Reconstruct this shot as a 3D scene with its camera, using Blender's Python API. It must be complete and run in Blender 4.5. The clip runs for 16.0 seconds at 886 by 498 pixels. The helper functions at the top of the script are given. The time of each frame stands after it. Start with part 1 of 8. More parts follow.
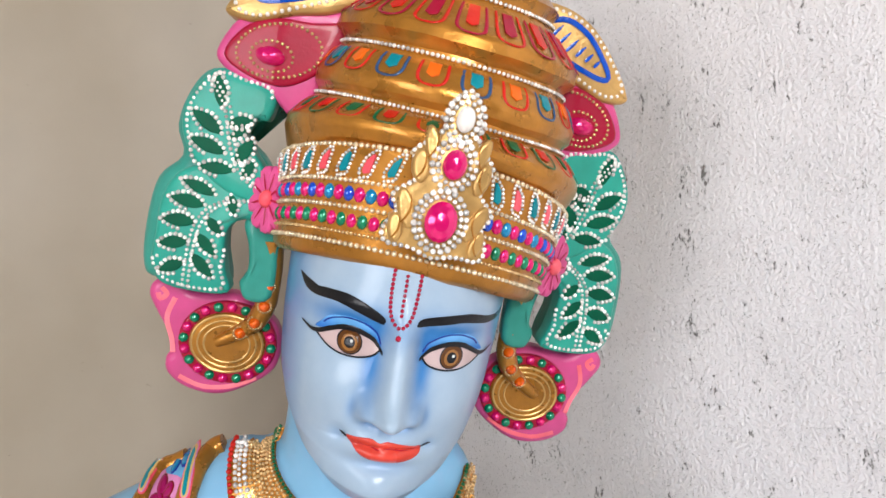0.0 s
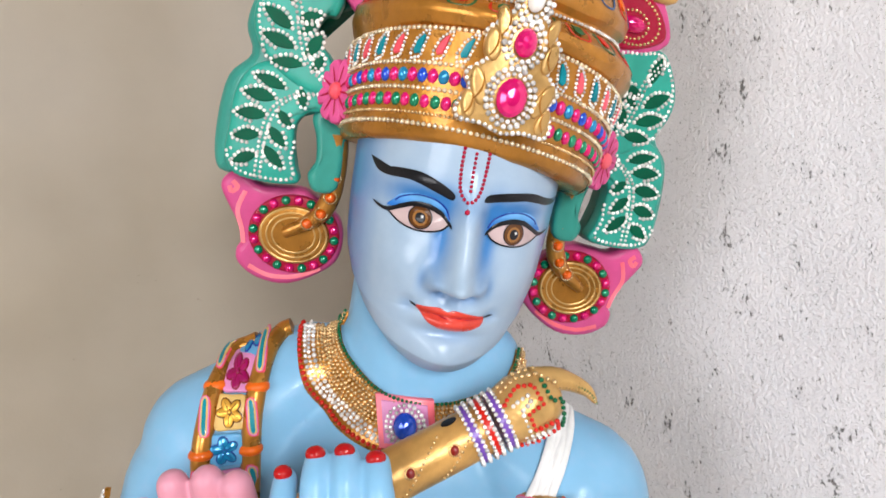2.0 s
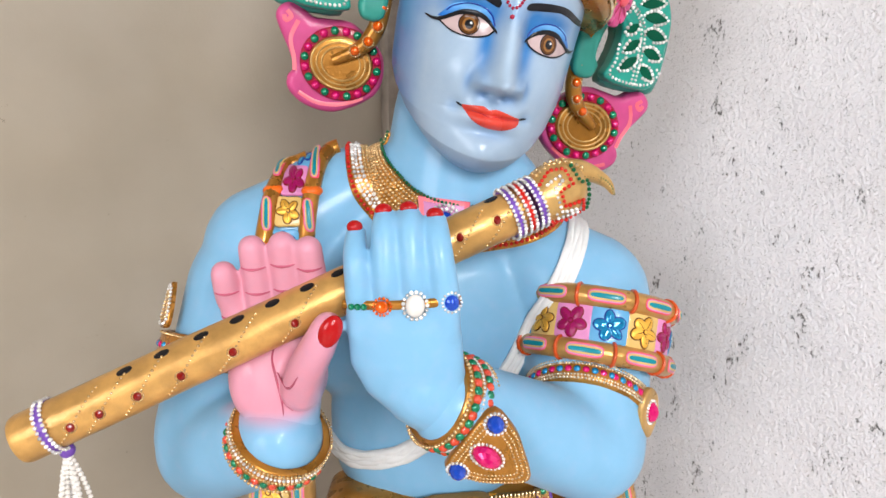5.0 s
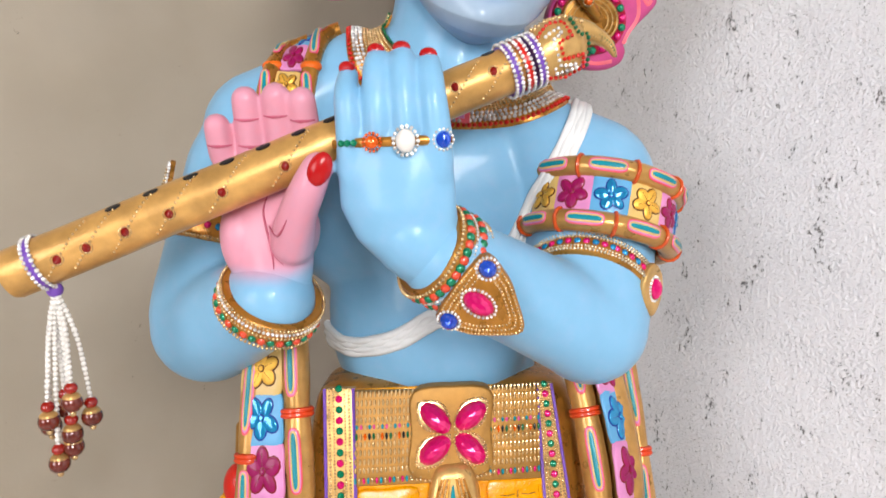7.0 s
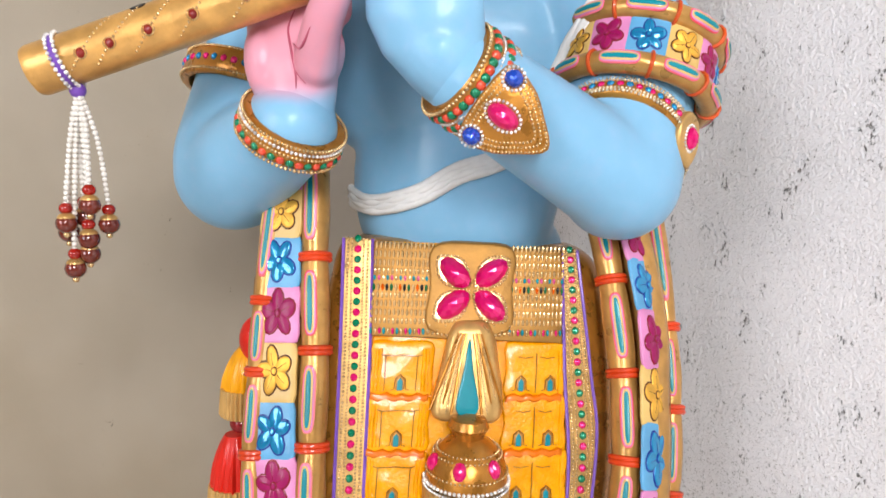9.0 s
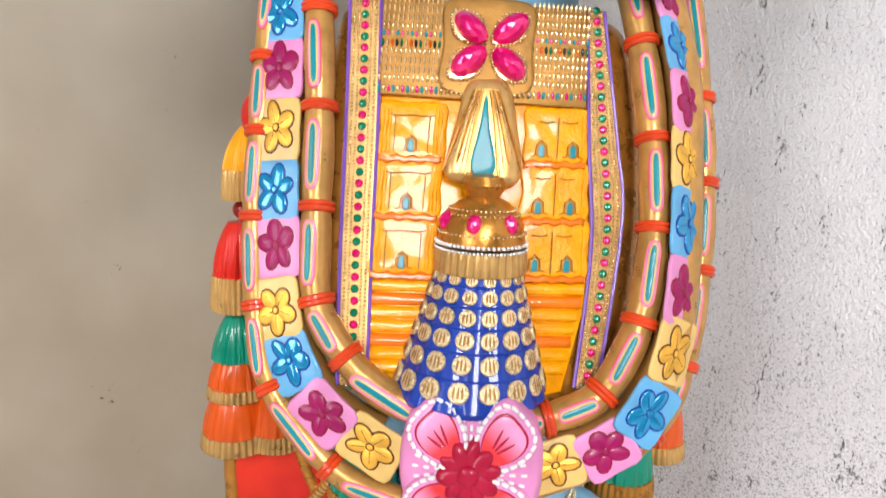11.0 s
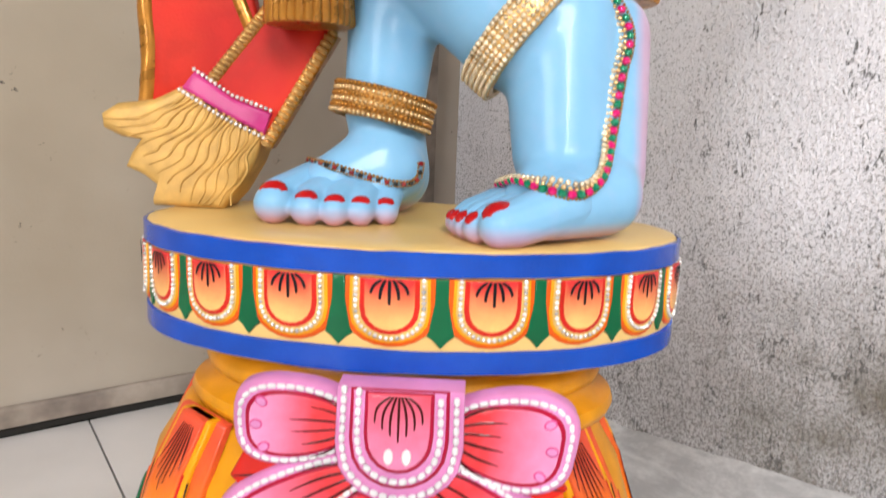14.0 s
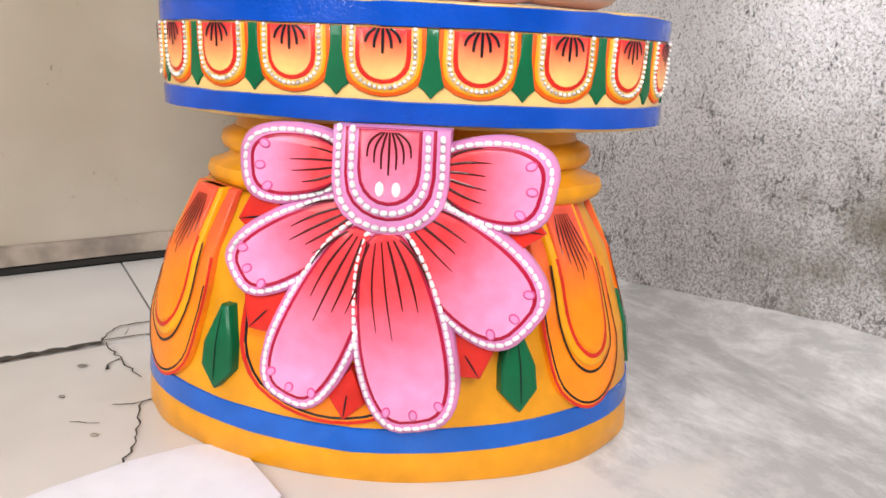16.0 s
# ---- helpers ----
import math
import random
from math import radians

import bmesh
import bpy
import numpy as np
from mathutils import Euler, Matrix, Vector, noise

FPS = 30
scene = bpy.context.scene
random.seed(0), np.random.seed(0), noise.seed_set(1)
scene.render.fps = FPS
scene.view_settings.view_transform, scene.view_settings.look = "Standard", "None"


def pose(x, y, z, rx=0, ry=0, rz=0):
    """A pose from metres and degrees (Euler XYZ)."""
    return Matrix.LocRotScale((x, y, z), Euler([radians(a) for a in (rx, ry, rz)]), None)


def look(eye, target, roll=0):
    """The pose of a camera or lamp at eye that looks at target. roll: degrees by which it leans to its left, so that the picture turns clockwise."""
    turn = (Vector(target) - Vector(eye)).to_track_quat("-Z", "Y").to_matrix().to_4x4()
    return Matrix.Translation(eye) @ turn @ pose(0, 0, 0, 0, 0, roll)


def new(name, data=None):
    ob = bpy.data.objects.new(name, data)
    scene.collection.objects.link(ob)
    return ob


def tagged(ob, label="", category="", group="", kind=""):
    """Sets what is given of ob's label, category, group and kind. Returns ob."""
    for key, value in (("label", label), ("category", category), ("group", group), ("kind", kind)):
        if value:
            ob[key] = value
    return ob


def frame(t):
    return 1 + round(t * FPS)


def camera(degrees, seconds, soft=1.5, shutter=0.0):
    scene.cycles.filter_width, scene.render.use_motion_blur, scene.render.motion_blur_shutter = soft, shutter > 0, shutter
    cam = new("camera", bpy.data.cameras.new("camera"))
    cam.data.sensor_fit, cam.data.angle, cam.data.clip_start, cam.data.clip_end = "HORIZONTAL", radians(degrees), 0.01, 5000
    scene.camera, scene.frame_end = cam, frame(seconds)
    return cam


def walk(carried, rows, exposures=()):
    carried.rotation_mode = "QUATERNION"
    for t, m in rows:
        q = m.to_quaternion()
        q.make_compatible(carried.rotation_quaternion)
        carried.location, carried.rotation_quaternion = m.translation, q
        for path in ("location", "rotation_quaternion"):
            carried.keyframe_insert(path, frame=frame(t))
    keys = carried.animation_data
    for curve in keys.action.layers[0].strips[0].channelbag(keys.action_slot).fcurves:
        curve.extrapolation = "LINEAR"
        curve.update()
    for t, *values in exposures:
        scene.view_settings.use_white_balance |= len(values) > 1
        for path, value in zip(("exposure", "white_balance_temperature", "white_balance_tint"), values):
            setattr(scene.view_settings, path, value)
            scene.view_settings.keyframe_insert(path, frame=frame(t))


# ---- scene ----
cam = camera(66.7, 16.0, shutter=0.35)
# seconds, eye, pitch, roll, yaw
PATH = [
    (0, 0.0945, -0.4187, 1.3488, -1.58, -1.92, 0.91),
    (0.5, 0.0875, -0.4216, 1.3405, -2.19, -2.13, 1.09),
    (1, 0.0756, -0.4262, 1.3285, -3.20, -1.95, 1.01),
    (1.5, 0.0642, -0.4331, 1.3129, -4.54, -2.27, 2.04),
    (2, 0.0589, -0.4515, 1.3004, -4.93, -1.66, 1.95),
    (2.5, 0.0515, -0.4708, 1.2829, -7.16, -1.66, 1.77),
    (3, 0.0410, -0.4853, 1.2644, -7.19, -2.21, 2.45),
    (3.5, 0.0343, -0.4950, 1.2257, -9.06, -1.32, -0.56),
    (4, 0.0227, -0.5056, 1.2095, -8.90, -0.49, -0.86),
    (4.2, 0.0148, -0.5095, 1.2027, -8.20, -0.90, -0.10),
    (6.3, 0.0024, -0.5626, 1.1524, -8.20, 1.08, -1.50),
    (6.5, 0.0085, -0.5610, 1.1344, -9.29, 0.65, -0.83),
    (7, 0.0272, -0.5375, 1.0721, -6.78, 0.22, 1.60),
    (7.5, 0.0295, -0.5318, 1.0386, -6.23, 1.94, 2.66),
    (8, 0.0373, -0.5470, 1.0206, -5.58, 1.04, 4.45),
    (8.5, 0.0394, -0.5421, 0.9790, -7.83, 1.58, 4.64),
    (8.7, 0.0399, -0.5399, 0.9672, -6.99, 2.18, 4.48),
    (10.8, 0.0484, -0.5177, 0.8093, -8.79, 3.02, 6.01),
    (11, 0.0504, -0.5193, 0.7899, -10.28, 2.53, 6.30),
    (11.5, 0.0520, -0.5165, 0.7485, -10.47, 3.12, 6.41),
    (12, 0.0479, -0.4986, 0.6699, -9.84, 2.69, 5.68),
    (12.5, 0.0504, -0.4839, 0.5960, -6.46, 3.21, 5.17),
    (13, 0.0511, -0.4746, 0.5068, -7.84, 3.94, 4.22),
    (13.4, 0.0561, -0.4707, 0.4625, -8.74, 3.30, 2.48),
    (13.5, 0.0567, -0.4752, 0.4502, -8.31, 2.94, 2.21),
    (14, 0.0553, -0.4860, 0.3943, -10.79, 2.16, 2.60),
    (14.5, 0.0634, -0.5005, 0.3545, -13.01, 0.91, 3.15),
    (15, 0.0733, -0.5210, 0.3188, -14.95, 1.01, 4.26),
    (15.5, 0.0838, -0.5309, 0.2924, -15.09, 2.18, 5.76),
    (16, 0.0882, -0.5368, 0.2897, -15.94, 2.57, 5.04),
]


def cam_pose(x, y, z, pitch, roll, yaw):
    return pose(x, y, z, 90 + pitch, 0, yaw) @ pose(0, 0, 0, 0, 0, roll)


# the clip's camera opens up a little on the way down
walk(cam, [(t, cam_pose(*row)) for t, *row in PATH], [(0, -0.04), (2, 0.0), (4, 0.04), (6.3, 0.0), (8.5, 0.04), (11, 0.16), (13.5, 0.24), (15, 0.40), (16, 0.42)])

# ---- world, light, exposure ----
world = bpy.data.worlds.new("sky")
scene.world = world
world.use_nodes = True
wn = world.node_tree
sky = wn.nodes.new("ShaderNodeTexSky")
sky.sky_type = "NISHITA"
sky.sun_disc = False
sky.sun_elevation = radians(38)
sky.sun_rotation = radians(250)
wn.links.new(sky.outputs[0], wn.nodes["Background"].inputs[0])
wn.nodes["Background"].inputs[1].default_value = 0.12

CORNER = Vector((0.020, 0.668, 0))
ALONG_L = Vector((-0.777, -0.629, 0))
ALONG_R = Vector((0.629, -0.777, 0))
ROOM_L, ROOM_R, ROOM_H = 3.3, 3.0, 2.8


def room(a, b, z=0.0):
    """A place in the room: a metres from the corner along the painted wall, b along the cement wall."""
    return CORNER + ALONG_L * a + ALONG_R * b + Vector((0, 0, z))


def area(name, at, to, w, h, power, colour):
    light = bpy.data.lights.new(name, "AREA")
    light.shape, light.size, light.size_y, light.energy, light.color = "RECTANGLE", w, h, power, colour
    ob = new(name, light)
    ob.matrix_world = look(at, to)
    return ob


# unseen area lamps added inside the closed west and south walls, standing in for daylight
area("doorway_daylight", room(ROOM_L - 0.05, 1.5, 1.2), room(0, 1.2, 0.7), 1.2, 1.8, 64, (0.985, 0.985, 1.03))
area("window_daylight", room(1.45, ROOM_R - 0.05, 1.75), room(0.5, 0.2, 0.5), 1.0, 1.1, 106, (0.985, 0.985, 1.0))



# ---- materials ----
def node(nt, kind, **values):
    n = nt.nodes.new(kind)
    for k, v in values.items():
        n.inputs[k].default_value = v
    return n


def surface(name, colour, rough=0.4, metal=0.0, vary=0.12, scale=60.0, bump=0.15, grain=400.0, coat=0.0, spec=0.32, second=None, mix=(0.45, 0.62), mixscale=8.0, island=0.0):
    """A painted or plain surface: colour with two scales of variation, roughness, fine relief."""
    m = bpy.data.materials.new(name)
    m.use_nodes = True
    nt = m.node_tree
    b = nt.nodes["Principled BSDF"]
    b.inputs["Metallic"].default_value = metal
    b.inputs["Coat Weight"].default_value = coat
    b.inputs["Coat Roughness"].default_value = 0.06
    b.inputs["Specular IOR Level"].default_value = spec
    co = nt.nodes.new("ShaderNodeTexCoord")
    n1 = node(nt, "ShaderNodeTexNoise", Scale=scale, Detail=5.0)
    n2 = node(nt, "ShaderNodeTexNoise", Scale=grain, Detail=3.0)
    n3 = node(nt, "ShaderNodeTexNoise", Scale=mixscale, Detail=4.0)
    for n in (n1, n2, n3):
        nt.links.new(co.outputs["Object"], n.inputs["Vector"])
    base = nt.nodes.new("ShaderNodeMix")
    base.data_type = "RGBA"
    ramp = nt.nodes.new("ShaderNodeMapRange")
    ramp.inputs[1].default_value, ramp.inputs[2].default_value = mix
    nt.links.new(n3.outputs[0], ramp.inputs[0])
    nt.links.new(ramp.outputs[0], base.inputs[0])
    base.inputs[6].default_value = (*colour, 1)
    base.inputs[7].default_value = (*(second or [c * (1 - vary) for c in colour]), 1)
    hsv = nt.nodes.new("ShaderNodeHueSaturation")
    r2 = nt.nodes.new("ShaderNodeMapRange")
    r2.inputs[1].default_value, r2.inputs[2].default_value = 0.3, 0.7
    r2.inputs[3].default_value, r2.inputs[4].default_value = 1 - vary, 1 + vary
    nt.links.new(n1.outputs[0], r2.inputs[0])
    value = r2.outputs[0]
    if island:
        geo = nt.nodes.new("ShaderNodeNewGeometry")
        r4 = nt.nodes.new("ShaderNodeMapRange")
        r4.inputs[3].default_value, r4.inputs[4].default_value = 1 - island, 1 + island
        nt.links.new(geo.outputs["Random Per Island"], r4.inputs[0])
        mul = nt.nodes.new("ShaderNodeMath")
        mul.operation = "MULTIPLY"
        nt.links.new(value, mul.inputs[0])
        nt.links.new(r4.outputs[0], mul.inputs[1])
        value = mul.outputs[0]
    nt.links.new(value, hsv.inputs["Value"])
    nt.links.new(base.outputs[2], hsv.inputs["Color"])
    nt.links.new(hsv.outputs[0], b.inputs["Base Color"])
    r3 = nt.nodes.new("ShaderNodeMapRange")
    r3.inputs[3].default_value, r3.inputs[4].default_value = max(0.02, rough - 0.1), rough + 0.12
    nt.links.new(n1.outputs[0], r3.inputs[0])
    nt.links.new(r3.outputs[0], b.inputs["Roughness"])
    if bump:
        bp = node(nt, "ShaderNodeBump", Strength=bump, Distance=0.0006)
        add = nt.nodes.new("ShaderNodeMath")
        add.operation = "ADD"
        nt.links.new(n1.outputs[0], add.inputs[0])
        nt.links.new(n2.outputs[0], add.inputs[1])
        nt.links.new(add.outputs[0], bp.inputs["Height"])
        nt.links.new(bp.outputs[0], b.inputs["Normal"])
    return m


def faded(name, c0, c1, **kw):
    """Airbrushed enamel: c0 passes into c1 along the carved piece."""
    m = enamel(name, c0, **kw)
    nt = m.node_tree
    base = next(n for n in nt.nodes if n.type == "MIX")
    at = nt.nodes.new("ShaderNodeAttribute")
    at.attribute_name = "blend"
    noise_ = node(nt, "ShaderNodeTexNoise", Scale=90.0, Detail=4.0)
    co = next(n for n in nt.nodes if n.type == "TEX_COORD")
    nt.links.new(co.outputs["Object"], noise_.inputs["Vector"])
    add = nt.nodes.new("ShaderNodeMath")
    add.operation = "MULTIPLY_ADD"
    add.inputs[1].default_value, add.inputs[2].default_value = 0.16, -0.08
    nt.links.new(noise_.outputs[0], add.inputs[0])
    total = nt.nodes.new("ShaderNodeMath")
    total.operation, total.use_clamp = "ADD", True
    nt.links.new(add.outputs[0], total.inputs[0])
    nt.links.new(at.outputs["Fac"], total.inputs[1])
    nt.links.new(total.outputs[0], base.inputs[0])
    base.inputs[7].default_value = (*c1, 1)
    return m


def enamel(name, colour, deep=1.2, **kw):
    colour = [0.92 * c ** deep for c in colour]
    return surface(name, colour, **{**dict(rough=0.36, coat=0.2, spec=0.22, vary=0.12, bump=0.3, scale=45), **kw})


def gold(name, colour=(0.62, 0.33, 0.07), rough=0.38, metal=0.5, **kw):
    return surface(name, colour, rough=rough, metal=metal, **{**dict(vary=0.2, bump=0.4, scale=70), **kw})


def gem(name, colour, metal=0.35):
    return surface(name, colour, rough=0.14, metal=metal, coat=0.5, spec=0.5, vary=0.1, bump=0.0, scale=300)


PETAL_PINK = faded("rose_to_pink_enamel", (0.76, 0.065, 0.075), (0.74, 0.27, 0.47), bump=0.5, coat=0.3)
PETAL_FIRE = faded("red_to_yellow_enamel", (0.74, 0.06, 0.06), (0.90, 0.50, 0.16), bump=0.5, coat=0.3)
PETAL_ORANGE = faded("rose_to_orange_enamel", (0.76, 0.12, 0.06), (0.88, 0.225, 0.004), bump=0.5, coat=0.25)
SKIN = enamel("blue_skin_enamel", (0.27, 0.58, 0.83), rough=0.3, coat=0.3, second=(0.46, 0.74, 0.93), mixscale=14, vary=0.04, bump=0.12, deep=1.0)
GOLD = gold("gold_paint", (0.47, 0.20, 0.03), rough=0.28, metal=0.6, coat=0.2)
GOLD_ROLL = gold("tan_gold_roll_paint", (0.52, 0.275, 0.075), rough=0.30, metal=0.45, coat=0.2)
GOLD_PALE = gold("pale_gold_paint", (0.58, 0.35, 0.12), rough=0.30)
GOLD_DARK = gold("dark_gold_paint", (0.36, 0.18, 0.04), rough=0.45)
OCHRE = enamel("ochre_enamel", (0.80, 0.38, 0.02))
YELLOW = enamel("yellow_enamel", (0.86, 0.42, 0.015))
CREAM = enamel("cream_enamel", (0.76, 0.54, 0.21))
ORANGE = enamel("orange_enamel", (0.85, 0.2, 0.02))
RED = enamel("red_enamel", (0.68, 0.035, 0.02))
CRIMSON = enamel("crimson_enamel", (0.45, 0.01, 0.06), spec=0.2)
PINK = enamel("pink_enamel", (0.70, 0.125, 0.32), spec=0.22)
PINK_PALE = enamel("pale_pink_enamel", (0.74, 0.32, 0.56))
ROSE = enamel("rose_enamel", (0.86, 0.13, 0.17), second=(0.85, 0.2, 0.25))
TEAL = enamel("teal_enamel", (0.025, 0.335, 0.255), spec=0.2, coat=0.15, deep=1.0)
WING_LEAF = surface("leaf_green_paint", (0.0, 0.085, 0.042), rough=0.45, spec=0.12, vary=0.2)
GREEN = enamel("green_enamel", (0.0, 0.17, 0.07))
BLUE = enamel("blue_enamel", (0.003, 0.105, 0.52), rough=0.18, coat=0.4, bump=0.6)
NAVY = enamel("navy_enamel", (0.01, 0.05, 0.32))
LIGHT_BLUE = enamel("light_blue_enamel", (0.17, 0.44, 0.68))
TURQUOISE = enamel("turquoise_enamel", (0.0, 0.3, 0.36))
VIOLET = enamel("violet_enamel", (0.25, 0.12, 0.5))
MAROON_LINE = enamel("maroon_line_enamel", (0.10, 0.008, 0.008))
WHITE = enamel("white_enamel", (0.8, 0.8, 0.78), deep=1.0)
BLACK = enamel("black_enamel", (0.012, 0.012, 0.016), vary=0.02)
HAIR = enamel("black_hair_paint", (0.02, 0.018, 0.016), rough=0.5)
CRYSTAL = surface("crystal_bead", (0.82, 0.8, 0.76), rough=0.16, metal=0.35, coat=0.8, bump=0, vary=0.05, island=0.45)
GOLD_BEAD = surface("gold_bead", (0.74, 0.50, 0.23), rough=0.2, metal=0.6, coat=0.5, bump=0, vary=0.05, island=0.25)
PALE_BEAD = surface("pale_gold_bead", (0.80, 0.66, 0.44), rough=0.22, metal=0.5, coat=0.5, bump=0, vary=0.05, island=0.3)
PEARL = surface("pearl", (0.82, 0.78, 0.72), rough=0.2, coat=0.6, bump=0)
RUBY = gem("ruby_gem", (0.75, 0.005, 0.16))
EMERALD = gem("emerald_gem", (0.0, 0.22, 0.1))
SAPPHIRE = gem("sapphire_gem", (0.01, 0.08, 0.6))
AQUA = gem("aqua_gem", (0.01, 0.25, 0.5))
AMBER = gem("amber_gem", (0.85, 0.12, 0.0))


# ---- mesh tools ----
class Geo:
    """Gathers the vertices and faces of one mesh, with a material for each face."""

    def __init__(self):
        self.v, self.f, self.m, self.mats, self.t = [], [], [], [], []

    def slot(self, mat):
        if mat not in self.mats:
            self.mats.append(mat)
        return self.mats.index(mat)

    def add(self, verts, faces, mat, blend=None):
        k, s = len(self.v), self.slot(mat)
        self.v.extend(tuple(p) for p in verts)
        self.t.extend(blend or [0.0] * len(verts))
        self.f.extend(tuple(k + i for i in f) for f in faces)
        self.m.extend([s] * len(faces))

    def mesh(self, name, sharp=45):
        me = bpy.data.meshes.new(name)
        me.from_pydata(self.v, [], self.f)
        for m in self.mats:
            me.materials.append(m)
        me.polygons.foreach_set("material_index", self.m)
        me.polygons.foreach_set("use_smooth", [True] * len(self.f))
        if any(self.t):
            me.attributes.new("blend", "FLOAT", "POINT").data.foreach_set("value", self.t)
        me.update()
        bm = bmesh.new()
        bm.from_mesh(me)
        bmesh.ops.recalc_face_normals(bm, faces=bm.faces)
        bm.to_mesh(me)
        bm.free()
        me.set_sharp_from_angle(angle=radians(sharp))
        return me


def part(name, geo, parent=None, label="", sharp=45):
    ob = new(name, geo.mesh(name, sharp))
    ob.parent = parent
    if name in ("beading", "edging"):
        ob["kind"] = "stuff"
    if label:
        ob["label"] = label
    return ob


def thing(name, label, category, group="", kind=""):
    """An empty that holds the parts of one thing."""
    return tagged(new(name), label, category, group, kind)


def ring_faces(rows, n, closed=True, caps=True):
    faces = []
    for r in range(rows - 1):
        for i in range(n if closed else n - 1):
            j = (i + 1) % n
            faces.append((r * n + i, r * n + j, (r + 1) * n + j, (r + 1) * n + i))
    if caps:
        faces.append(tuple(range(n))[::-1])
        faces.append(tuple((rows - 1) * n + i for i in range(n)))
    return faces


def smooth_path(pts, per=6, closed=False):
    """Points along a smooth curve through pts."""
    pts = [Vector(p) for p in pts]
    n, out = len(pts), []
    for i in range(n if closed else n - 1):
        if closed:
            a, b, c, d = (pts[(i + k) % n] for k in (-1, 0, 1, 2))
        else:
            a, b, c, d = pts[max(i - 1, 0)], pts[i], pts[i + 1], pts[min(i + 2, n - 1)]
        for s in range(per):
            t = s / per
            out.append(0.5 * (2 * b + (c - a) * t + (2 * a - 5 * b + 4 * c - d) * t * t + (3 * b - a - 3 * c + d) * t ** 3))
    if not closed:
        out.append(pts[-1])
    return out


def resample(pts, step=None, count=None, closed=False):
    pts = [Vector(p) for p in pts]
    if closed:
        pts = pts + [pts[0]]
    d = [0.0]
    for a, b in zip(pts, pts[1:]):
        d.append(d[-1] + (b - a).length)
    n = count or max(2, int(d[-1] / step))
    out, k = [], 0
    for i in range(n):
        s = d[-1] * i / (n if closed else n - 1)
        while k < len(d) - 2 and d[k + 1] < s:
            k += 1
        out.append(pts[k].lerp(pts[k + 1], (s - d[k]) / max(d[k + 1] - d[k], 1e-9)))
    return out


def tube(g, pts, radii, mat, n=10, closed=False, flat=1.0, up=None):
    """A swept round or flattened bar through pts."""
    pts = [Vector(p) for p in pts]
    if not hasattr(radii, "__len__"):
        radii = [radii] * len(pts)
    verts, ref = [], Vector(up or (0, 0, 1))
    for i, p in enumerate(pts):
        if closed:
            d = pts[(i + 1) % len(pts)] - pts[i - 1]
        else:
            d = pts[min(i + 1, len(pts) - 1)] - pts[max(i - 1, 0)]
        d = d.normalized()
        u = ref - d * ref.dot(d)
        if u.length < 1e-3:
            u = Vector((1, 0, 0)) - d * d.x
        u.normalize()
        w = d.cross(u)
        if up is None:
            ref = u
        for k in range(n):
            a = 2 * math.pi * k / n
            verts.append(p + (u * math.cos(a) + w * (math.sin(a) * flat)) * radii[i])
    rows = len(pts)
    faces = ring_faces(rows, n, caps=not closed)
    if closed:
        for k in range(n):
            j = (k + 1) % n
            faces.append(((rows - 1) * n + k, (rows - 1) * n + j, j, k))
    g.add(verts, faces, mat)


def capsule(g, p0, r0, p1, r1, mat, n=20, sx=1.0):
    p0, p1 = Vector(p0), Vector(p1)
    d = (p1 - p0).normalized()
    pts, radii = [], []
    for k in range(6):
        a = math.pi / 2 * (1 - k / 5)
        pts.append(p0 - d * r0 * math.sin(a))
        radii.append(max(r0 * math.cos(a), 1e-4))
    for k in range(1, 6):
        pts.append(p0.lerp(p1, k / 6))
        radii.append(r0 + (r1 - r0) * k / 6)
    for k in range(6):
        a = math.pi / 2 * k / 5
        pts.append(p1 + d * r1 * math.sin(a))
        radii.append(max(r1 * math.cos(a), 1e-4))
    tube(g, pts, radii, mat, n, flat=sx)


def ellipsoid(g, c, r, mat, turn=None, n=24, rows=14):
    c, verts = Vector(c), []
    turn = turn or Matrix.Identity(3)
    for i in range(rows):
        a = math.pi * (i / (rows - 1) - 0.5)
        a = max(min(a, 1.565), -1.565)
        for k in range(n):
            b = 2 * math.pi * k / n
            verts.append(c + turn @ Vector((r[0] * math.cos(a) * math.cos(b), r[1] * math.cos(a) * math.sin(b), r[2] * math.sin(a))))
    g.add(verts, ring_faces(rows, n), mat)


ICO_V, ICO_F = [], []
_b = bmesh.new()
bmesh.ops.create_icosphere(_b, subdivisions=1, radius=1.0)
ICO_V = [v.co.copy() for v in _b.verts]
ICO_F = [tuple(v.index for v in f.verts) for f in _b.faces]
_b.free()


def bead(g, p, r, mat, squash=1.0):
    p = Vector(p)
    g.add([p + Vector((v.x * r, v.y * r * squash, v.z * r)) for v in ICO_V], ICO_F, mat)


def beads(g, pts, r, mat, step=None, closed=False, size=0.12):
    for p in resample(pts, step or r * 2.1, closed=closed):
        bead(g, p, r * random.uniform(1 - size, 1 + size), mat)


def turned(g, profile, mat, ax=1.0, ay=1.0, c=(0, 0, 0), n=96, caps=True, mats=None):
    """A solid of turning about z with an elliptical plan; profile rows of (radius, z)."""
    verts = []
    for r, z in profile:
        for k in range(n):
            a = 2 * math.pi * k / n
            verts.append((c[0] + r * ax * math.cos(a), c[1] + r * ay * math.sin(a), c[2] + z))
    g.add(verts, ring_faces(len(profile), n, caps=caps), mat)


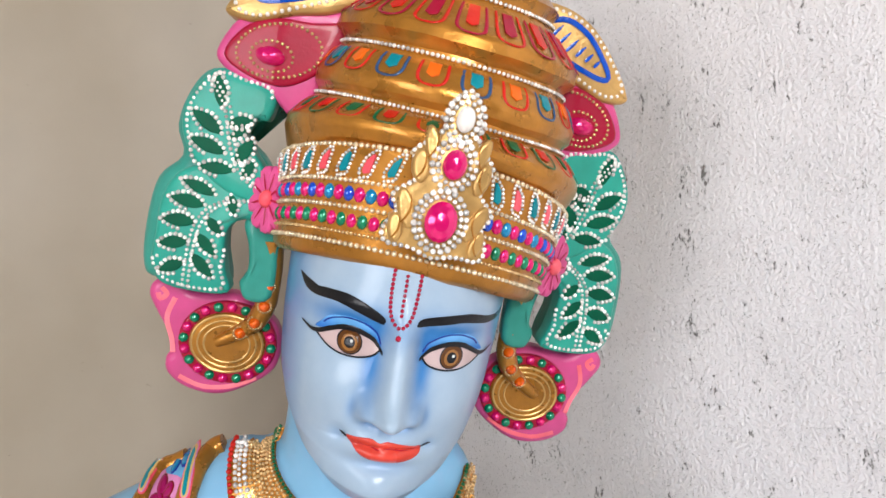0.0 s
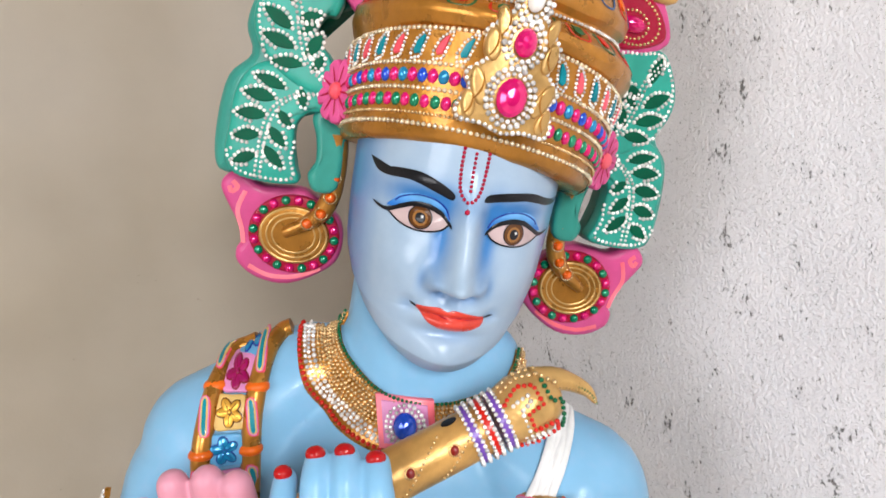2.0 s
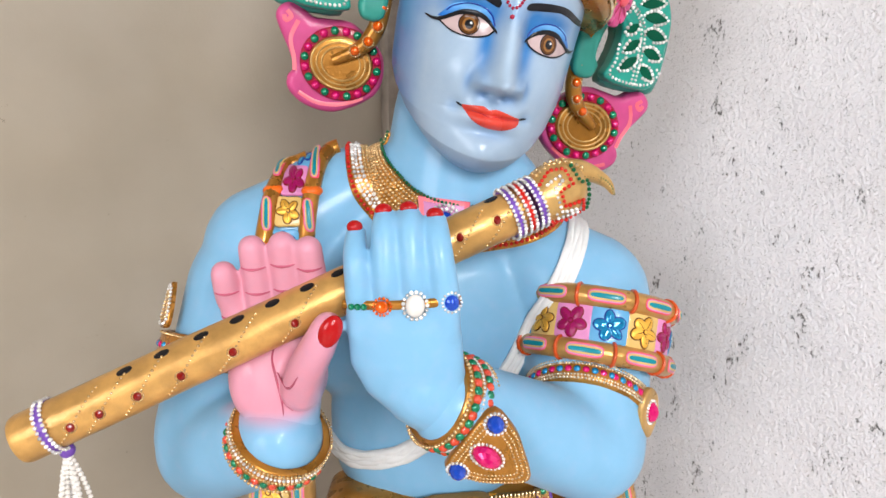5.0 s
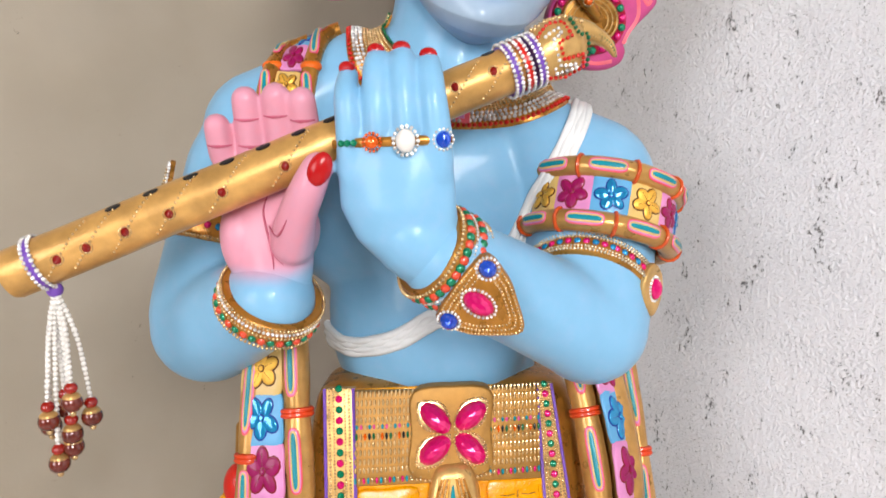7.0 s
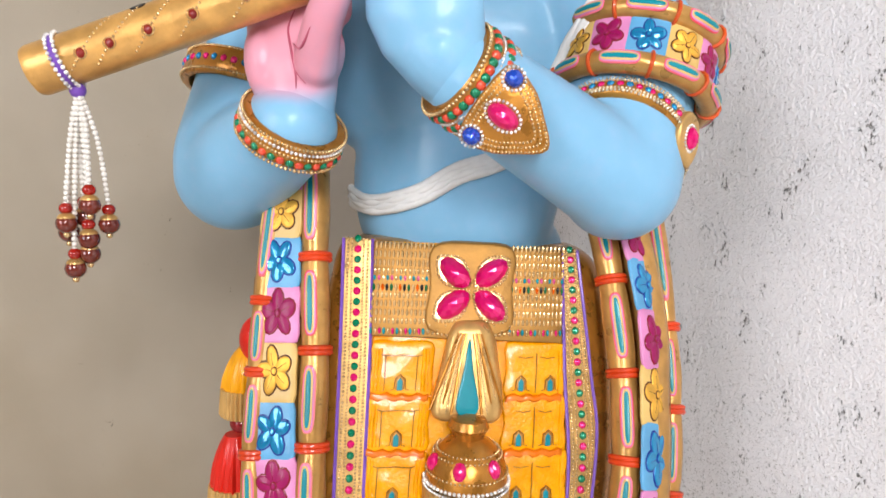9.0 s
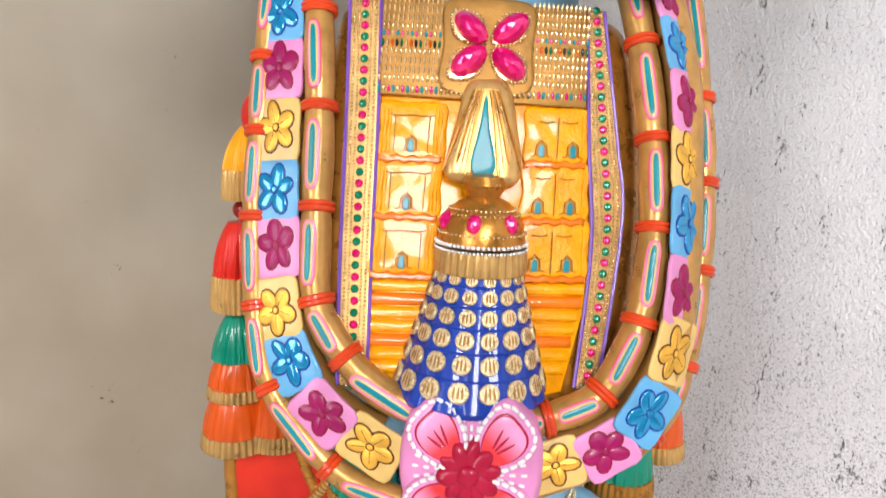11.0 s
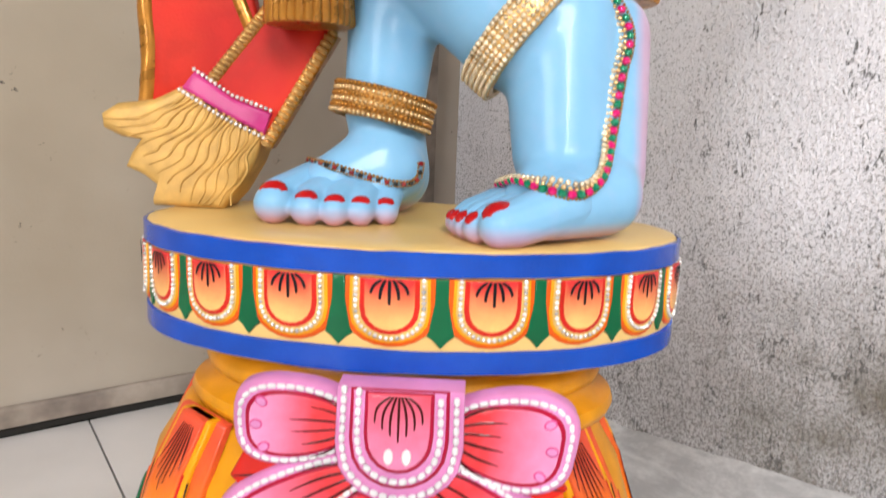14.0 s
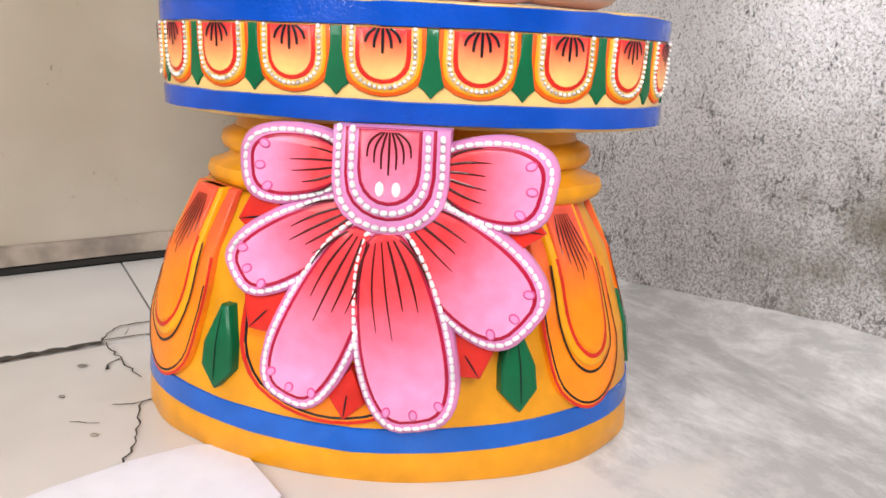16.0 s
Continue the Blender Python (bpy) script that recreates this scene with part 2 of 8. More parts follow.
def plate(g, outline, thick, mat, place, round_=0.0, back=True, dome=0.0, steps=3, fade=None):
    """A carved plate: outline in its own plane, drawn forward by thick with rounded edges; place(u, v, w) gives the point w in front."""
    pts = [Vector((p[0], p[1])) for p in outline]
    n = len(pts)
    area2 = sum(a.x * b.y - b.x * a.y for a, b in zip(pts, pts[1:] + pts[:1]))
    if area2 < 0:
        pts.reverse()
    mid = sum(pts, Vector((0, 0))) / n
    size = sum((p - mid).length for p in pts) / n
    normals = []
    for i in range(n):
        d = pts[(i + 1) % n] - pts[i - 1]
        normals.append(Vector((-d.y, d.x)).normalized())
    rings = [(0.0, 0.0)]
    r = round_ or min(thick * 0.6, size * 0.3)
    for k in range(steps + 1):
        a = math.pi / 2 * k / steps
        rings.append((r * (1 - math.cos(a)), thick - r + r * math.sin(a) if thick > r else thick * math.sin(a)))
    verts = []
    for inset, w in rings:
        for p, nn in zip(pts, normals):
            q = p + nn * inset
            verts.append(place(q.x, q.y, w))
    faces = ring_faces(len(rings), n, caps=False)
    last = (len(rings) - 1) * n
    shrink = [(0.75, 0.4), (0.5, 0.72), (0.25, 0.93)]
    base = [p + nn * rings[-1][0] for p, nn in zip(pts, normals)]
    m2 = sum(base, Vector((0, 0))) / n
    for s, h in shrink:
        for p in base:
            q = m2 + (p - m2) * s
            verts.append(place(q.x, q.y, thick + dome * h))
        k = len(verts) - n
        for i in range(n):
            j = (i + 1) % n
            faces.append((last + i, last + j, k + j, k + i))
        last = k
    verts.append(place(m2.x, m2.y, thick + dome))
    for i in range(n):
        faces.append((last + i, last + (i + 1) % n, len(verts) - 1))
    if back:
        verts.append(place(mid.x, mid.y, 0.0))
        for i in range(n):
            faces.append((i, len(verts) - 1, (i + 1) % n))
    blend = None
    if fade:
        a, b = Vector(fade[0]), Vector(fade[1])
        d = b - a
        flat = [p + nn * i for i, w in rings for p, nn in zip(pts, normals)]
        flat += [m2 + (p - m2) * s for s, h in shrink for p in base] + [m2] + ([mid] if back else [])
        blend = [min(1.0, max(0.0, (p - a).dot(d) / d.length_squared)) for p in flat]
    g.add(verts, faces, mat, blend)


def shape(pts, per=5):
    """A smooth closed outline through a few points in a plane."""
    return [(p.x, p.y) for p in smooth_path([(a, b, 0) for a, b in pts], per, closed=True)]


def oval(cx, cy, rx, ry, n=24, turn=0.0):
    c, s = math.cos(radians(turn)), math.sin(radians(turn))
    out = []
    for k in range(n):
        a = 2 * math.pi * k / n
        x, y = rx * math.cos(a), ry * math.sin(a)
        out.append((cx + x * c - y * s, cy + x * s + y * c))
    return out


# ---- the room ----
def slab(name, p0, p1, thick, z0, z1, mat, label, category):
    """A wall of given thickness that stands behind the line p0 to p1."""
    d = (p1 - p0).normalized()
    nrm = Vector((-d.y, d.x, 0)) * thick
    g = Geo()
    v = [p0, p1, p1 + nrm, p0 + nrm]
    verts = [(p.x, p.y, z) for z in (z0, z1) for p in v]
    g.add(verts, [(0, 1, 2, 3), (7, 6, 5, 4), (0, 4, 5, 1), (1, 5, 6, 2), (2, 6, 7, 3), (3, 7, 4, 0)], mat)
    ob = part(name, g)
    return tagged(ob, label, category, kind="structure")
# ---- room surfaces ----
def wall_material(name, base, second, speck, speck_amount, low_speck, bumpy, rough, streak=(1, 1, 1), pits=130.0, grime=None, clump=14.0):
    """Painted or plastered wall: blotches, fine pits, and dark specks that crowd where damp has risen."""
    m = surface(name, base, rough=rough, second=second, vary=0.05, scale=9, mixscale=2.2, mix=(0.35, 0.7), bump=0)
    nt = m.node_tree
    b = nt.nodes["Principled BSDF"]
    hsv = next(n for n in nt.nodes if n.type == "HUE_SAT")
    co = next(n for n in nt.nodes if n.type == "TEX_COORD")
    mp = nt.nodes.new("ShaderNodeMapping")
    mp.inputs["Scale"].default_value = streak
    nt.links.new(co.outputs["Object"], mp.inputs[0])
    fine = node(nt, "ShaderNodeTexNoise", Scale=pits, Detail=6.0, Roughness=0.7)
    big = node(nt, "ShaderNodeTexNoise", Scale=clump, Detail=5.0, Roughness=0.65)
    for n in (fine, big):
        nt.links.new(mp.outputs[0], n.inputs["Vector"])
    sep = nt.nodes.new("ShaderNodeSeparateXYZ")
    nt.links.new(co.outputs["Object"], sep.inputs[0])
    damp = nt.nodes.new("ShaderNodeMapRange")
    damp.inputs[1].default_value, damp.inputs[2].default_value = 0.55, 0.05
    damp.inputs[3].default_value, damp.inputs[4].default_value = 0.0, low_speck
    nt.links.new(sep.outputs["Z"], damp.inputs[0])
    mul = nt.nodes.new("ShaderNodeMath")
    mul.operation = "MULTIPLY"
    nt.links.new(fine.outputs[0], mul.inputs[0])
    nt.links.new(big.outputs[0], mul.inputs[1])
    add = nt.nodes.new("ShaderNodeMath")
    nt.links.new(mul.outputs[0], add.inputs[0])
    nt.links.new(damp.outputs[0], add.inputs[1])
    cut = nt.nodes.new("ShaderNodeMapRange")
    cut.inputs[1].default_value, cut.inputs[2].default_value = speck_amount, speck_amount + 0.05
    nt.links.new(add.outputs[0], cut.inputs[0])
    mixc = nt.nodes.new("ShaderNodeMix")
    mixc.data_type = "RGBA"
    mixc.inputs[7].default_value = (*speck, 1)
    nt.links.new(cut.outputs[0], mixc.inputs[0])
    under = hsv.outputs[0]
    if grime:
        patch = node(nt, "ShaderNodeTexNoise", Scale=5.0, Detail=6.0, Roughness=0.7)
        nt.links.new(co.outputs["Object"], patch.inputs["Vector"])
        low = nt.nodes.new("ShaderNodeMapRange")
        low.inputs[1].default_value, low.inputs[2].default_value = 0.33, 0.15
        nt.links.new(sep.outputs["Z"], low.inputs[0])
        reach = nt.nodes.new("ShaderNodeMapRange")
        reach.inputs[1].default_value, reach.inputs[2].default_value = 0.24, 0.62
        nt.links.new(patch.outputs[0], reach.inputs[0])
        wet = nt.nodes.new("ShaderNodeMath")
        wet.operation = "MULTIPLY"
        nt.links.new(low.outputs[0], wet.inputs[0])
        nt.links.new(reach.outputs[0], wet.inputs[1])
        along = nt.nodes.new("ShaderNodeVectorMath")
        along.operation = "DOT_PRODUCT"
        along.inputs[1].default_value = ALONG_R
        nt.links.new(co.outputs["Object"], along.inputs[0])
        spread = nt.nodes.new("ShaderNodeMapRange")
        spread.inputs[1].default_value, spread.inputs[2].default_value = CORNER.dot(ALONG_R) + 0.34, CORNER.dot(ALONG_R) + 0.62
        spread.inputs[3].default_value = 0.14
        nt.links.new(along.outputs["Value"], spread.inputs[0])
        amount = nt.nodes.new("ShaderNodeMath")
        amount.operation = "MULTIPLY"
        nt.links.new(wet.outputs[0], amount.inputs[0])
        nt.links.new(spread.outputs[0], amount.inputs[1])
        stain = nt.nodes.new("ShaderNodeMix")
        stain.data_type = "RGBA"
        stain.inputs[7].default_value = (*grime, 1)
        nt.links.new(amount.outputs[0], stain.inputs[0])
        nt.links.new(hsv.outputs[0], stain.inputs[6])
        under = stain.outputs[2]
        pit = node(nt, "ShaderNodeTexNoise", Scale=330.0, Detail=3.0, Roughness=0.7, Distortion=0.8)
        nt.links.new(co.outputs["Object"], pit.inputs["Vector"])
        foot = nt.nodes.new("ShaderNodeMapRange")
        foot.inputs[1].default_value, foot.inputs[2].default_value = 0.75, 0.06
        foot.inputs[3].default_value, foot.inputs[4].default_value = 0.0, 0.13
        nt.links.new(sep.outputs["Z"], foot.inputs[0])
        crowd = nt.nodes.new("ShaderNodeMath")
        nt.links.new(pit.outputs[0], crowd.inputs[0])
        nt.links.new(foot.outputs[0], crowd.inputs[1])
        deep = nt.nodes.new("ShaderNodeMapRange")
        deep.inputs[1].default_value, deep.inputs[2].default_value = 0.60, 0.68
        deep.inputs[4].default_value = 0.62
        nt.links.new(crowd.outputs[0], deep.inputs[0])
        pock = nt.nodes.new("ShaderNodeMix")
        pock.data_type = "RGBA"
        pock.inputs[7].default_value = (0.13, 0.115, 0.095, 1)
        nt.links.new(deep.outputs[0], pock.inputs[0])
        nt.links.new(under, pock.inputs[6])
        under = pock.outputs[2]
    nt.links.new(under, mixc.inputs[6])
    nt.links.new(mixc.outputs[2], b.inputs["Base Color"])
    if bumpy:
        rel = node(nt, "ShaderNodeTexNoise", Scale=300.0, Detail=4.0, Roughness=0.6)
        vor = node(nt, "ShaderNodeTexVoronoi", Scale=95.0)
        nt.links.new(co.outputs["Object"], rel.inputs["Vector"])
        nt.links.new(co.outputs["Object"], vor.inputs["Vector"])
        total = nt.nodes.new("ShaderNodeMath")
        total.operation = "MULTIPLY_ADD"
        total.inputs[1].default_value = 0.35
        nt.links.new(vor.outputs["Distance"], total.inputs[0])
        nt.links.new(rel.outputs[0], total.inputs[2])
        less = nt.nodes.new("ShaderNodeMath")
        less.operation = "MULTIPLY_ADD"
        less.inputs[1].default_value = -0.6
        nt.links.new(cut.outputs[0], less.inputs[0])
        nt.links.new(total.outputs[0], less.inputs[2])
        bp = node(nt, "ShaderNodeBump", Strength=bumpy, Distance=0.0028)
        nt.links.new(less.outputs[0], bp.inputs["Height"])
        nt.links.new(bp.outputs[0], b.inputs["Normal"])
    return m


WALL_PAINT = wall_material("beige_wall_paint", (0.355, 0.295, 0.215), (0.40, 0.35, 0.285), (0.06, 0.05, 0.04), 0.400, 0.035, 0.08, 0.5)
CEMENT = wall_material("white_cement_plaster", (0.88, 0.865, 0.88), (0.82, 0.80, 0.81), (0.22, 0.21, 0.20), 0.345, 0.028, 1.0, 0.85, (1, 1, 0.55), 260.0, (0.17, 0.15, 0.11), 40.0)
TILE = wall_material("floor_tile_stone", (0.56, 0.52, 0.47), (0.66, 0.63, 0.60), (0.25, 0.2, 0.16), 0.43, 0.0, 0.05, 0.3)


def dusty(m, dust, pale, reach):
    """Lays grey cement dust, smeared along the plastered wall, over a floor material."""
    nt = m.node_tree
    b = nt.nodes["Principled BSDF"]
    under = b.inputs["Base Color"].links[0].from_socket
    co = next(n for n in nt.nodes if n.type == "TEX_COORD")
    turn = nt.nodes.new("ShaderNodeVectorRotate")
    turn.rotation_type = "Z_AXIS"
    turn.inputs["Center"].default_value = CORNER
    turn.inputs["Angle"].default_value = radians(141)
    nt.links.new(co.outputs["Object"], turn.inputs["Vector"])
    mp = nt.nodes.new("ShaderNodeMapping")
    mp.inputs["Scale"].default_value = (17.0, 8.0, 1.0)
    nt.links.new(turn.outputs[0], mp.inputs[0])
    smear = node(nt, "ShaderNodeTexNoise", Scale=1.0, Detail=9.0, Roughness=0.76, Distortion=0.15)
    nt.links.new(mp.outputs[0], smear.inputs["Vector"])
    edge = node(nt, "ShaderNodeTexNoise", Scale=7.0, Detail=6.0, Roughness=0.65)
    nt.links.new(co.outputs["Object"], edge.inputs["Vector"])
    tone = nt.nodes.new("ShaderNodeMapRange")
    tone.inputs[1].default_value, tone.inputs[2].default_value = 0.44, 0.62
    nt.links.new(smear.outputs[0], tone.inputs[0])
    dirt = nt.nodes.new("ShaderNodeMix")
    dirt.data_type = "RGBA"
    dirt.inputs[6].default_value, dirt.inputs[7].default_value = (*dust, 1), (*pale, 1)
    nt.links.new(tone.outputs[0], dirt.inputs[0])
    away = nt.nodes.new("ShaderNodeVectorMath")
    away.operation = "DOT_PRODUCT"
    away.inputs[1].default_value = ALONG_L
    shift = nt.nodes.new("ShaderNodeVectorMath")
    shift.operation = "SUBTRACT"
    shift.inputs[1].default_value = CORNER
    nt.links.new(co.outputs["Object"], shift.inputs[0])
    nt.links.new(shift.outputs[0], away.inputs[0])
    near = nt.nodes.new("ShaderNodeMath")
    near.operation = "MULTIPLY_ADD"
    near.inputs[1].default_value = -0.55
    nt.links.new(edge.outputs[0], near.inputs[0])
    nt.links.new(away.outputs["Value"], near.inputs[2])
    cover = nt.nodes.new("ShaderNodeMapRange")
    cover.inputs[1].default_value, cover.inputs[2].default_value = reach, reach - 0.07
    nt.links.new(near.outputs[0], cover.inputs[0])
    mixc = nt.nodes.new("ShaderNodeMix")
    mixc.data_type = "RGBA"
    nt.links.new(cover.outputs[0], mixc.inputs[0])
    nt.links.new(under, mixc.inputs[6])
    nt.links.new(dirt.outputs[2], mixc.inputs[7])
    nt.links.new(mixc.outputs[2], b.inputs["Base Color"])
    return m


dusty(TILE, (0.43, 0.42, 0.41), (0.68, 0.67, 0.65), 0.06)
BOARD = surface("grey_wood_board", (0.30, 0.25, 0.20), rough=0.6, second=(0.2, 0.16, 0.13), vary=0.2, scale=30, mixscale=20, bump=0.4)
GAP = surface("joint_dirt_gap_shade", (0.02, 0.018, 0.015), rough=0.9, bump=0)
DIRT = surface("grey_brown_dirt", (0.26, 0.23, 0.19), rough=0.9, bump=0.3, vary=0.3)
CRACK = surface("crack_dirt", (0.07, 0.06, 0.05), rough=0.9, bump=0)
# unseen closing walls and ceiling, kept dark so they bounce little light
UNSEEN_WALL = surface("dark_unseen_wall_paint", (0.15, 0.115, 0.09), rough=0.6, vary=0.05)
UNSEEN_CEILING = surface("dark_unseen_ceiling_paint", (0.16, 0.15, 0.145), rough=0.8, vary=0.03)
PAPER = surface("white_paper", (0.75, 0.75, 0.8), rough=0.7, vary=0.03, bump=0.05)

slab("wall_north", room(ROOM_L, 0), room(-0.1, 0), 0.1, 0, ROOM_H, WALL_PAINT, "beige painted wall with small chips and scuffs", "wall")
slab("wall_east", room(0, 0), room(0, ROOM_R), 0.1, 0, ROOM_H, CEMENT, "rough white cement wall with dark damp specks", "wall")
slab("wall_south", room(0, ROOM_R), room(ROOM_L, ROOM_R), 0.1, 0, ROOM_H, UNSEEN_WALL, "plain dark brown wall, added unseen to close the room", "wall")
slab("wall_west", room(ROOM_L, ROOM_R), room(ROOM_L, 0), 0.1, 0, ROOM_H, UNSEEN_WALL, "plain dark brown wall, added unseen to close the room", "wall")


def quad_sheet(name, z, mat, label, category, thick=0.05):
    g = Geo()
    c = [room(-0.1, -0.1), room(ROOM_L + 0.1, -0.1), room(ROOM_L + 0.1, ROOM_R + 0.1), room(-0.1, ROOM_R + 0.1)]
    g.add([(p.x, p.y, zz) for zz in (z, z + thick) for p in c], [(0, 1, 2, 3), (7, 6, 5, 4), (0, 4, 5, 1), (1, 5, 6, 2), (2, 6, 7, 3), (3, 7, 4, 0)], mat)
    return tagged(part(name, g), label, category, kind="structure")


floor = quad_sheet("floor", -0.06, GAP, "cracked pale stone floor tiles with grey cement dust", "floor")
quad_sheet("ceiling", ROOM_H, UNSEEN_CEILING, "plain dark grey ceiling, added unseen to close the room", "ceiling")


def wall_strip(name, a0, a1, z0, z1, proud, mat, label, category):
    """A board along the painted wall."""
    g = Geo()
    prof = [(0.0, z0), (proud, z0), (proud, z1 - 0.003), (proud - 0.003, z1), (0.0, z1)]
    verts = []
    n = 40
    for i in range(n + 1):
        a = a0 + (a1 - a0) * i / n
        for b, z in prof:
            verts.append(room(a, b + 0.001, z + 0.0015 * noise.noise((a * 9, z * 30, 1))))
    g.add(verts, ring_faces(n + 1, len(prof)), mat)
    return tagged(part(name, g), label, category, kind="structure")


wall_strip("baseboard", 0.02, ROOM_L, 0.0115, 0.037, 0.008, BOARD, "grey worn wooden board along the wall foot", "baseboard")
# dark strip that puts the shade of the gap under the board into colour
wall_strip("trim", 0.02, ROOM_L, 0.0, 0.011, 0.003, GAP, "dark strip for the shaded gap under the baseboard", "gap")
# upright board added beside the corner, its grey standing in for shaded wall
g = Geo()
verts = []
for z in (0.0365, ROOM_H):
    for a, b in ((0.055, 0.0), (0.055, 0.014), (0.058, 0.017), (0.132, 0.017), (0.135, 0.014), (0.135, 0.0)):
        verts.append(room(a, b + 0.001, z))
g.add(verts, ring_faces(2, 6), BOARD)
tagged(part("corner_board", g), "grey upright board put in for the shaded wall beside the room corner", "board", kind="structure")


def cement_fillet():
    """Spilled cement that climbs the foot of the plastered wall."""
    g = Geo()
    n, m = 90, 7
    verts = []
    for i in range(n + 1):
        b = 0.30 + (ROOM_R - 0.35) * (i / n) ** 1.6
        h = min(0.040, max(0.0, 0.145 * (b - 0.385))) + 0.0035 * noise.noise((b * 26, 0, 4)) + 0.001
        h = max(0.0015, h)
        for k in range(m):
            t = k / (m - 1)
            a = 0.0004 + (2.4 * h + 0.02) * t
            z = 0.0012 - 0.004 * t + h * (1 - t) ** 1.7 + 0.0012 * noise.noise((b * 60, a * 60, 7)) * (1 - t)
            verts.append(room(a, b, z))
    faces = [(i * m + k, i * m + k + 1, (i + 1) * m + k + 1, (i + 1) * m + k) for i in range(n) for k in range(m - 1)]
    g.add(verts, faces, TILE)
    return tagged(part("cement_fillet", g), "spilled grey cement along the foot of the plastered wall", "cement", kind="structure")


cement_fillet()


def tile_piece(a0, a1, b0, b1, mat, name="floor_tile"):
    """One stone tile with eased edges."""
    g = Geo()
    na, nb = 8, 12
    verts, faces = [], []
    for j in range(nb + 1):
        for i in range(na + 1):
            a, b = a0 + (a1 - a0) * i / na, b0 + (b1 - b0) * (j / nb)
            drop = 0.0015 if i in (0, na) or j in (0, nb) else 0.0
            p = room(a, b, -drop + 0.0006 * noise.noise((a * 7, b * 7, 3)))
            verts.append(p)
    for j in range(nb):
        for i in range(na):
            k = j * (na + 1) + i
            faces.append((k, k + 1, k + na + 2, k + na + 1))
    edge = [i for i in range(na + 1)] + [j * (na + 1) + na for j in range(1, nb + 1)] + [nb * (na + 1) + i for i in range(na - 1, -1, -1)] + [j * (na + 1) for j in range(nb - 1, 0, -1)]
    k = len(verts)
    verts += [verts[i] - Vector((0, 0, 0.02)) for i in edge]
    m = len(edge)
    for i in range(m):
        j = (i + 1) % m
        faces.append((edge[i], edge[j], k + j, k + i))
    g.add(verts, faces, mat)
    return part(name, g, floor)


A_CUTS = [0.002, 0.58, 1.18, 1.78, 2.38, ROOM_L]
B_CUTS = [0.002, 0.28, 0.88, 1.48, 2.08, 2.68, ROOM_R]
for i in range(len(A_CUTS) - 1):
    for j in range(len(B_CUTS) - 1):
        tile_piece(A_CUTS[i] + 0.0012, A_CUTS[i + 1] - 0.0012, B_CUTS[j] + (0.0045 if j == 1 else 0.0018), B_CUTS[j + 1] - (0.0045 if j == 0 else 0.0018), TILE)


def crack(pts, w=0.0011):
    """A hairline crack that wanders between points on the floor."""
    g = Geo()
    path = resample(pts, step=0.006)
    path = [p + Vector((random.uniform(-0.002, 0.002), random.uniform(-0.002, 0.002), 0)) for p in path]
    verts, faces = [], []
    for i, p in enumerate(path):
        d = (path[min(i + 1, len(path) - 1)] - path[max(i - 1, 0)]).normalized()
        s = Vector((-d.y, d.x, 0)) * w * random.uniform(0.25, 0.75)
        z = 0.0011
        verts += [(p.x + s.x, p.y + s.y, z), (p.x - s.x, p.y - s.y, z)]
        if i:
            faces.append((2 * i - 2, 2 * i - 1, 2 * i + 1, 2 * i))
    g.add(verts, faces, CRACK)
    part("crack", g, floor, "dark line of a crack or tile joint")


# the first line is a dark strip added along the tile joint
for line, w in (((tuple(room(0.97, 0.276).xy), tuple(room(0.80, 0.279).xy), tuple(room(0.64, 0.279).xy)), 0.0075), (((-0.303, 0.051), (-0.309, 0.072), (-0.305, 0.090), (-0.284, 0.108)), 0.0022), (((-0.303, 0.051), (-0.285, 0.066), (-0.268, 0.076)), 0.0018), (((-0.303, 0.051), (-0.282, 0.034), (-0.262, 0.016), (-0.245, 0.0), (-0.226, -0.014)), 0.0012), (((-0.262, 0.016), (-0.268, 0.004), (-0.263, -0.006)), 0.0024),
             (((-0.192, -0.046), (-0.201, -0.055), (-0.192, -0.078), (-0.178, -0.108), (-0.172, -0.128), (-0.167, -0.146)), 0.0013), (((-0.222, -0.064), (-0.205, -0.058), (-0.196, -0.050)), 0.0010), (((-0.240, -0.097), (-0.216, -0.094)), 0.0012), (((-0.296, 0.084), (-0.290, 0.07)), 0.0011)):
    crack([(x, y, 0) for x, y in line], w)

# a sheet of paper on the floor before the pedestal
g = Geo()
plate(g, [(-0.199, -0.177), (-0.165, -0.14), (-0.129, -0.112), (-0.105, -0.108), (-0.092, -0.113), (-0.046, -0.16), (-0.04, -0.3), (-0.2, -0.33), (-0.25, -0.25)], 0.0012, PAPER, lambda u, v, w: (u, v, 0.002 + w), round_=0.0005)
tagged(part("paper_sheet", g), "crumpled white paper sheet lying on the floor", "paper")
# a crumb of plaster at the wall foot
g = Geo()
ellipsoid(g, (0.393, 0.213, 0.004), (0.006, 0.004, 0.004), WHITE, n=9, rows=6)
tagged(part("plaster_crumb", g), "small white plaster crumb on the floor", "rubble")
for x, y, r in ((-0.288, -0.004, 0.005), (-0.27, -0.06, 0.003), (-0.21, -0.11, 0.0035)):
    g = Geo()
    ellipsoid(g, (x, y, 0.0012), (r, r * 0.6, 0.0012), DIRT, n=9, rows=5)
    tagged(part("dirt_crumb", g), "small grey crumb of dirt on the floor", "dirt")

# ---- the pedestal ----
pedestal = thing("pedestal", "carved wooden lotus pedestal painted orange, pink and blue", "pedestal")
PC, DC = Vector((-0.004, 0, 0)), Vector((0.009, 0, 0))
PROFILE = [(0.0, 0.207), (0.02, 0.206), (0.066, 0.200), (0.09, 0.196), (0.118, 0.186), (0.15, 0.176), (0.17, 0.163), (0.187, 0.153)]
FLAT = 0.645


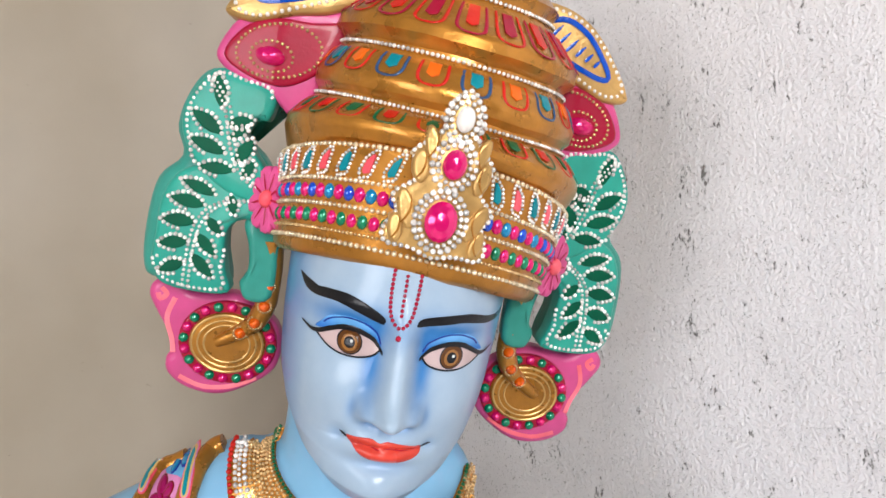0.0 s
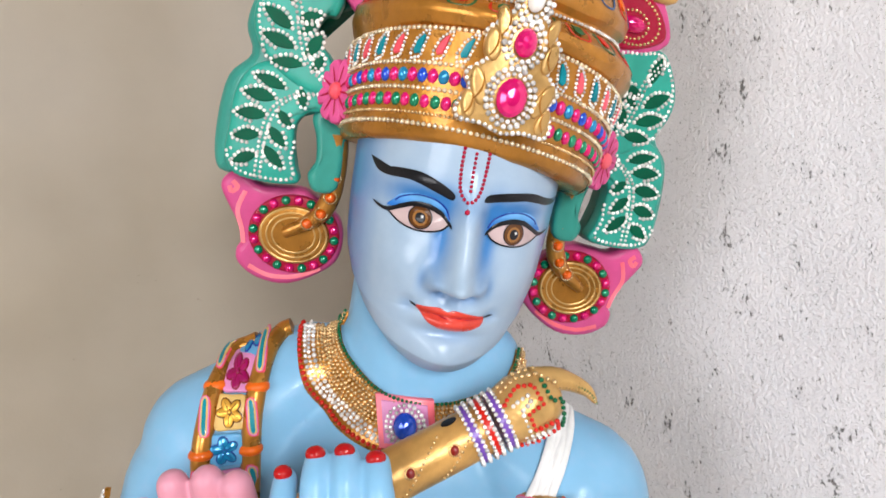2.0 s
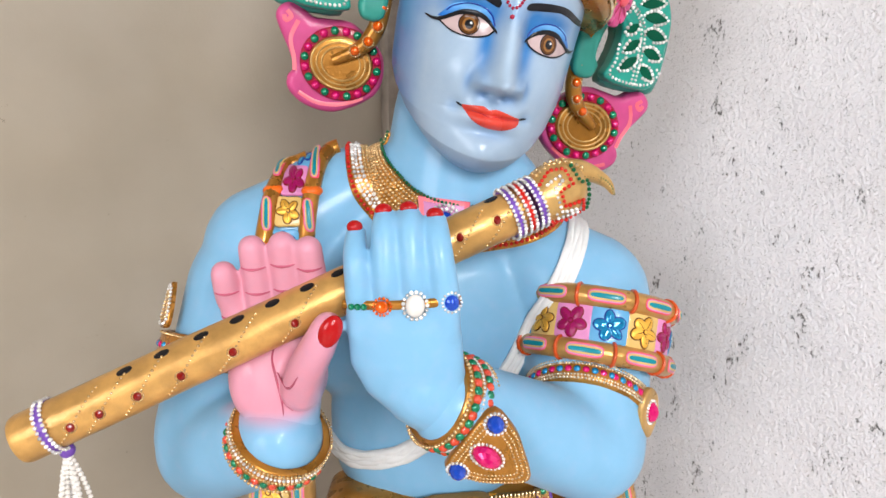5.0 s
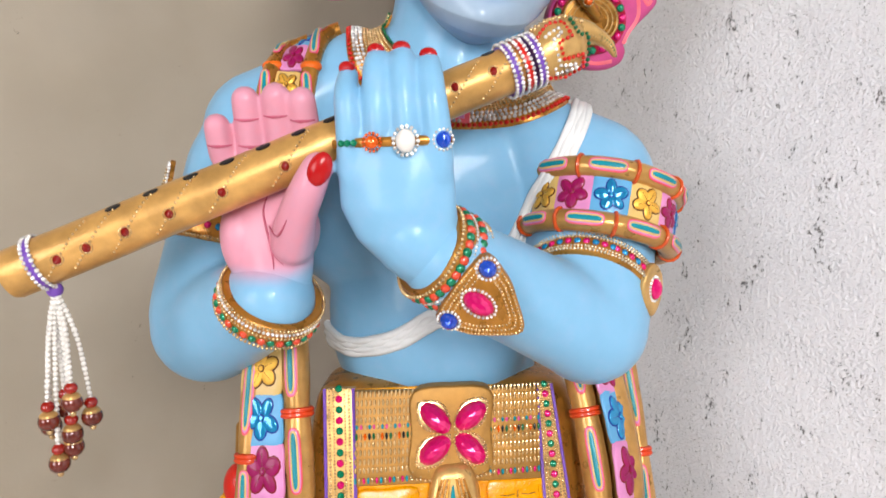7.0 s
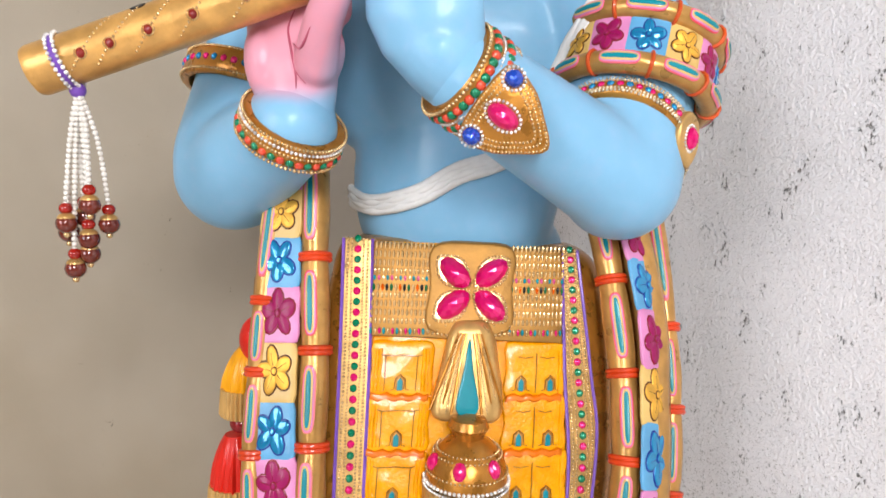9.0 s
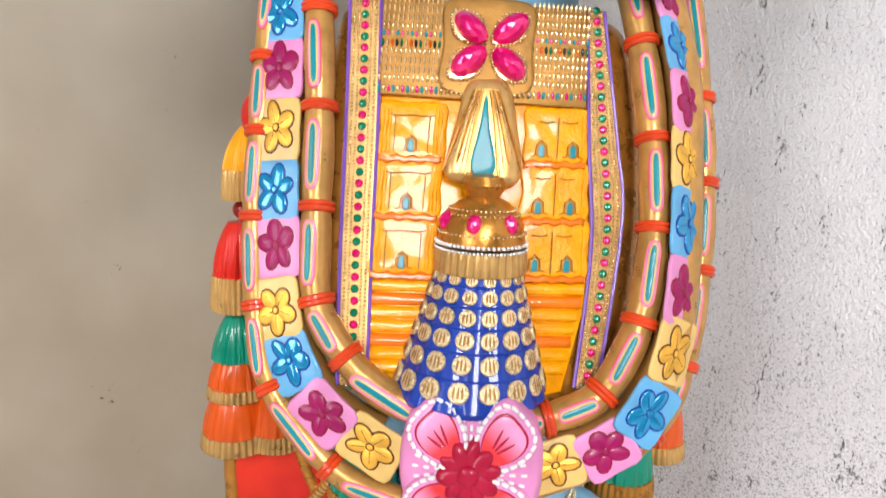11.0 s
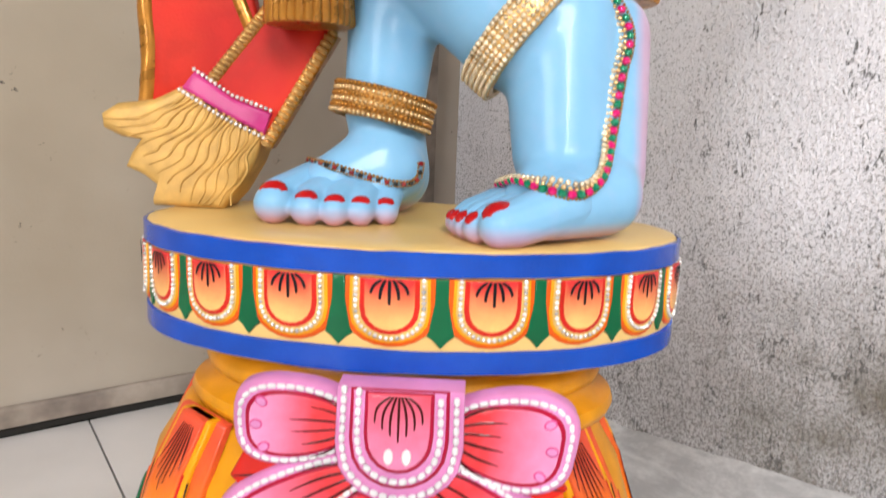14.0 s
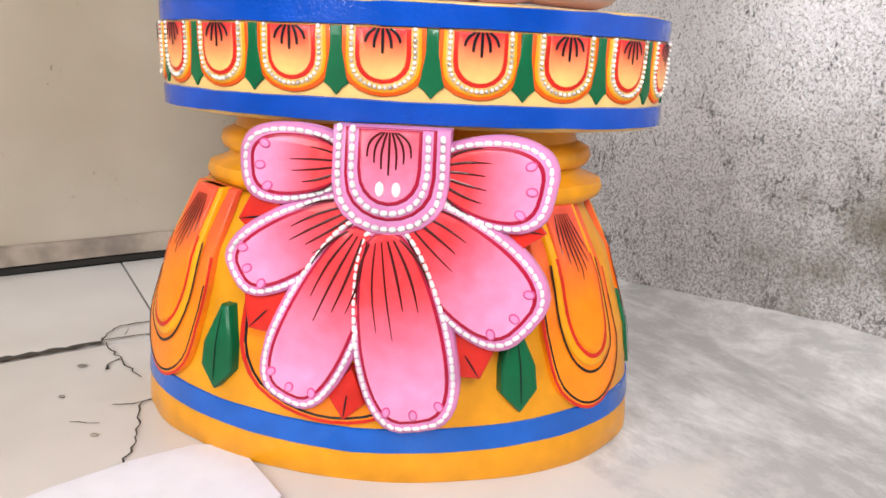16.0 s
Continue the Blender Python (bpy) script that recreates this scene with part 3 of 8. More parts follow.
def ped_r(z):
    for (z0, r0), (z1, r1) in zip(PROFILE, PROFILE[1:]):
        if z <= z1:
            return r0 + (r1 - r0) * (z - z0) / (z1 - z0)
    return PROFILE[-1][1]


def on_base(u, v, w):
    """u degrees round from the front, v height, w proud of the dome."""
    r = ped_r(v)
    a = radians(u)
    return PC + Vector(((r + w) * math.sin(a), -(r * FLAT + w) * math.cos(a), v))


def on_disc(u, v, w):
    a = radians(u)
    return DC + Vector(((0.19 + w) * math.sin(a), -(0.113 + w) * math.cos(a), v))


def wobble(g, amount, scale=25):
    """Uneven hand-carved faces."""
    g.v = [tuple(Vector(p) + amount * noise.noise_vector(Vector(p) * scale)) for p in g.v]
    return g


g = Geo()
turned(g, [(r, z) for z, r in [(0.0, 0.204), (0.003, 0.207)] + PROFILE[1:]] + [(0.148, 0.189), (0.13, 0.19)], OCHRE, 1.0, FLAT, c=PC)
part("base", wobble(g, 0.0012), pedestal, "yellow ochre domed base")
g = Geo()
turned(g, [(0.140, 0.184), (0.149, 0.189), (0.156, 0.193), (0.158, 0.198), (0.156, 0.204), (0.143, 0.208), (0.139, 0.213), (0.145, 0.216), (0.147, 0.221), (0.145, 0.227), (0.135, 0.232), (0.133, 0.24), (0.135, 0.25)], OCHRE, 1.0, FLAT, c=Vector((0.006, 0, 0)))
part("neck", wobble(g, 0.0012), pedestal, "ringed yellow ochre neck")


def band(name, place, z0, z1, mat, label, proud=0.0012, climb=0.0):
    g = Geo()
    n, verts = 120, []
    for k in range(n):
        u = 360 * k / n
        j = 0.0008 * noise.noise((u * 0.12, z0 * 90, 2))
        rise = climb * abs(math.sin(radians(u)))
        for z, w in ((z0 + j + rise, 0.0), (z0 + j + rise + 0.0006, proud), (z1 - 0.0006 - j + rise, proud), (z1 - j + rise, 0.0)):
            verts.append(place(u, z, w))
    faces = [(k * 4 + i, ((k + 1) % n) * 4 + i, ((k + 1) % n) * 4 + i + 1, k * 4 + i + 1) for k in range(n) for i in range(3)]
    g.add(verts, faces, mat)
    return part(name, g, pedestal, label)


DISC_CREAM = enamel("disc_cream_enamel", (0.80, 0.58, 0.24), vary=0.035, mixscale=4, second=(0.76, 0.52, 0.19))
STRIPE = enamel("sky_blue_enamel", (0.012, 0.15, 0.54), rough=0.18, coat=0.4, bump=0.6)
band("stripe", on_base, 0.023, 0.041, STRIPE, "blue painted stripe", 0.0016, 0.007)

g = Geo()
turned(g, [(0.66, 0.243), (0.93, 0.2445), (0.985, 0.246), (0.998, 0.2475), (1.0, 0.25), (1.0, 0.3185), (0.992, 0.321), (0.97, 0.322), (0.8, 0.3222)], DISC_CREAM, 0.19, 0.113, c=DC)
disc = part("disc", wobble(g, 0.0008), pedestal, "cream yellow oval disc")
band("stripe", on_disc, 0.306, 0.3205, BLUE, "glossy blue upper band", 0.0022)
band("stripe", on_disc, 0.2475, 0.262, BLUE, "glossy blue lower band", 0.0022)


def u_shape(cx, top, bottom, half, per=10):
    """Outline of a hanging tongue, open above."""
    pts = [(cx - half, top), (cx - half * 1.02, (top + bottom) / 2)]
    h = (top - bottom) * 0.42
    for k in range(per + 1):
        a = math.pi + math.pi * k / per
        pts.append((cx + half * math.cos(a), bottom + h + h * math.sin(a)))
    pts += [(cx + half * 1.02, (top + bottom) / 2), (cx + half, top)]
    return pts


def stroke(g, place, p0, p1, w, mat, bend=0.0, lift=0.0008, n=7, t0=0.3):
    """One tapered brush stroke from p0 to p1 on a surface."""
    (x0, y0), (x1, y1) = p0, p1
    dx, dy = x1 - x0, y1 - y0
    ln = math.hypot(dx, dy)
    verts = []
    for k in range(n):
        t = k / (n - 1)
        off = bend * math.sin(math.pi * t)
        x, y = x0 + dx * t - dy * off, y0 + dy * t + dx * off
        wd = w * (t0 + (1 - t0) * math.sin(math.pi * (0.15 + 0.85 * t)))
        nx, ny = -dy / ln * wd, dx / ln * wd
        verts += [place(x + nx, y + ny, lift), place(x, y, lift + 0.0003), place(x - nx, y - ny, lift)]
    faces = []
    for k in range(n - 1):
        for i in (0, 1):
            faces.append((3 * k + i, 3 * k + i + 1, 3 * k + i + 4, 3 * k + i + 3))
    g.add(verts, faces, mat)


def ribbon(g, pts, w, mat, place, lift=0.0008, closed=False):
    """A painted line of width w along a flat path laid on a surface."""
    pts = [Vector((p[0], p[1])) for p in pts]
    verts, n = [], len(pts)
    for i, p in enumerate(pts):
        d = (pts[(i + 1) % n] - pts[i - 1]) if closed else (pts[min(i + 1, n - 1)] - pts[max(i - 1, 0)])
        d.normalize()
        s = Vector((-d.y, d.x)) * w * 0.5
        for q, h in ((p + s, min(0.0004, lift * 0.6)), (p, 0.0), (p - s, min(0.0004, lift * 0.6))):
            verts.append(place(q.x, q.y, lift - h))
    faces = []
    for i in range(n if closed else n - 1):
        j = (i + 1) % n
        faces += [(3 * i, 3 * i + 1, 3 * j + 1, 3 * j), (3 * i + 1, 3 * i + 2, 3 * j + 2, 3 * j + 1)]
    g.add(verts, faces, mat)


ORANGE_LINE = enamel("orange_line_enamel", (0.80, 0.15, 0.01))


def disc_petal(u0):
    """One lotus tongue on the disc's rim: orange edge, crystal beads, red line, shaded heart."""
    k = 0.00275  # metres a degree

    def pl(u, v, w):
        return on_disc(u0 + u / k, v, w)
    petal = Geo()
    plate(petal, u_shape(0, 0.3055, 0.2640, 0.0215), 0.0016, ORANGE_LINE, pl, round_=0.0008, back=False)
    petal = part("petal", petal, disc)
    g = Geo()
    plate(g, u_shape(0, 0.3053, 0.2662, 0.0192), 0.0022, YELLOW, pl, round_=0.0008, back=False)
    plate(g, u_shape(0, 0.3052, 0.2676, 0.0177), 0.0026, CREAM, pl, round_=0.0008, back=False)
    part("rim", g, petal, "yellow and cream painted rim")
    g = Geo()
    plate(g, u_shape(0, 0.3050, 0.2716, 0.0141), 0.003, RED, pl, round_=0.0008, back=False)
    part("line", g, petal, "red painted line")
    g = Geo()
    plate(g, u_shape(0, 0.3048, 0.2742, 0.0118), 0.0036, PETAL_FIRE, pl, round_=0.0008, back=False, fade=((0, 0.3003), (0, 0.2770)))
    for i in range(5):
        x = (i - 2) * 0.0026
        stroke(g, pl, (x * 0.7, 0.3046), (x * 1.7, 0.2900 + abs(i - 2) * 0.0032), 0.0008, BLACK, bend=0.06 * (i - 2), lift=0.0042, t0=0.8)
    part("heart", g, petal, "red to yellow heart with dark strokes")
    g = Geo()
    row = [pl(u, v, 0.0031) for u, v in u_shape(0, 0.3046, 0.2695, 0.0159)]
    beads(g, row, 0.0015, CRYSTAL, step=0.0031)
    part("beading", g, petal, "small crystal beads")


def disc_leaf(u0):
    k = 0.00275

    def pl(u, v, w):
        return on_disc(u0 + u / k, v, w)
    g = Geo()
    plate(g, [(-0.0030, 0.3053), (-0.0034, 0.2920), (-0.0058, 0.2760), (-0.0066, 0.2712), (-0.0035, 0.2685), (0, 0.2638), (0.0035, 0.2685), (0.0066, 0.2712), (0.0058, 0.2760), (0.0034, 0.2920), (0.0030, 0.3053)], 0.0018, GREEN, pl, round_=0.0006, back=False)
    part("leaf", g, disc, "green leaf")


for k in range(20):
    disc_petal(0.0 + 18 * k)
    disc_leaf(9.0 + 18 * k)


def dome_petal(u0, k=0.0034):
    """A broad orange lotus petal of the base; k metres a degree."""

    def pl(u, v, w):
        return on_base(u0 + u / k * (0.75 + 0.25 * (v - 0.04) / 0.15), v, w)
    def arch(half, bottom, top=0.192, narrow=0.62):
        out = []
        for s in range(25):
            t = s / 24
            a = math.pi * t
            y = top + (bottom - top) * math.sin(a) ** 0.55
            wdt = half * (narrow + (1 - narrow) * min(1, math.sin(a) * 1.25))
            out.append((-wdt * math.cos(a), y))
        return out
    g = Geo()
    plate(g, arch(0.072, 0.045), 0.006, PETAL_ORANGE, pl, round_=0.004, back=False, fade=((0, 0.18), (0, 0.1)))
    petal = part("petal", g, pedestal, "orange lotus petal with dark outlines")
    g = Geo()
    ribbon(g, arch(0.0675, 0.05)[2:-2], 0.0019, BLACK, pl, lift=0.0066)
    ribbon(g, arch(0.071, 0.047)[1:-1], 0.0036, RED, pl, lift=0.0058)
    part("outline", g, petal, "dark painted outline")
    g = Geo()
    plate(g, arch(0.046, 0.078), 0.0085, YELLOW, pl, round_=0.003, back=False)
    part("rim", g, petal, "yellow raised rim")
    g = Geo()
    ribbon(g, arch(0.0482, 0.0742)[1:-1], 0.0022, BLACK, pl, lift=0.0078)
    ribbon(g, arch(0.036, 0.0865)[1:-1], 0.0036, RED, pl, lift=0.0092)
    part("outline", g, petal, "red and dark painted outline")
    g = Geo()
    plate(g, arch(0.034, 0.089), 0.0102, PETAL_ORANGE, pl, round_=0.003, back=False, fade=((0, 0.17), (0, 0.125)))
    for i in range(7):
        x = (i - 3) * 0.006
        stroke(g, pl, (x * 0.5, 0.186), (x, 0.142 + abs(i - 3) * 0.006), 0.0010, MAROON_LINE, lift=0.0108)
    part("heart", g, petal, "rose to orange heart")


def dome_leaf(u0):
    k, thick = 0.0034, 0.0085 if abs(u0) < 60 else 0.003

    def pl(u, v, w):
        return on_base(u0 + u / k, v, w)
    g = Geo()
    plate(g, [(-0.004, 0.116), (-0.0135, 0.088), (-0.0142, 0.070), (0, 0.0545), (0.0142, 0.070), (0.0135, 0.088), (0.004, 0.116)], thick, GREEN, pl, round_=thick * 0.35, back=False)
    stroke(g, pl, (0, 0.062), (0, 0.112), 0.0006, BLACK, lift=thick + 0.0005)
    part("leaf", g, pedestal, "green pointed leaf")


for u0 in (-51, 0, 54, 110, 152, -152, -110):
    dome_petal(u0 if u0 else -4, 0.0034 if u0 else 0.0022)
for u0 in (-30, 33, 84, -84, 131, -131, 180):
    dome_leaf(u0)

# the pink flower on the pedestal's front
flower = thing("carved_flower", "large pink half flower with pearl edged petals on the pedestal", "flower")


def flower_y(x, z):
    """The face of the flower leans out a little with the dome."""
    return -0.119 - 0.018 * max(0.0, min(1.0, (0.25 - z) / 0.14)) + 0.9 * (x - 0.012) ** 2


def petal_outline(root, tip, width, n=40, root_w=0.62):
    r, t = Vector(root), Vector(tip)
    d = t - r
    s = Vector((-d.y, d.x)).normalized()
    out = []
    for k in range(n):
        a = 2 * math.pi * k / n
        along = 0.5 - 0.5 * math.cos(a)
        half = width * 0.5 * (root_w + (1 - root_w) * along ** 0.8) * (math.sin(a) if abs(math.sin(a)) > 0.999 else math.copysign(abs(math.sin(a)) ** 0.62, math.sin(a)))
        out.append(tuple(r + d * along + s * half))
    return out


def flower_petal(root, tip, width, lean=0.0):
    def pl(u, v, w):
        return Vector((u, flower_y(u, v) - w - lean, v))
    r, t = Vector(root), Vector(tip)
    d = (t - r).normalized()
    s = Vector((-d.y, d.x))
    ln = (t - r).length
    g = Geo()
    plate(g, petal_outline(root, tip, width), 0.013, PINK_PALE, pl, round_=0.006)
    petal = part("petal", wobble(g, 0.0006, 60), flower, "pale pink petal")
    i1, i2 = r + d * ln * 0.04, t - d * 0.0065
    g = Geo()
    edge = [pl(u, v, 0.0128) for u, v in petal_outline(i1, t - d * 0.0055, width - 0.0095)]
    pts = resample(edge, step=0.0056, closed=True)
    for i, p in enumerate(pts):
        q = pts[(i + 1) % len(pts)] - p
        q.normalize()
        capsule(g, p - q * 0.0012, 0.0015, p + q * 0.0012, 0.0015, WHITE, n=7)
    part("beading", g, petal, "white painted pearl dabs")
    g = Geo()
    plate(g, petal_outline(r + d * ln * 0.06, i2 - d * 0.0026, width - 0.0148), 0.0142, CRIMSON, pl, round_=0.001, back=False)
    part("line", g, petal, "crimson painted line")
    g = Geo()
    plate(g, petal_outline(r + d * ln * 0.07, i2 - d * 0.0050, width - 0.0195), 0.0148, PETAL_PINK, pl, round_=0.001, back=False, fade=(r + d * ln * 0.32, r + d * ln * 0.80))
    for i in range(6):
        off = (i - 2.5) * width * 0.08
        a = r + d * ln * 0.1 + s * off * 0.6
        b = r + d * ln * (0.56 - 0.05 * abs(i - 2.5) - random.uniform(0, 0.14)) + s * off * 1.5
        stroke(g, pl, tuple(a), tuple(b), random.uniform(0.0005, 0.0009), MAROON_LINE, bend=0.03 * (i - 2.5), lift=0.0154)
    part("heart", g, petal, "rose to pink heart with dark strokes")
    for i in (-1, 0, 1):
        g = Geo()
        c = t - d * (0.016 + 0.004 * abs(i)) + s * i * width * 0.22
        turn = math.degrees(math.atan2(d.y, d.x)) - 90 + 25 * i
        plate(g, oval(c.x, c.y, 0.0030, 0.0040, 12, turn), 0.0154, PINK, pl, round_=0.0005, back=False)
        plate(g, oval(c.x, c.y, 0.0022, 0.0031, 12, turn), 0.0160, PINK_PALE, pl, round_=0.0008, back=False)
        part("dot", g, petal, "small pale drop")


flower_petal((-0.004, 0.225), (-0.080, 0.219), 0.059)
flower_petal((0.042, 0.223), (0.121, 0.210), 0.068)
flower_petal((0.008, 0.202), (-0.086, 0.146), 0.058)
flower_petal((0.022, 0.202), (0.112, 0.124), 0.077, 0.001)
flower_petal((0.008, 0.194), (-0.049, 0.064), 0.068, 0.002)
flower_petal((0.015, 0.194), (0.043, 0.052), 0.078, 0.003)


def flower_flat(u, v, w):
    return Vector((u, flower_y(u, v) - w, v))


for tip, wd in (((-0.009, 0.052), 0.013), ((0.081, 0.089), 0.022), ((-0.075, 0.111), 0.02), ((-0.083, 0.183), 0.02), ((0.117, 0.185), 0.014)):
    g = Geo()
    mid = Vector((0.012, 0.2))
    t = Vector(tip)
    d = (t - mid).normalized()
    s = Vector((-d.y, d.x)) * wd
    plate(g, [tuple(t), tuple(t - d * 0.016 + s), tuple(t - d * 0.04), tuple(t - d * 0.016 - s)], 0.006, RED, flower_flat, round_=0.002)
    stroke(g, flower_flat, tuple(t - d * 0.02), tuple(t - d * 0.002), 0.0006, BLACK, lift=0.0066)
    part("bract", g, flower, "pointed red bract")
for i, (half, low, thick, mat) in enumerate(((0.0355, 0.183, 0.018, PINK_PALE), (0.0275, 0.192, 0.0195, CRIMSON), (0.0258, 0.1937, 0.0202, PINK_PALE), (0.0192, 0.2015, 0.0215, CRIMSON), (0.0175, 0.2035, 0.0222, PETAL_PINK))):
    g = Geo()
    plate(g, u_shape(0.019, 0.2475 - 0.0003 * i, low, half), thick, mat, flower_flat, round_=0.002, back=False, fade=((0, 0.26), (0, 0.19)) if i == 4 else None)
    if i == 4:
        for k in range(7):
            x = (k - 3) * 0.0042
            stroke(g, flower_flat, (0.019 + x * 0.35, 0.2455), (0.019 + x * 1.05, 0.2205 + abs(k - 3) * 0.0035), 0.0007, MAROON_LINE, bend=0.06 * (k - 3), lift=0.0228, t0=0.7)
        for sx in (-1, 1):
            plate(g, oval(0.019 + sx * 0.005, 0.212, 0.0028, 0.0045, 12), 0.0232, WHITE, flower_flat, round_=0.001, back=False)
    part("hub", g, flower)
for half, low, w in ((0.0312, 0.187, 0.019), (0.0226, 0.197, 0.0207)):
    g = Geo()
    pts = resample([flower_flat(u, v, w) for u, v in u_shape(0.019, 0.2470, low, half)], step=0.0052)
    for a, b in zip(pts, pts[1:]):
        q = (b - a).normalized()
        capsule(g, a, 0.0018, a + q * 0.0014, 0.0018, WHITE, n=7)
    part("beading", g, flower, "white painted pearl dabs")
# ---- the statue's head: shapes used for the one statue mesh ----
HEAD = pose(0.0483, 0.0775, 1.2904, 8.12, 11.22, 9.35) @ Matrix.Scale(1.065, 4)
FACE_W = [(-0.104, 0.040), (-0.1035, 0.045), (-0.102, 0.050), (-0.099, 0.054), (-0.09, 0.061), (-0.075, 0.0665), (-0.05, 0.0705), (-0.03, 0.072), (0.0, 0.074), (0.03, 0.0745), (0.09, 0.073)]
FACE_D = [(-0.104, 0.058), (-0.1035, 0.066), (-0.102, 0.073), (-0.099, 0.0795), (-0.09, 0.0865), (-0.075, 0.0885), (-0.05, 0.0905), (0.0, 0.092), (0.03, 0.0955), (0.09, 0.092)]


def lookup(table, z):
    if z <= table[0][0]:
        return table[0][1]
    for (z0, r0), (z1, r1) in zip(table, table[1:]):
        if z <= z1:
            t = (z - z0) / (z1 - z0)
            return r0 + (r1 - r0) * t
    return table[-1][1]


def bell(x, z, cx, cz, sx, sz):
    return math.exp(-((x - cx) / sx) ** 2 - ((z - cz) / sz) ** 2)


def face_relief(x, z):
    """How far the features stand out of the plain face."""
    h = 0.0
    x = x + 0.001
    # bridge, tip and wings of the nose
    if -0.06 < z < 0.034:
        t = min(1.0, max(0.0, (0.02 - z) / 0.056))
        fall = 1.0 if z > -0.0385 else math.exp(-((-0.0385 - z) / 0.0036) ** 2)
        top = min(1.0, max(0.0, (0.034 - z) / 0.022))
        h += (0.005 + 0.0165 * t ** 1.2) * math.exp(-abs(x / (0.0072 + 0.0028 * t)) ** 2.4) * fall * top * top * (3 - 2 * top)
    h += 0.0042 * bell(x, z, 0, -0.035, 0.009, 0.0065)
    for s in (-1, 1):
        h += 0.0098 * bell(x, z, s * 0.0142, -0.0365, 0.0056, 0.0062)
        h -= 0.0050 * bell(x, z, s * 0.0075, -0.0438, 0.0042, 0.0022)
        h -= 0.0018 * bell(x, z, s * 0.0215, -0.037, 0.003, 0.009)
        # eye sockets, eyeballs, lids
        h -= 0.0072 * bell(x, z, s * 0.029, 0.0005, 0.017, 0.0115)
        h -= 0.0030 * bell(x, z, s * 0.0125, 0.0035, 0.006, 0.010)
        h += 0.0066 * bell(x, z, s * 0.0305, -0.0012, 0.0145, 0.0078)
        h += 0.0016 * bell(x, z, s * 0.031, 0.0078, 0.015, 0.0026)
        h += 0.0030 * bell(x, z, s * 0.036, 0.021, 0.024, 0.0065)
        # cheeks and the corners of the mouth
        h += 0.0052 * bell(x, z, s * 0.040, -0.032, 0.019, 0.018)
        h -= 0.0028 * bell(x, z, s * 0.0265, -0.0555, 0.0055, 0.0055)
    h -= 0.0016 * bell(x, z, 0, -0.0490, 0.0028, 0.0045)
    h += 0.0036 * bell(x, z, 0, -0.0545, 0.018, 0.0040) + 0.0052 * bell(x, z, 0, -0.0628, 0.0145, 0.0042) - 0.0024 * bell(x, z, 0, -0.0585, 0.022, 0.0012)
    h -= 0.0034 * bell(x, z, 0, -0.0715, 0.02, 0.0045)
    h += 0.0052 * bell(x, z, 0.002, -0.0875, 0.0165, 0.0105)
    return h


def jaw_rise(z):
    """The jaw line climbs from the chin to the ear."""
    return 0.045 * min(1.0, max(0.0, (-0.03 - z) / 0.073))


def face_row(x, z):
    """Undoes the jaw's climb: the row and the cosine of the angle at which the face meets x, z."""
    zz, c = z, 1.0
    for _ in range(8):
        wd = lookup(FACE_W, zz) * (0.955 if x > 0 else 1.0)
        c = math.sqrt(max(0.002, 1 - min(0.999, abs(x) / wd) ** 2))
        zz = max(-0.104, 0.5 * zz + 0.5 * (z - jaw_rise(zz) * (1 - c)))
    return zz, c


def face_point(x, z, w=0.0):
    zz, c = face_row(x, z)
    return Vector((x, -lookup(FACE_D, zz) * c - face_relief(x, z) - w, z))


def face_place(u, v, w):
    return HEAD @ face_point(u, v, w)


FACE = faded("painted_shaded_face_enamel", (0.06, 0.26, 0.57), (0.335, 0.44, 0.55), rough=0.34, coat=0.3, bump=0.06, vary=0.03)
FACE_BLUE = faded("eye_shadow_enamel", (0.03, 0.22, 0.62), (0.15, 0.42, 0.74), bump=0.05)
LIP = enamel("coral_lip_enamel", (0.74, 0.10, 0.07), bump=0.05, rough=0.25)
EYE_WHITE = enamel("eye_white_enamel", (0.62, 0.49, 0.48), bump=0.0, rough=0.2)
IRIS = enamel("brown_iris_enamel", (0.16, 0.07, 0.025), bump=0.0, rough=0.15)
IRIS_RIM = enamel("amber_iris_enamel", (0.38, 0.19, 0.06), bump=0.0, rough=0.15)


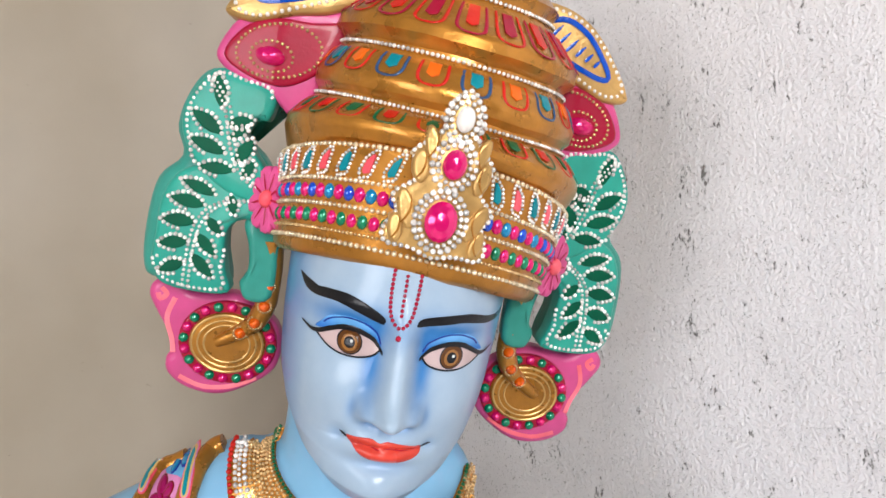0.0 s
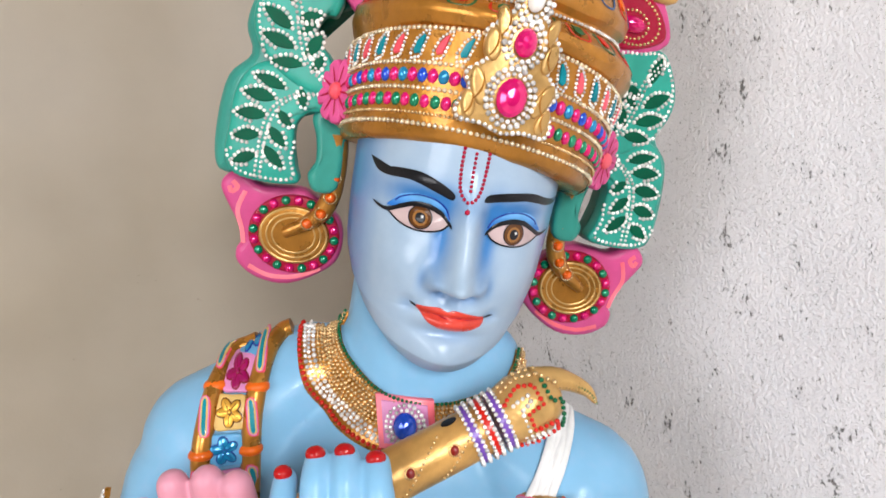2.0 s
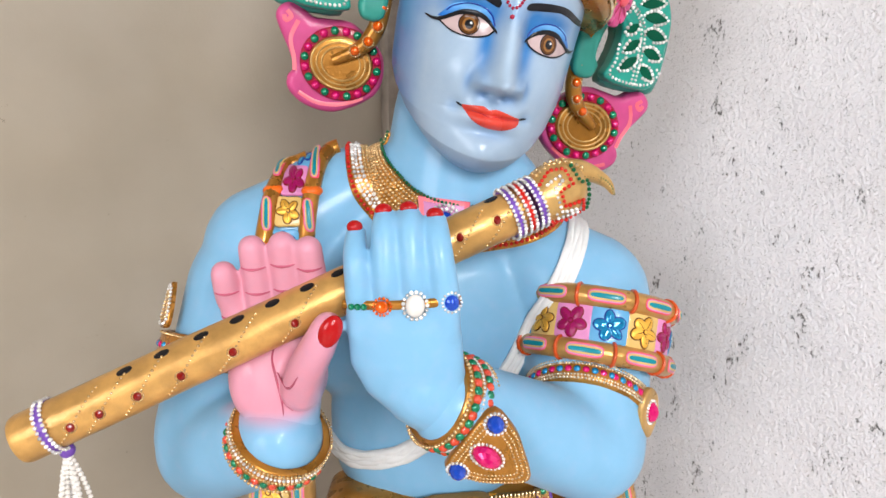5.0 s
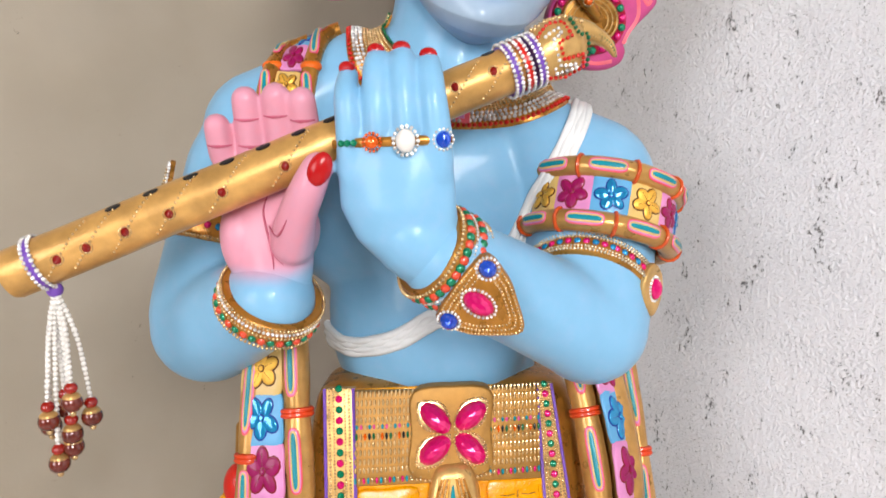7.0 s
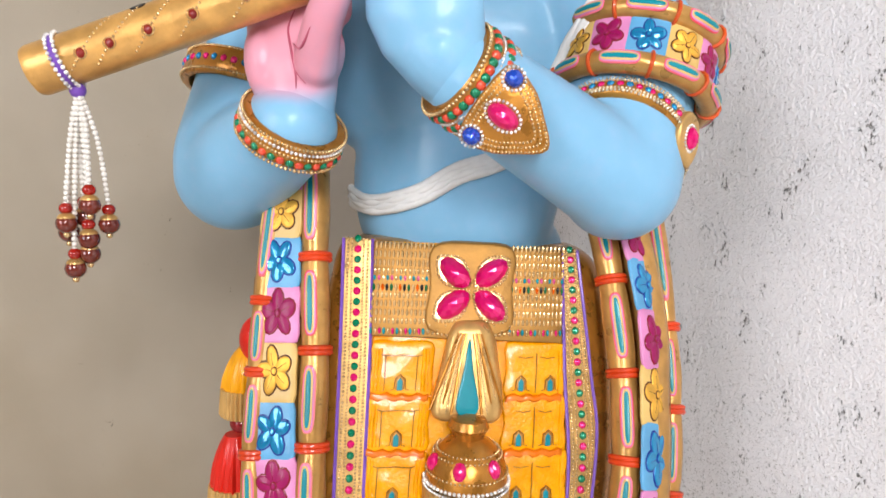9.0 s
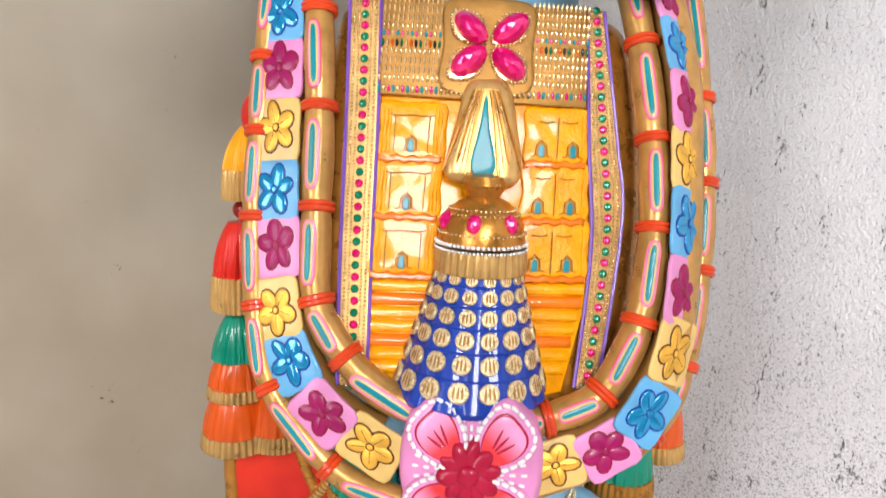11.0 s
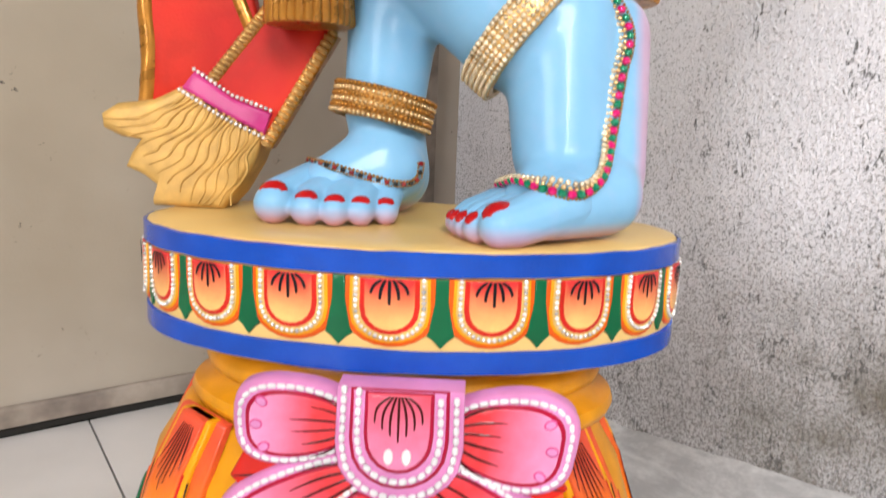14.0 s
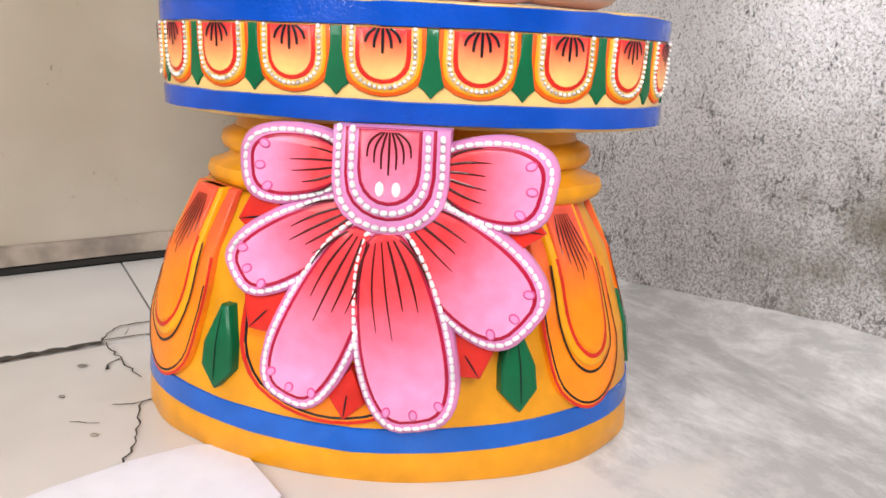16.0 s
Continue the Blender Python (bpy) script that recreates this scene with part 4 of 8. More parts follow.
def build_face(g):
    rows, cols = 170, 170
    verts, blend = [], []
    for j in range(rows):
        t = j / (rows - 1)
        z = -0.104 + (0.09 + 0.104) * t ** 1.35
        for i in range(cols):
            a = radians(-115 + 230 * i / (cols - 1))
            s, c = math.sin(a), math.cos(a)
            x = lookup(FACE_W, z) * s * (0.955 if s > 0 else 1.0)
            zz = z + jaw_rise(z) * (1 - max(c, 0.0))
            keep = min(1.0, max(0.0, c / 0.3))
            verts.append(HEAD @ Vector((x, -lookup(FACE_D, z) * c - face_relief(x, zz) * keep, zz)))
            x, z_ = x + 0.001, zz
            # blue airbrush round eyes and nose; shade put into creases, face sides and jaw
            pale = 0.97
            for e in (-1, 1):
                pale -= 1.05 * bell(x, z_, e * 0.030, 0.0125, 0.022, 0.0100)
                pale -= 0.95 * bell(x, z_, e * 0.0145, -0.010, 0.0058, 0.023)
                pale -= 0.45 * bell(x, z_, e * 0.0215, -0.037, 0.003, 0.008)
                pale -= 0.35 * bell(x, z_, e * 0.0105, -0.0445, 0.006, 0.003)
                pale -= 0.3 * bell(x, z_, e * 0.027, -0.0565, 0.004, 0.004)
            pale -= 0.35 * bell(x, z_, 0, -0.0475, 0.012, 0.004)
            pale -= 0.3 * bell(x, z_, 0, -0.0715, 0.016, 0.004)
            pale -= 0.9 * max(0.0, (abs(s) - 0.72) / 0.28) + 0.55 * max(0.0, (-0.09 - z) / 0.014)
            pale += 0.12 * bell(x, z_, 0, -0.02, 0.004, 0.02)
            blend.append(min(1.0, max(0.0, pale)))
    # underside of the jaw, its shade put in as deep blue
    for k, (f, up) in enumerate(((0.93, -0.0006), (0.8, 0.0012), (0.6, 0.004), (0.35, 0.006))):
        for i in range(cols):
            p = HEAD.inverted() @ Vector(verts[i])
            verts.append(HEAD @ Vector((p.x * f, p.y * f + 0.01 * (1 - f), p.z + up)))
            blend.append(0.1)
    faces = []
    for j in range(rows - 1):
        for i in range(cols - 1):
            k = j * cols + i
            faces.append((k, k + 1, k + cols + 1, k + cols))
    ring = [0] + [rows + k for k in range(4)]
    for j0, j1 in zip(ring, ring[1:]):
        for i in range(cols - 1):
            faces.append((j0 * cols + i, j1 * cols + i, j1 * cols + i + 1, j0 * cols + i + 1))
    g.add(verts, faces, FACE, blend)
    # brows
    for pts in (((-0.0640, 0.0295), (-0.0605, 0.0262), (-0.056, 0.0252), (-0.046, 0.0270), (-0.0335, 0.0273), (-0.0219, 0.0236), (-0.0128, 0.0185), (-0.0122, 0.0148), (-0.0145, 0.0142), (-0.0262, 0.0180), (-0.0396, 0.0214), (-0.0525, 0.0205), (-0.0595, 0.0225)),
                ((0.0055, 0.0182), (0.0085, 0.0215), (0.0216, 0.0242), (0.0372, 0.0254), (0.049, 0.0232), (0.058, 0.0222), (0.0645, 0.0232), (0.0600, 0.0190), (0.0500, 0.0182), (0.0390, 0.0200), (0.025, 0.0202), (0.0104, 0.0168), (0.0062, 0.0165))):
        plate(g, shape(pts, 4), 0.0006, BLACK, face_place, round_=0.0003, back=False)
    for s, kx, dz in ((-1, 1.0, 0.0), (1, 1.02, -0.0012)):
        def ep(u, v, w, s=s, kx=kx, dz=dz):
            return face_place(s * u * kx, v + dz, w)
        plate(g, shape([(0.0118, 0.0005), (0.0155, 0.0082), (0.0228, 0.0128), (0.0330, 0.0138), (0.0425, 0.0110), (0.0470, 0.0062), (0.0500, 0.0018), (0.0415, 0.0036), (0.0345, 0.0068), (0.0255, 0.0070), (0.0175, 0.0042)], 4), 0.0008, FACE_BLUE, ep, round_=0.0005, back=False, fade=((0, 0.0035), (0, 0.0125)))
        plate(g, shape([(0.0118, -0.0010), (0.0172, 0.0040), (0.0255, 0.0070), (0.0345, 0.0066), (0.0415, 0.0034), (0.0478, -0.0012), (0.0420, -0.0053), (0.0338, -0.0078), (0.0244, -0.0076), (0.0160, -0.0050)], 4), 0.0010, EYE_WHITE, ep, round_=0.0004, back=False)
        plate(g, oval(0.0295, -0.0002, 0.0073, 0.0075, 28), 0.0013, BLACK, ep, round_=0.0003, back=False)
        plate(g, oval(0.0295, -0.0002, 0.0066, 0.0068, 28), 0.0015, IRIS, ep, round_=0.0003, back=False)
        plate(g, oval(0.0295, -0.0006, 0.0046, 0.0049, 20), 0.0017, IRIS_RIM, ep, round_=0.0003, back=False)
        plate(g, oval(0.0295, -0.0004, 0.0031, 0.0033, 20), 0.0019, BLACK, ep, round_=0.0003, back=False)
        # small white dot painted in as the pupil's highlight
        plate(g, oval(0.0285 if s < 0 else 0.0305, 0.0006, 0.0009, 0.0009, 10), 0.0022, WHITE, ep, round_=0.0002, back=False)
        lid = smooth_path([(0.0105, -0.0022, 0), (0.0122, -0.0004, 0), (0.0172, 0.0044, 0), (0.0255, 0.0075, 0), (0.0345, 0.0072, 0), (0.0415, 0.0040, 0), (0.0480, 0.0004, 0), (0.0530, 0.0000, 0), (0.0585, 0.0024, 0)], 6)
        n = len(lid)
        edge = []
        for k in range(n):
            wdt = 0.0007 + 0.0027 * math.sin(math.pi * min(1.0, 0.08 + 0.92 * k / (n - 1))) ** 0.7
            edge.append((lid[k].x, lid[k].y - 0.0004, wdt))
        verts = []
        for x, y, wdt in edge:
            verts += [ep(x, y + wdt * 0.6, 0.0016), ep(x, y, 0.0022), ep(x, y - wdt * 0.4, 0.0016)]
        g.add(verts, [(3 * k + i, 3 * k + i + 1, 3 * k + i + 4, 3 * k + i + 3) for k in range(n - 1) for i in (0, 1)], BLACK)
        low = smooth_path([(0.0122, -0.0014, 0), (0.0160, -0.0053, 0), (0.0244, -0.0080, 0), (0.0338, -0.0082, 0), (0.0420, -0.0057, 0), (0.0490, -0.0008, 0)], 6)
        ribbon(g, [(p.x, p.y) for p in low], 0.0010, BLACK, ep, lift=0.0017)
        crease = smooth_path([(0.0122, 0.0018, 0), (0.0155, 0.0080, 0), (0.0228, 0.0122, 0), (0.0330, 0.0130, 0), (0.0420, 0.0098, 0), (0.0455, 0.0062, 0)], 6)
        ribbon(g, [(p.x, p.y) for p in crease], 0.0012, NAVY, ep, lift=0.0011)
    for p0, p1 in (((-0.0225, -0.0556), (-0.0268, -0.0538)), ((0.0212, -0.0572), (0.0278, -0.0556))):
        stroke(g, face_place, p0, p1, 0.0008, BLACK, lift=0.0009)
    # lips
    plate(g, shape([(-0.0228, -0.0550), (-0.0165, -0.0538), (-0.0085, -0.0528), (-0.0035, -0.0545), (0.0014, -0.0532), (0.0095, -0.0545), (0.0165, -0.0560), (0.0216, -0.0572), (0.0200, -0.0628), (0.0096, -0.0672), (-0.0032, -0.0676), (-0.0134, -0.0642), (-0.0190, -0.0592)], 5), 0.0008, LIP, face_place, round_=0.0006, back=False)
    ribbon(g, [(-0.0220, -0.0552), (-0.0150, -0.0575), (-0.0085, -0.0580), (-0.0035, -0.0594), (0.0020, -0.0584), (0.0100, -0.0590), (0.0165, -0.0586), (0.0212, -0.0574)], 0.0006, CRIMSON, face_place, lift=0.0011)
    # forehead mark of small red drops
    mark = smooth_path([(-0.0115, 0.046, 0), (-0.0115, 0.033, 0), (-0.0098, 0.021, 0), (-0.0045, 0.015, 0), (0.001, 0.02, 0), (0.003, 0.031, 0), (0.0035, 0.045, 0)], 6)
    for p in resample(mark, step=0.0024):
        bead(g, face_place(p.x, p.y, 0.0004), 0.0014, CRIMSON, 0.6)
    for p in resample([(-0.0042, 0.044, 0), (-0.0042, 0.022, 0)], step=0.0024):
        bead(g, face_place(p.x, p.y, 0.0004), 0.0013, CRIMSON, 0.6)
    bead(g, face_place(-0.004, 0.0095, 0.0004), 0.002, CRIMSON, 0.6)
    # hair behind the face
    ellipsoid(g, HEAD @ Vector((0, 0.03, 0.0)), (0.07, 0.07, 0.09), HAIR)
    capsule(g, (0.03, 0.165, 1.2), 0.055, (0.0, 0.2, 1.0), 0.05, HAIR)


# ---- crown ----
CROWN = HEAD @ pose(0, 0, 0, 0, 4, 0)
crown = thing("crown", "tall gold tiered crown with crystal beads, ruby gems and leaf wings", "crown")
crown.matrix_world = CROWN
# height at the side, rise towards the front, radius
CROWN_ROWS = [(0.026, 0.018, 0.086), (0.029, 0.019, 0.0895), (0.034, 0.020, 0.0905), (0.041, 0.021, 0.091), (0.054, 0.022, 0.092), (0.068, 0.023, 0.0935), (0.082, 0.027, 0.0965), (0.087, 0.025, 0.093),
              (0.094, 0.018, 0.0945), (0.105, 0.012, 0.098), (0.112, 0.009, 0.0975), (0.124, 0.003, 0.089), (0.130, 0.0, 0.083), (0.134, 0.0, 0.082), (0.139, -0.001, 0.0855), (0.146, -0.001, 0.086), (0.158, -0.002, 0.080), (0.165, -0.003, 0.074),
              (0.169, -0.003, 0.0735), (0.176, -0.004, 0.080), (0.184, -0.005, 0.079), (0.198, -0.006, 0.066), (0.208, -0.006, 0.056), (0.212, -0.006, 0.055), (0.218, -0.006, 0.058), (0.232, -0.006, 0.044), (0.244, -0.006, 0.026), (0.26, -0.006, 0.012), (0.268, -0.006, 0.004)]


def crown_at(u, v, w):
    """u degrees round from the front, v height at the side, w proud."""
    for a, b in zip(CROWN_ROWS, CROWN_ROWS[1:]):
        if v <= b[0]:
            break
    t = min(1.0, max(0.0, (v - a[0]) / (b[0] - a[0])))
    k, r = a[1] + (b[1] - a[1]) * t, a[2] + (b[2] - a[2]) * t
    s, c = math.sin(radians(u)), math.cos(radians(u))
    return Vector(((r + w) * s, -(r * 1.08 + w) * c, v + k * (c if c > 0 else c * 0.4)))


def crown_tier(v0, v1, mat, label):
    g = Geo()
    n = 96
    rows = sorted({v0, v1} | {r[0] for r in CROWN_ROWS if v0 < r[0] < v1} | {v0 + (v1 - v0) * k / 6 for k in range(7)})
    verts = []
    for v in rows:
        for k in range(n):
            p = crown_at(360 * k / n, v, 0)
            verts.append(p + 0.0009 * noise.noise_vector(p * 45))
    g.add(verts, ring_faces(len(rows), n), mat)
    return part("tier", g, crown, label)


band_ = crown_tier(0.026, 0.087, GOLD, "gold jewelled band")
tiers = [crown_tier(0.087, 0.132, GOLD, "gold painted tier"), crown_tier(0.132, 0.167, GOLD, "gold painted tier"), crown_tier(0.167, 0.210, GOLD, "gold painted tier"), crown_tier(0.210, 0.268, GOLD, "gold painted top")]


def crown_beads(v, r, mat, parent, w=0.0006, step=None):
    g = Geo()
    beads(g, [crown_at(u, v, w) for u in range(-120, 121, 3)], r, mat, step=step)
    part("beading", g, parent, "row of small beads")


for v, r, m in ((0.0345, 0.0017, PALE_BEAD), (0.0535, 0.0016, PALE_BEAD), (0.0672, 0.0016, PALE_BEAD), (0.0400, 0.0012, GOLD_BEAD), (0.0835, 0.0017, PALE_BEAD)):
    crown_beads(v, r, m, band_)
crown_beads(0.1315, 0.0013, CRYSTAL, tiers[0], 0.0012)
crown_beads(0.1665, 0.0014, CRYSTAL, tiers[1], 0.0012)
crown_beads(0.2095, 0.0014, CRYSTAL, tiers[2], 0.0012)


def dome_gem(name, parent, at, out, r, mat, label="", cut=True, sx=1.0, sz=1.0, up=(0, 0, 1), n=14):
    """A faceted stone: girdle, slope and table, facing out."""
    g = Geo()
    out = Vector(out).normalized()
    u = (Vector(up) - out * out.dot(Vector(up))).normalized()
    s = u.cross(out)
    verts = []
    for rr, h in ((1.0, -0.15), (1.0, 0.12), (0.8, 0.40), (0.45, 0.62), (0.03, 0.72)):
        for k in range(n):
            a = 2 * math.pi * (k + (0.5 if h > 0.3 else 0)) / n
            verts.append(Vector(at) + s * (math.cos(a) * r * rr * sx) + u * (math.sin(a) * r * rr * sz) + out * (r * h))
    g.add(verts, ring_faces(5, n), mat)
    return part(name, g, parent, label, sharp=12 if cut else 60)


for row, v, mats, r in ((0, 0.0468, (EMERALD, RUBY), 0.0036), (1, 0.0605, (SAPPHIRE, RUBY, AQUA, RUBY), 0.0038)):
    for k in range(-26, 27):
        u = k * 4.1 + row * 1.2
        if abs(u) < 13 or abs(u) > 104:
            continue
        p = crown_at(u, v, 0)
        o = Vector((math.sin(radians(u)), -math.cos(radians(u)), 0.1))
        dome_gem("gem", band_, p, o, r, mats[k % len(mats)], cut=False, n=10, sx=0.9, sz=1.2)
for k in range(-12, 13):
    u = k * 8.6
    if abs(u) < 13:
        continue

    def pl(a, b, w, u=u):
        return crown_at(u + a, 0.075 + b, w)
    leaf = [(-1.6, -0.0042), (0.4, -0.0036), (1.9, 0.0042), (1.2, 0.0046), (-0.8, 0.002), (-2.0, -0.002)]
    if u > 0:
        leaf = [(-a, b) for a, b in leaf]
    g = Geo()
    plate(g, leaf, 0.0018, (TURQUOISE, ROSE)[k % 2], pl, round_=0.0006, back=False)
    drop = part("drop", g, band_, "painted leaf drop")
    g = Geo()
    beads(g, [pl(a * 1.7, b * 1.45, 0.0008) for a, b in leaf], 0.0011, CRYSTAL, step=0.0024, closed=True)
    part("beading", g, drop, "crystal beads round the drop")


def crown_tongue(u0, v0, v1, half, mats, parent):
    """A painted U on a tier: outer line, gold gap, inner tongue."""
    def pl(a, b, w):
        return crown_at(u0 + a, b, w)
    g = Geo()
    out = [(-half, v1), (-half, v0 + 0.006), (-half * 0.7, v0 + 0.0015), (0, v0), (half * 0.7, v0 + 0.0015), (half, v0 + 0.006), (half, v1)]
    fine = [(p.x, p.y) for p in smooth_path([(a, b, 0) for a, b in out], 4)]
    verts = []
    for i, (a, b) in enumerate(fine):
        inner = (a * 0.78, b + 0.0016 * (1 - abs(a) / half * 0.6))
        verts += [pl(a, b, 0.0006), pl((a + inner[0]) / 2, (b + inner[1]) / 2, 0.0012), pl(inner[0], inner[1], 0.0006)]
    faces = []
    for i in range(len(fine) - 1):
        faces += [(3 * i, 3 * i + 1, 3 * i + 4, 3 * i + 3), (3 * i + 1, 3 * i + 2, 3 * i + 5, 3 * i + 4)]
    g.add(verts, faces, mats[0])
    plate(g, [(-half * 0.4, v1), (-half * 0.4, v0 + 0.0075), (0, v0 + 0.0055), (half * 0.4, v0 + 0.0075), (half * 0.4, v1)], 0.0014, mats[1], pl, round_=0.0005, back=False)
    part("tongue", g, parent, "painted tongue outline")


SLATE = enamel("slate_blue_enamel", (0.05, 0.12, 0.25))
for i in range(-7, 8):
    crown_tongue(i * 15 + 6, 0.1125, 0.1275, 5.2, ((GREEN, RED), (RED, GREEN))[i % 2], tiers[0])
    crown_tongue(i * 17 + 3, 0.1465, 0.1615, 6.2, ((SLATE, TURQUOISE), (RED, ORANGE))[i % 2], tiers[1])
    crown_tongue(i * 18 - 4, 0.183, 0.2035, 7.2, ((CRIMSON, RED), (RED, CRIMSON))[i % 2], tiers[2])

# the front plaque
plaque_outline = [(0.0, 0.150), (-0.0075, 0.143), (-0.0085, 0.131), (-0.0125, 0.122), (-0.022, 0.113), (-0.0165, 0.103), (-0.018, 0.098), (-0.0275, 0.088), (-0.0235, 0.080), (-0.0285, 0.070), (-0.026, 0.0625), (-0.012, 0.0625), (0.0, 0.0595)]
plaque_outline += [(-a, b) for a, b in plaque_outline[-2:0:-1]]


def plaque_at(u, v, w):
    return Vector((u, -0.1035 + 7.0 * u * u + 0.06 * max(0, v - 0.1) - w, v - 0.002))


g = Geo()
plate(g, shape(plaque_outline, 3), 0.0075, GOLD_PALE, plaque_at, round_=0.003)
plaque = part("plaque", g, crown, "pale gold leaf plaque")
for s in (-1, 1):
    for cx, cy, rx, ry, tn in ((0.013, 0.118, 0.004, 0.010, 18), (0.0165, 0.106, 0.0045, 0.009, 10), (0.019, 0.083, 0.0045, 0.011, 22), (0.022, 0.072, 0.004, 0.008, 12)):
        g = Geo()
        plate(g, oval(s * cx, cy, rx, ry, 16, -s * tn), 0.0098, GOLD_PALE, plaque_at, round_=0.002, back=False)
        stroke(g, plaque_at, (s * (cx + 0.001), cy - ry * 0.7), (s * (cx - 0.001), cy + ry * 0.7), 0.0006, GOLD, bend=0.15 * s, lift=0.0102)
        part("leaf", g, plaque, "carved gold leaf")
g = Geo()
beads(g, [plaque_at(u * 0.97, 0.105 + (v - 0.105) * 0.975, 0.0066) for u, v in shape(plaque_outline, 5)], 0.0017, CRYSTAL, closed=True, step=0.0034)
part("beading", g, plaque, "crystal beads along the edge")
for v, rx, rz, mat, ring, label in ((0.134, 0.0048, 0.0068, PEARL, 0.0, "white pearl"), (0.1105, 0.0062, 0.0078, RUBY, 0, "pink ruby gem"), (0.0805, 0.0085, 0.0108, RUBY, 0, "large pink ruby gem")):
    at = plaque_at(0, v, 0.0105)
    dome_gem("gem", plaque, at, (0, -1, 0.05), 0.007, mat, label, cut=mat is RUBY, sx=rx / 0.007, sz=rz / 0.007, n=18)
    g = Geo()
    for off, rr in ((0.0022, 0.0016), (0.0052, 0.0019)):
        beads(g, [plaque_at(x, y, 0.009) for x, y in oval(0, v, rx + off, rz + off, 36)], rr, CRYSTAL, closed=True, step=rr * 2.05)
    part("beading", g, plaque, "crystal beads round the gem")


def rosette(side):
    g = Geo()
    c = Vector((side * 0.094, -0.012, 0.058))
    for k in range(9):
        a = 2 * math.pi * k / 9
        p = [(0.004, -0.003), (0.014, -0.0065), (0.021, -0.005), (0.0225, 0.0), (0.021, 0.005), (0.014, 0.0065), (0.004, 0.003)]
        out = [(x * math.cos(a) - y * math.sin(a), x * math.sin(a) + y * math.cos(a)) for x, y in p]
        plate(g, out, 0.006, PINK, lambda u, v, w: c + Vector((u * 0.62 + side * w * 0.6, -w * 0.8 + side * u * 0.55, v)), round_=0.002, back=False)
        stroke(g, lambda u, v, w: c + Vector((u * 0.62 + side * w * 0.6, -w * 0.8 + side * u * 0.55, v)), (0.005 * math.cos(a), 0.005 * math.sin(a)), (0.017 * math.cos(a), 0.017 * math.sin(a)), 0.0008, CRIMSON, lift=0.0066)
    ellipsoid(g, c + Vector((side * 0.004, -0.005, 0)), (0.005, 0.004, 0.006), ROSE, n=12, rows=8)
    part("rosette", g, crown, "pink side rosette")


rosette(-1)
rosette(1)
to_crown = CROWN.inverted() @ HEAD
BACKING = enamel("sea_green_enamel", (0.065, 0.36, 0.295))


def leaf_outline(p, d, ln, wd):
    d = Vector(d).normalized()
    s = Vector((-d.y, d.x))
    p = Vector(p)
    return [tuple(p + d * ln * t + s * wd * h) for t, h in ((0, 0), (0.2, 0.36), (0.5, 0.5), (0.8, 0.3), (1, 0), (0.8, -0.3), (0.5, -0.5), (0.2, -0.36))]


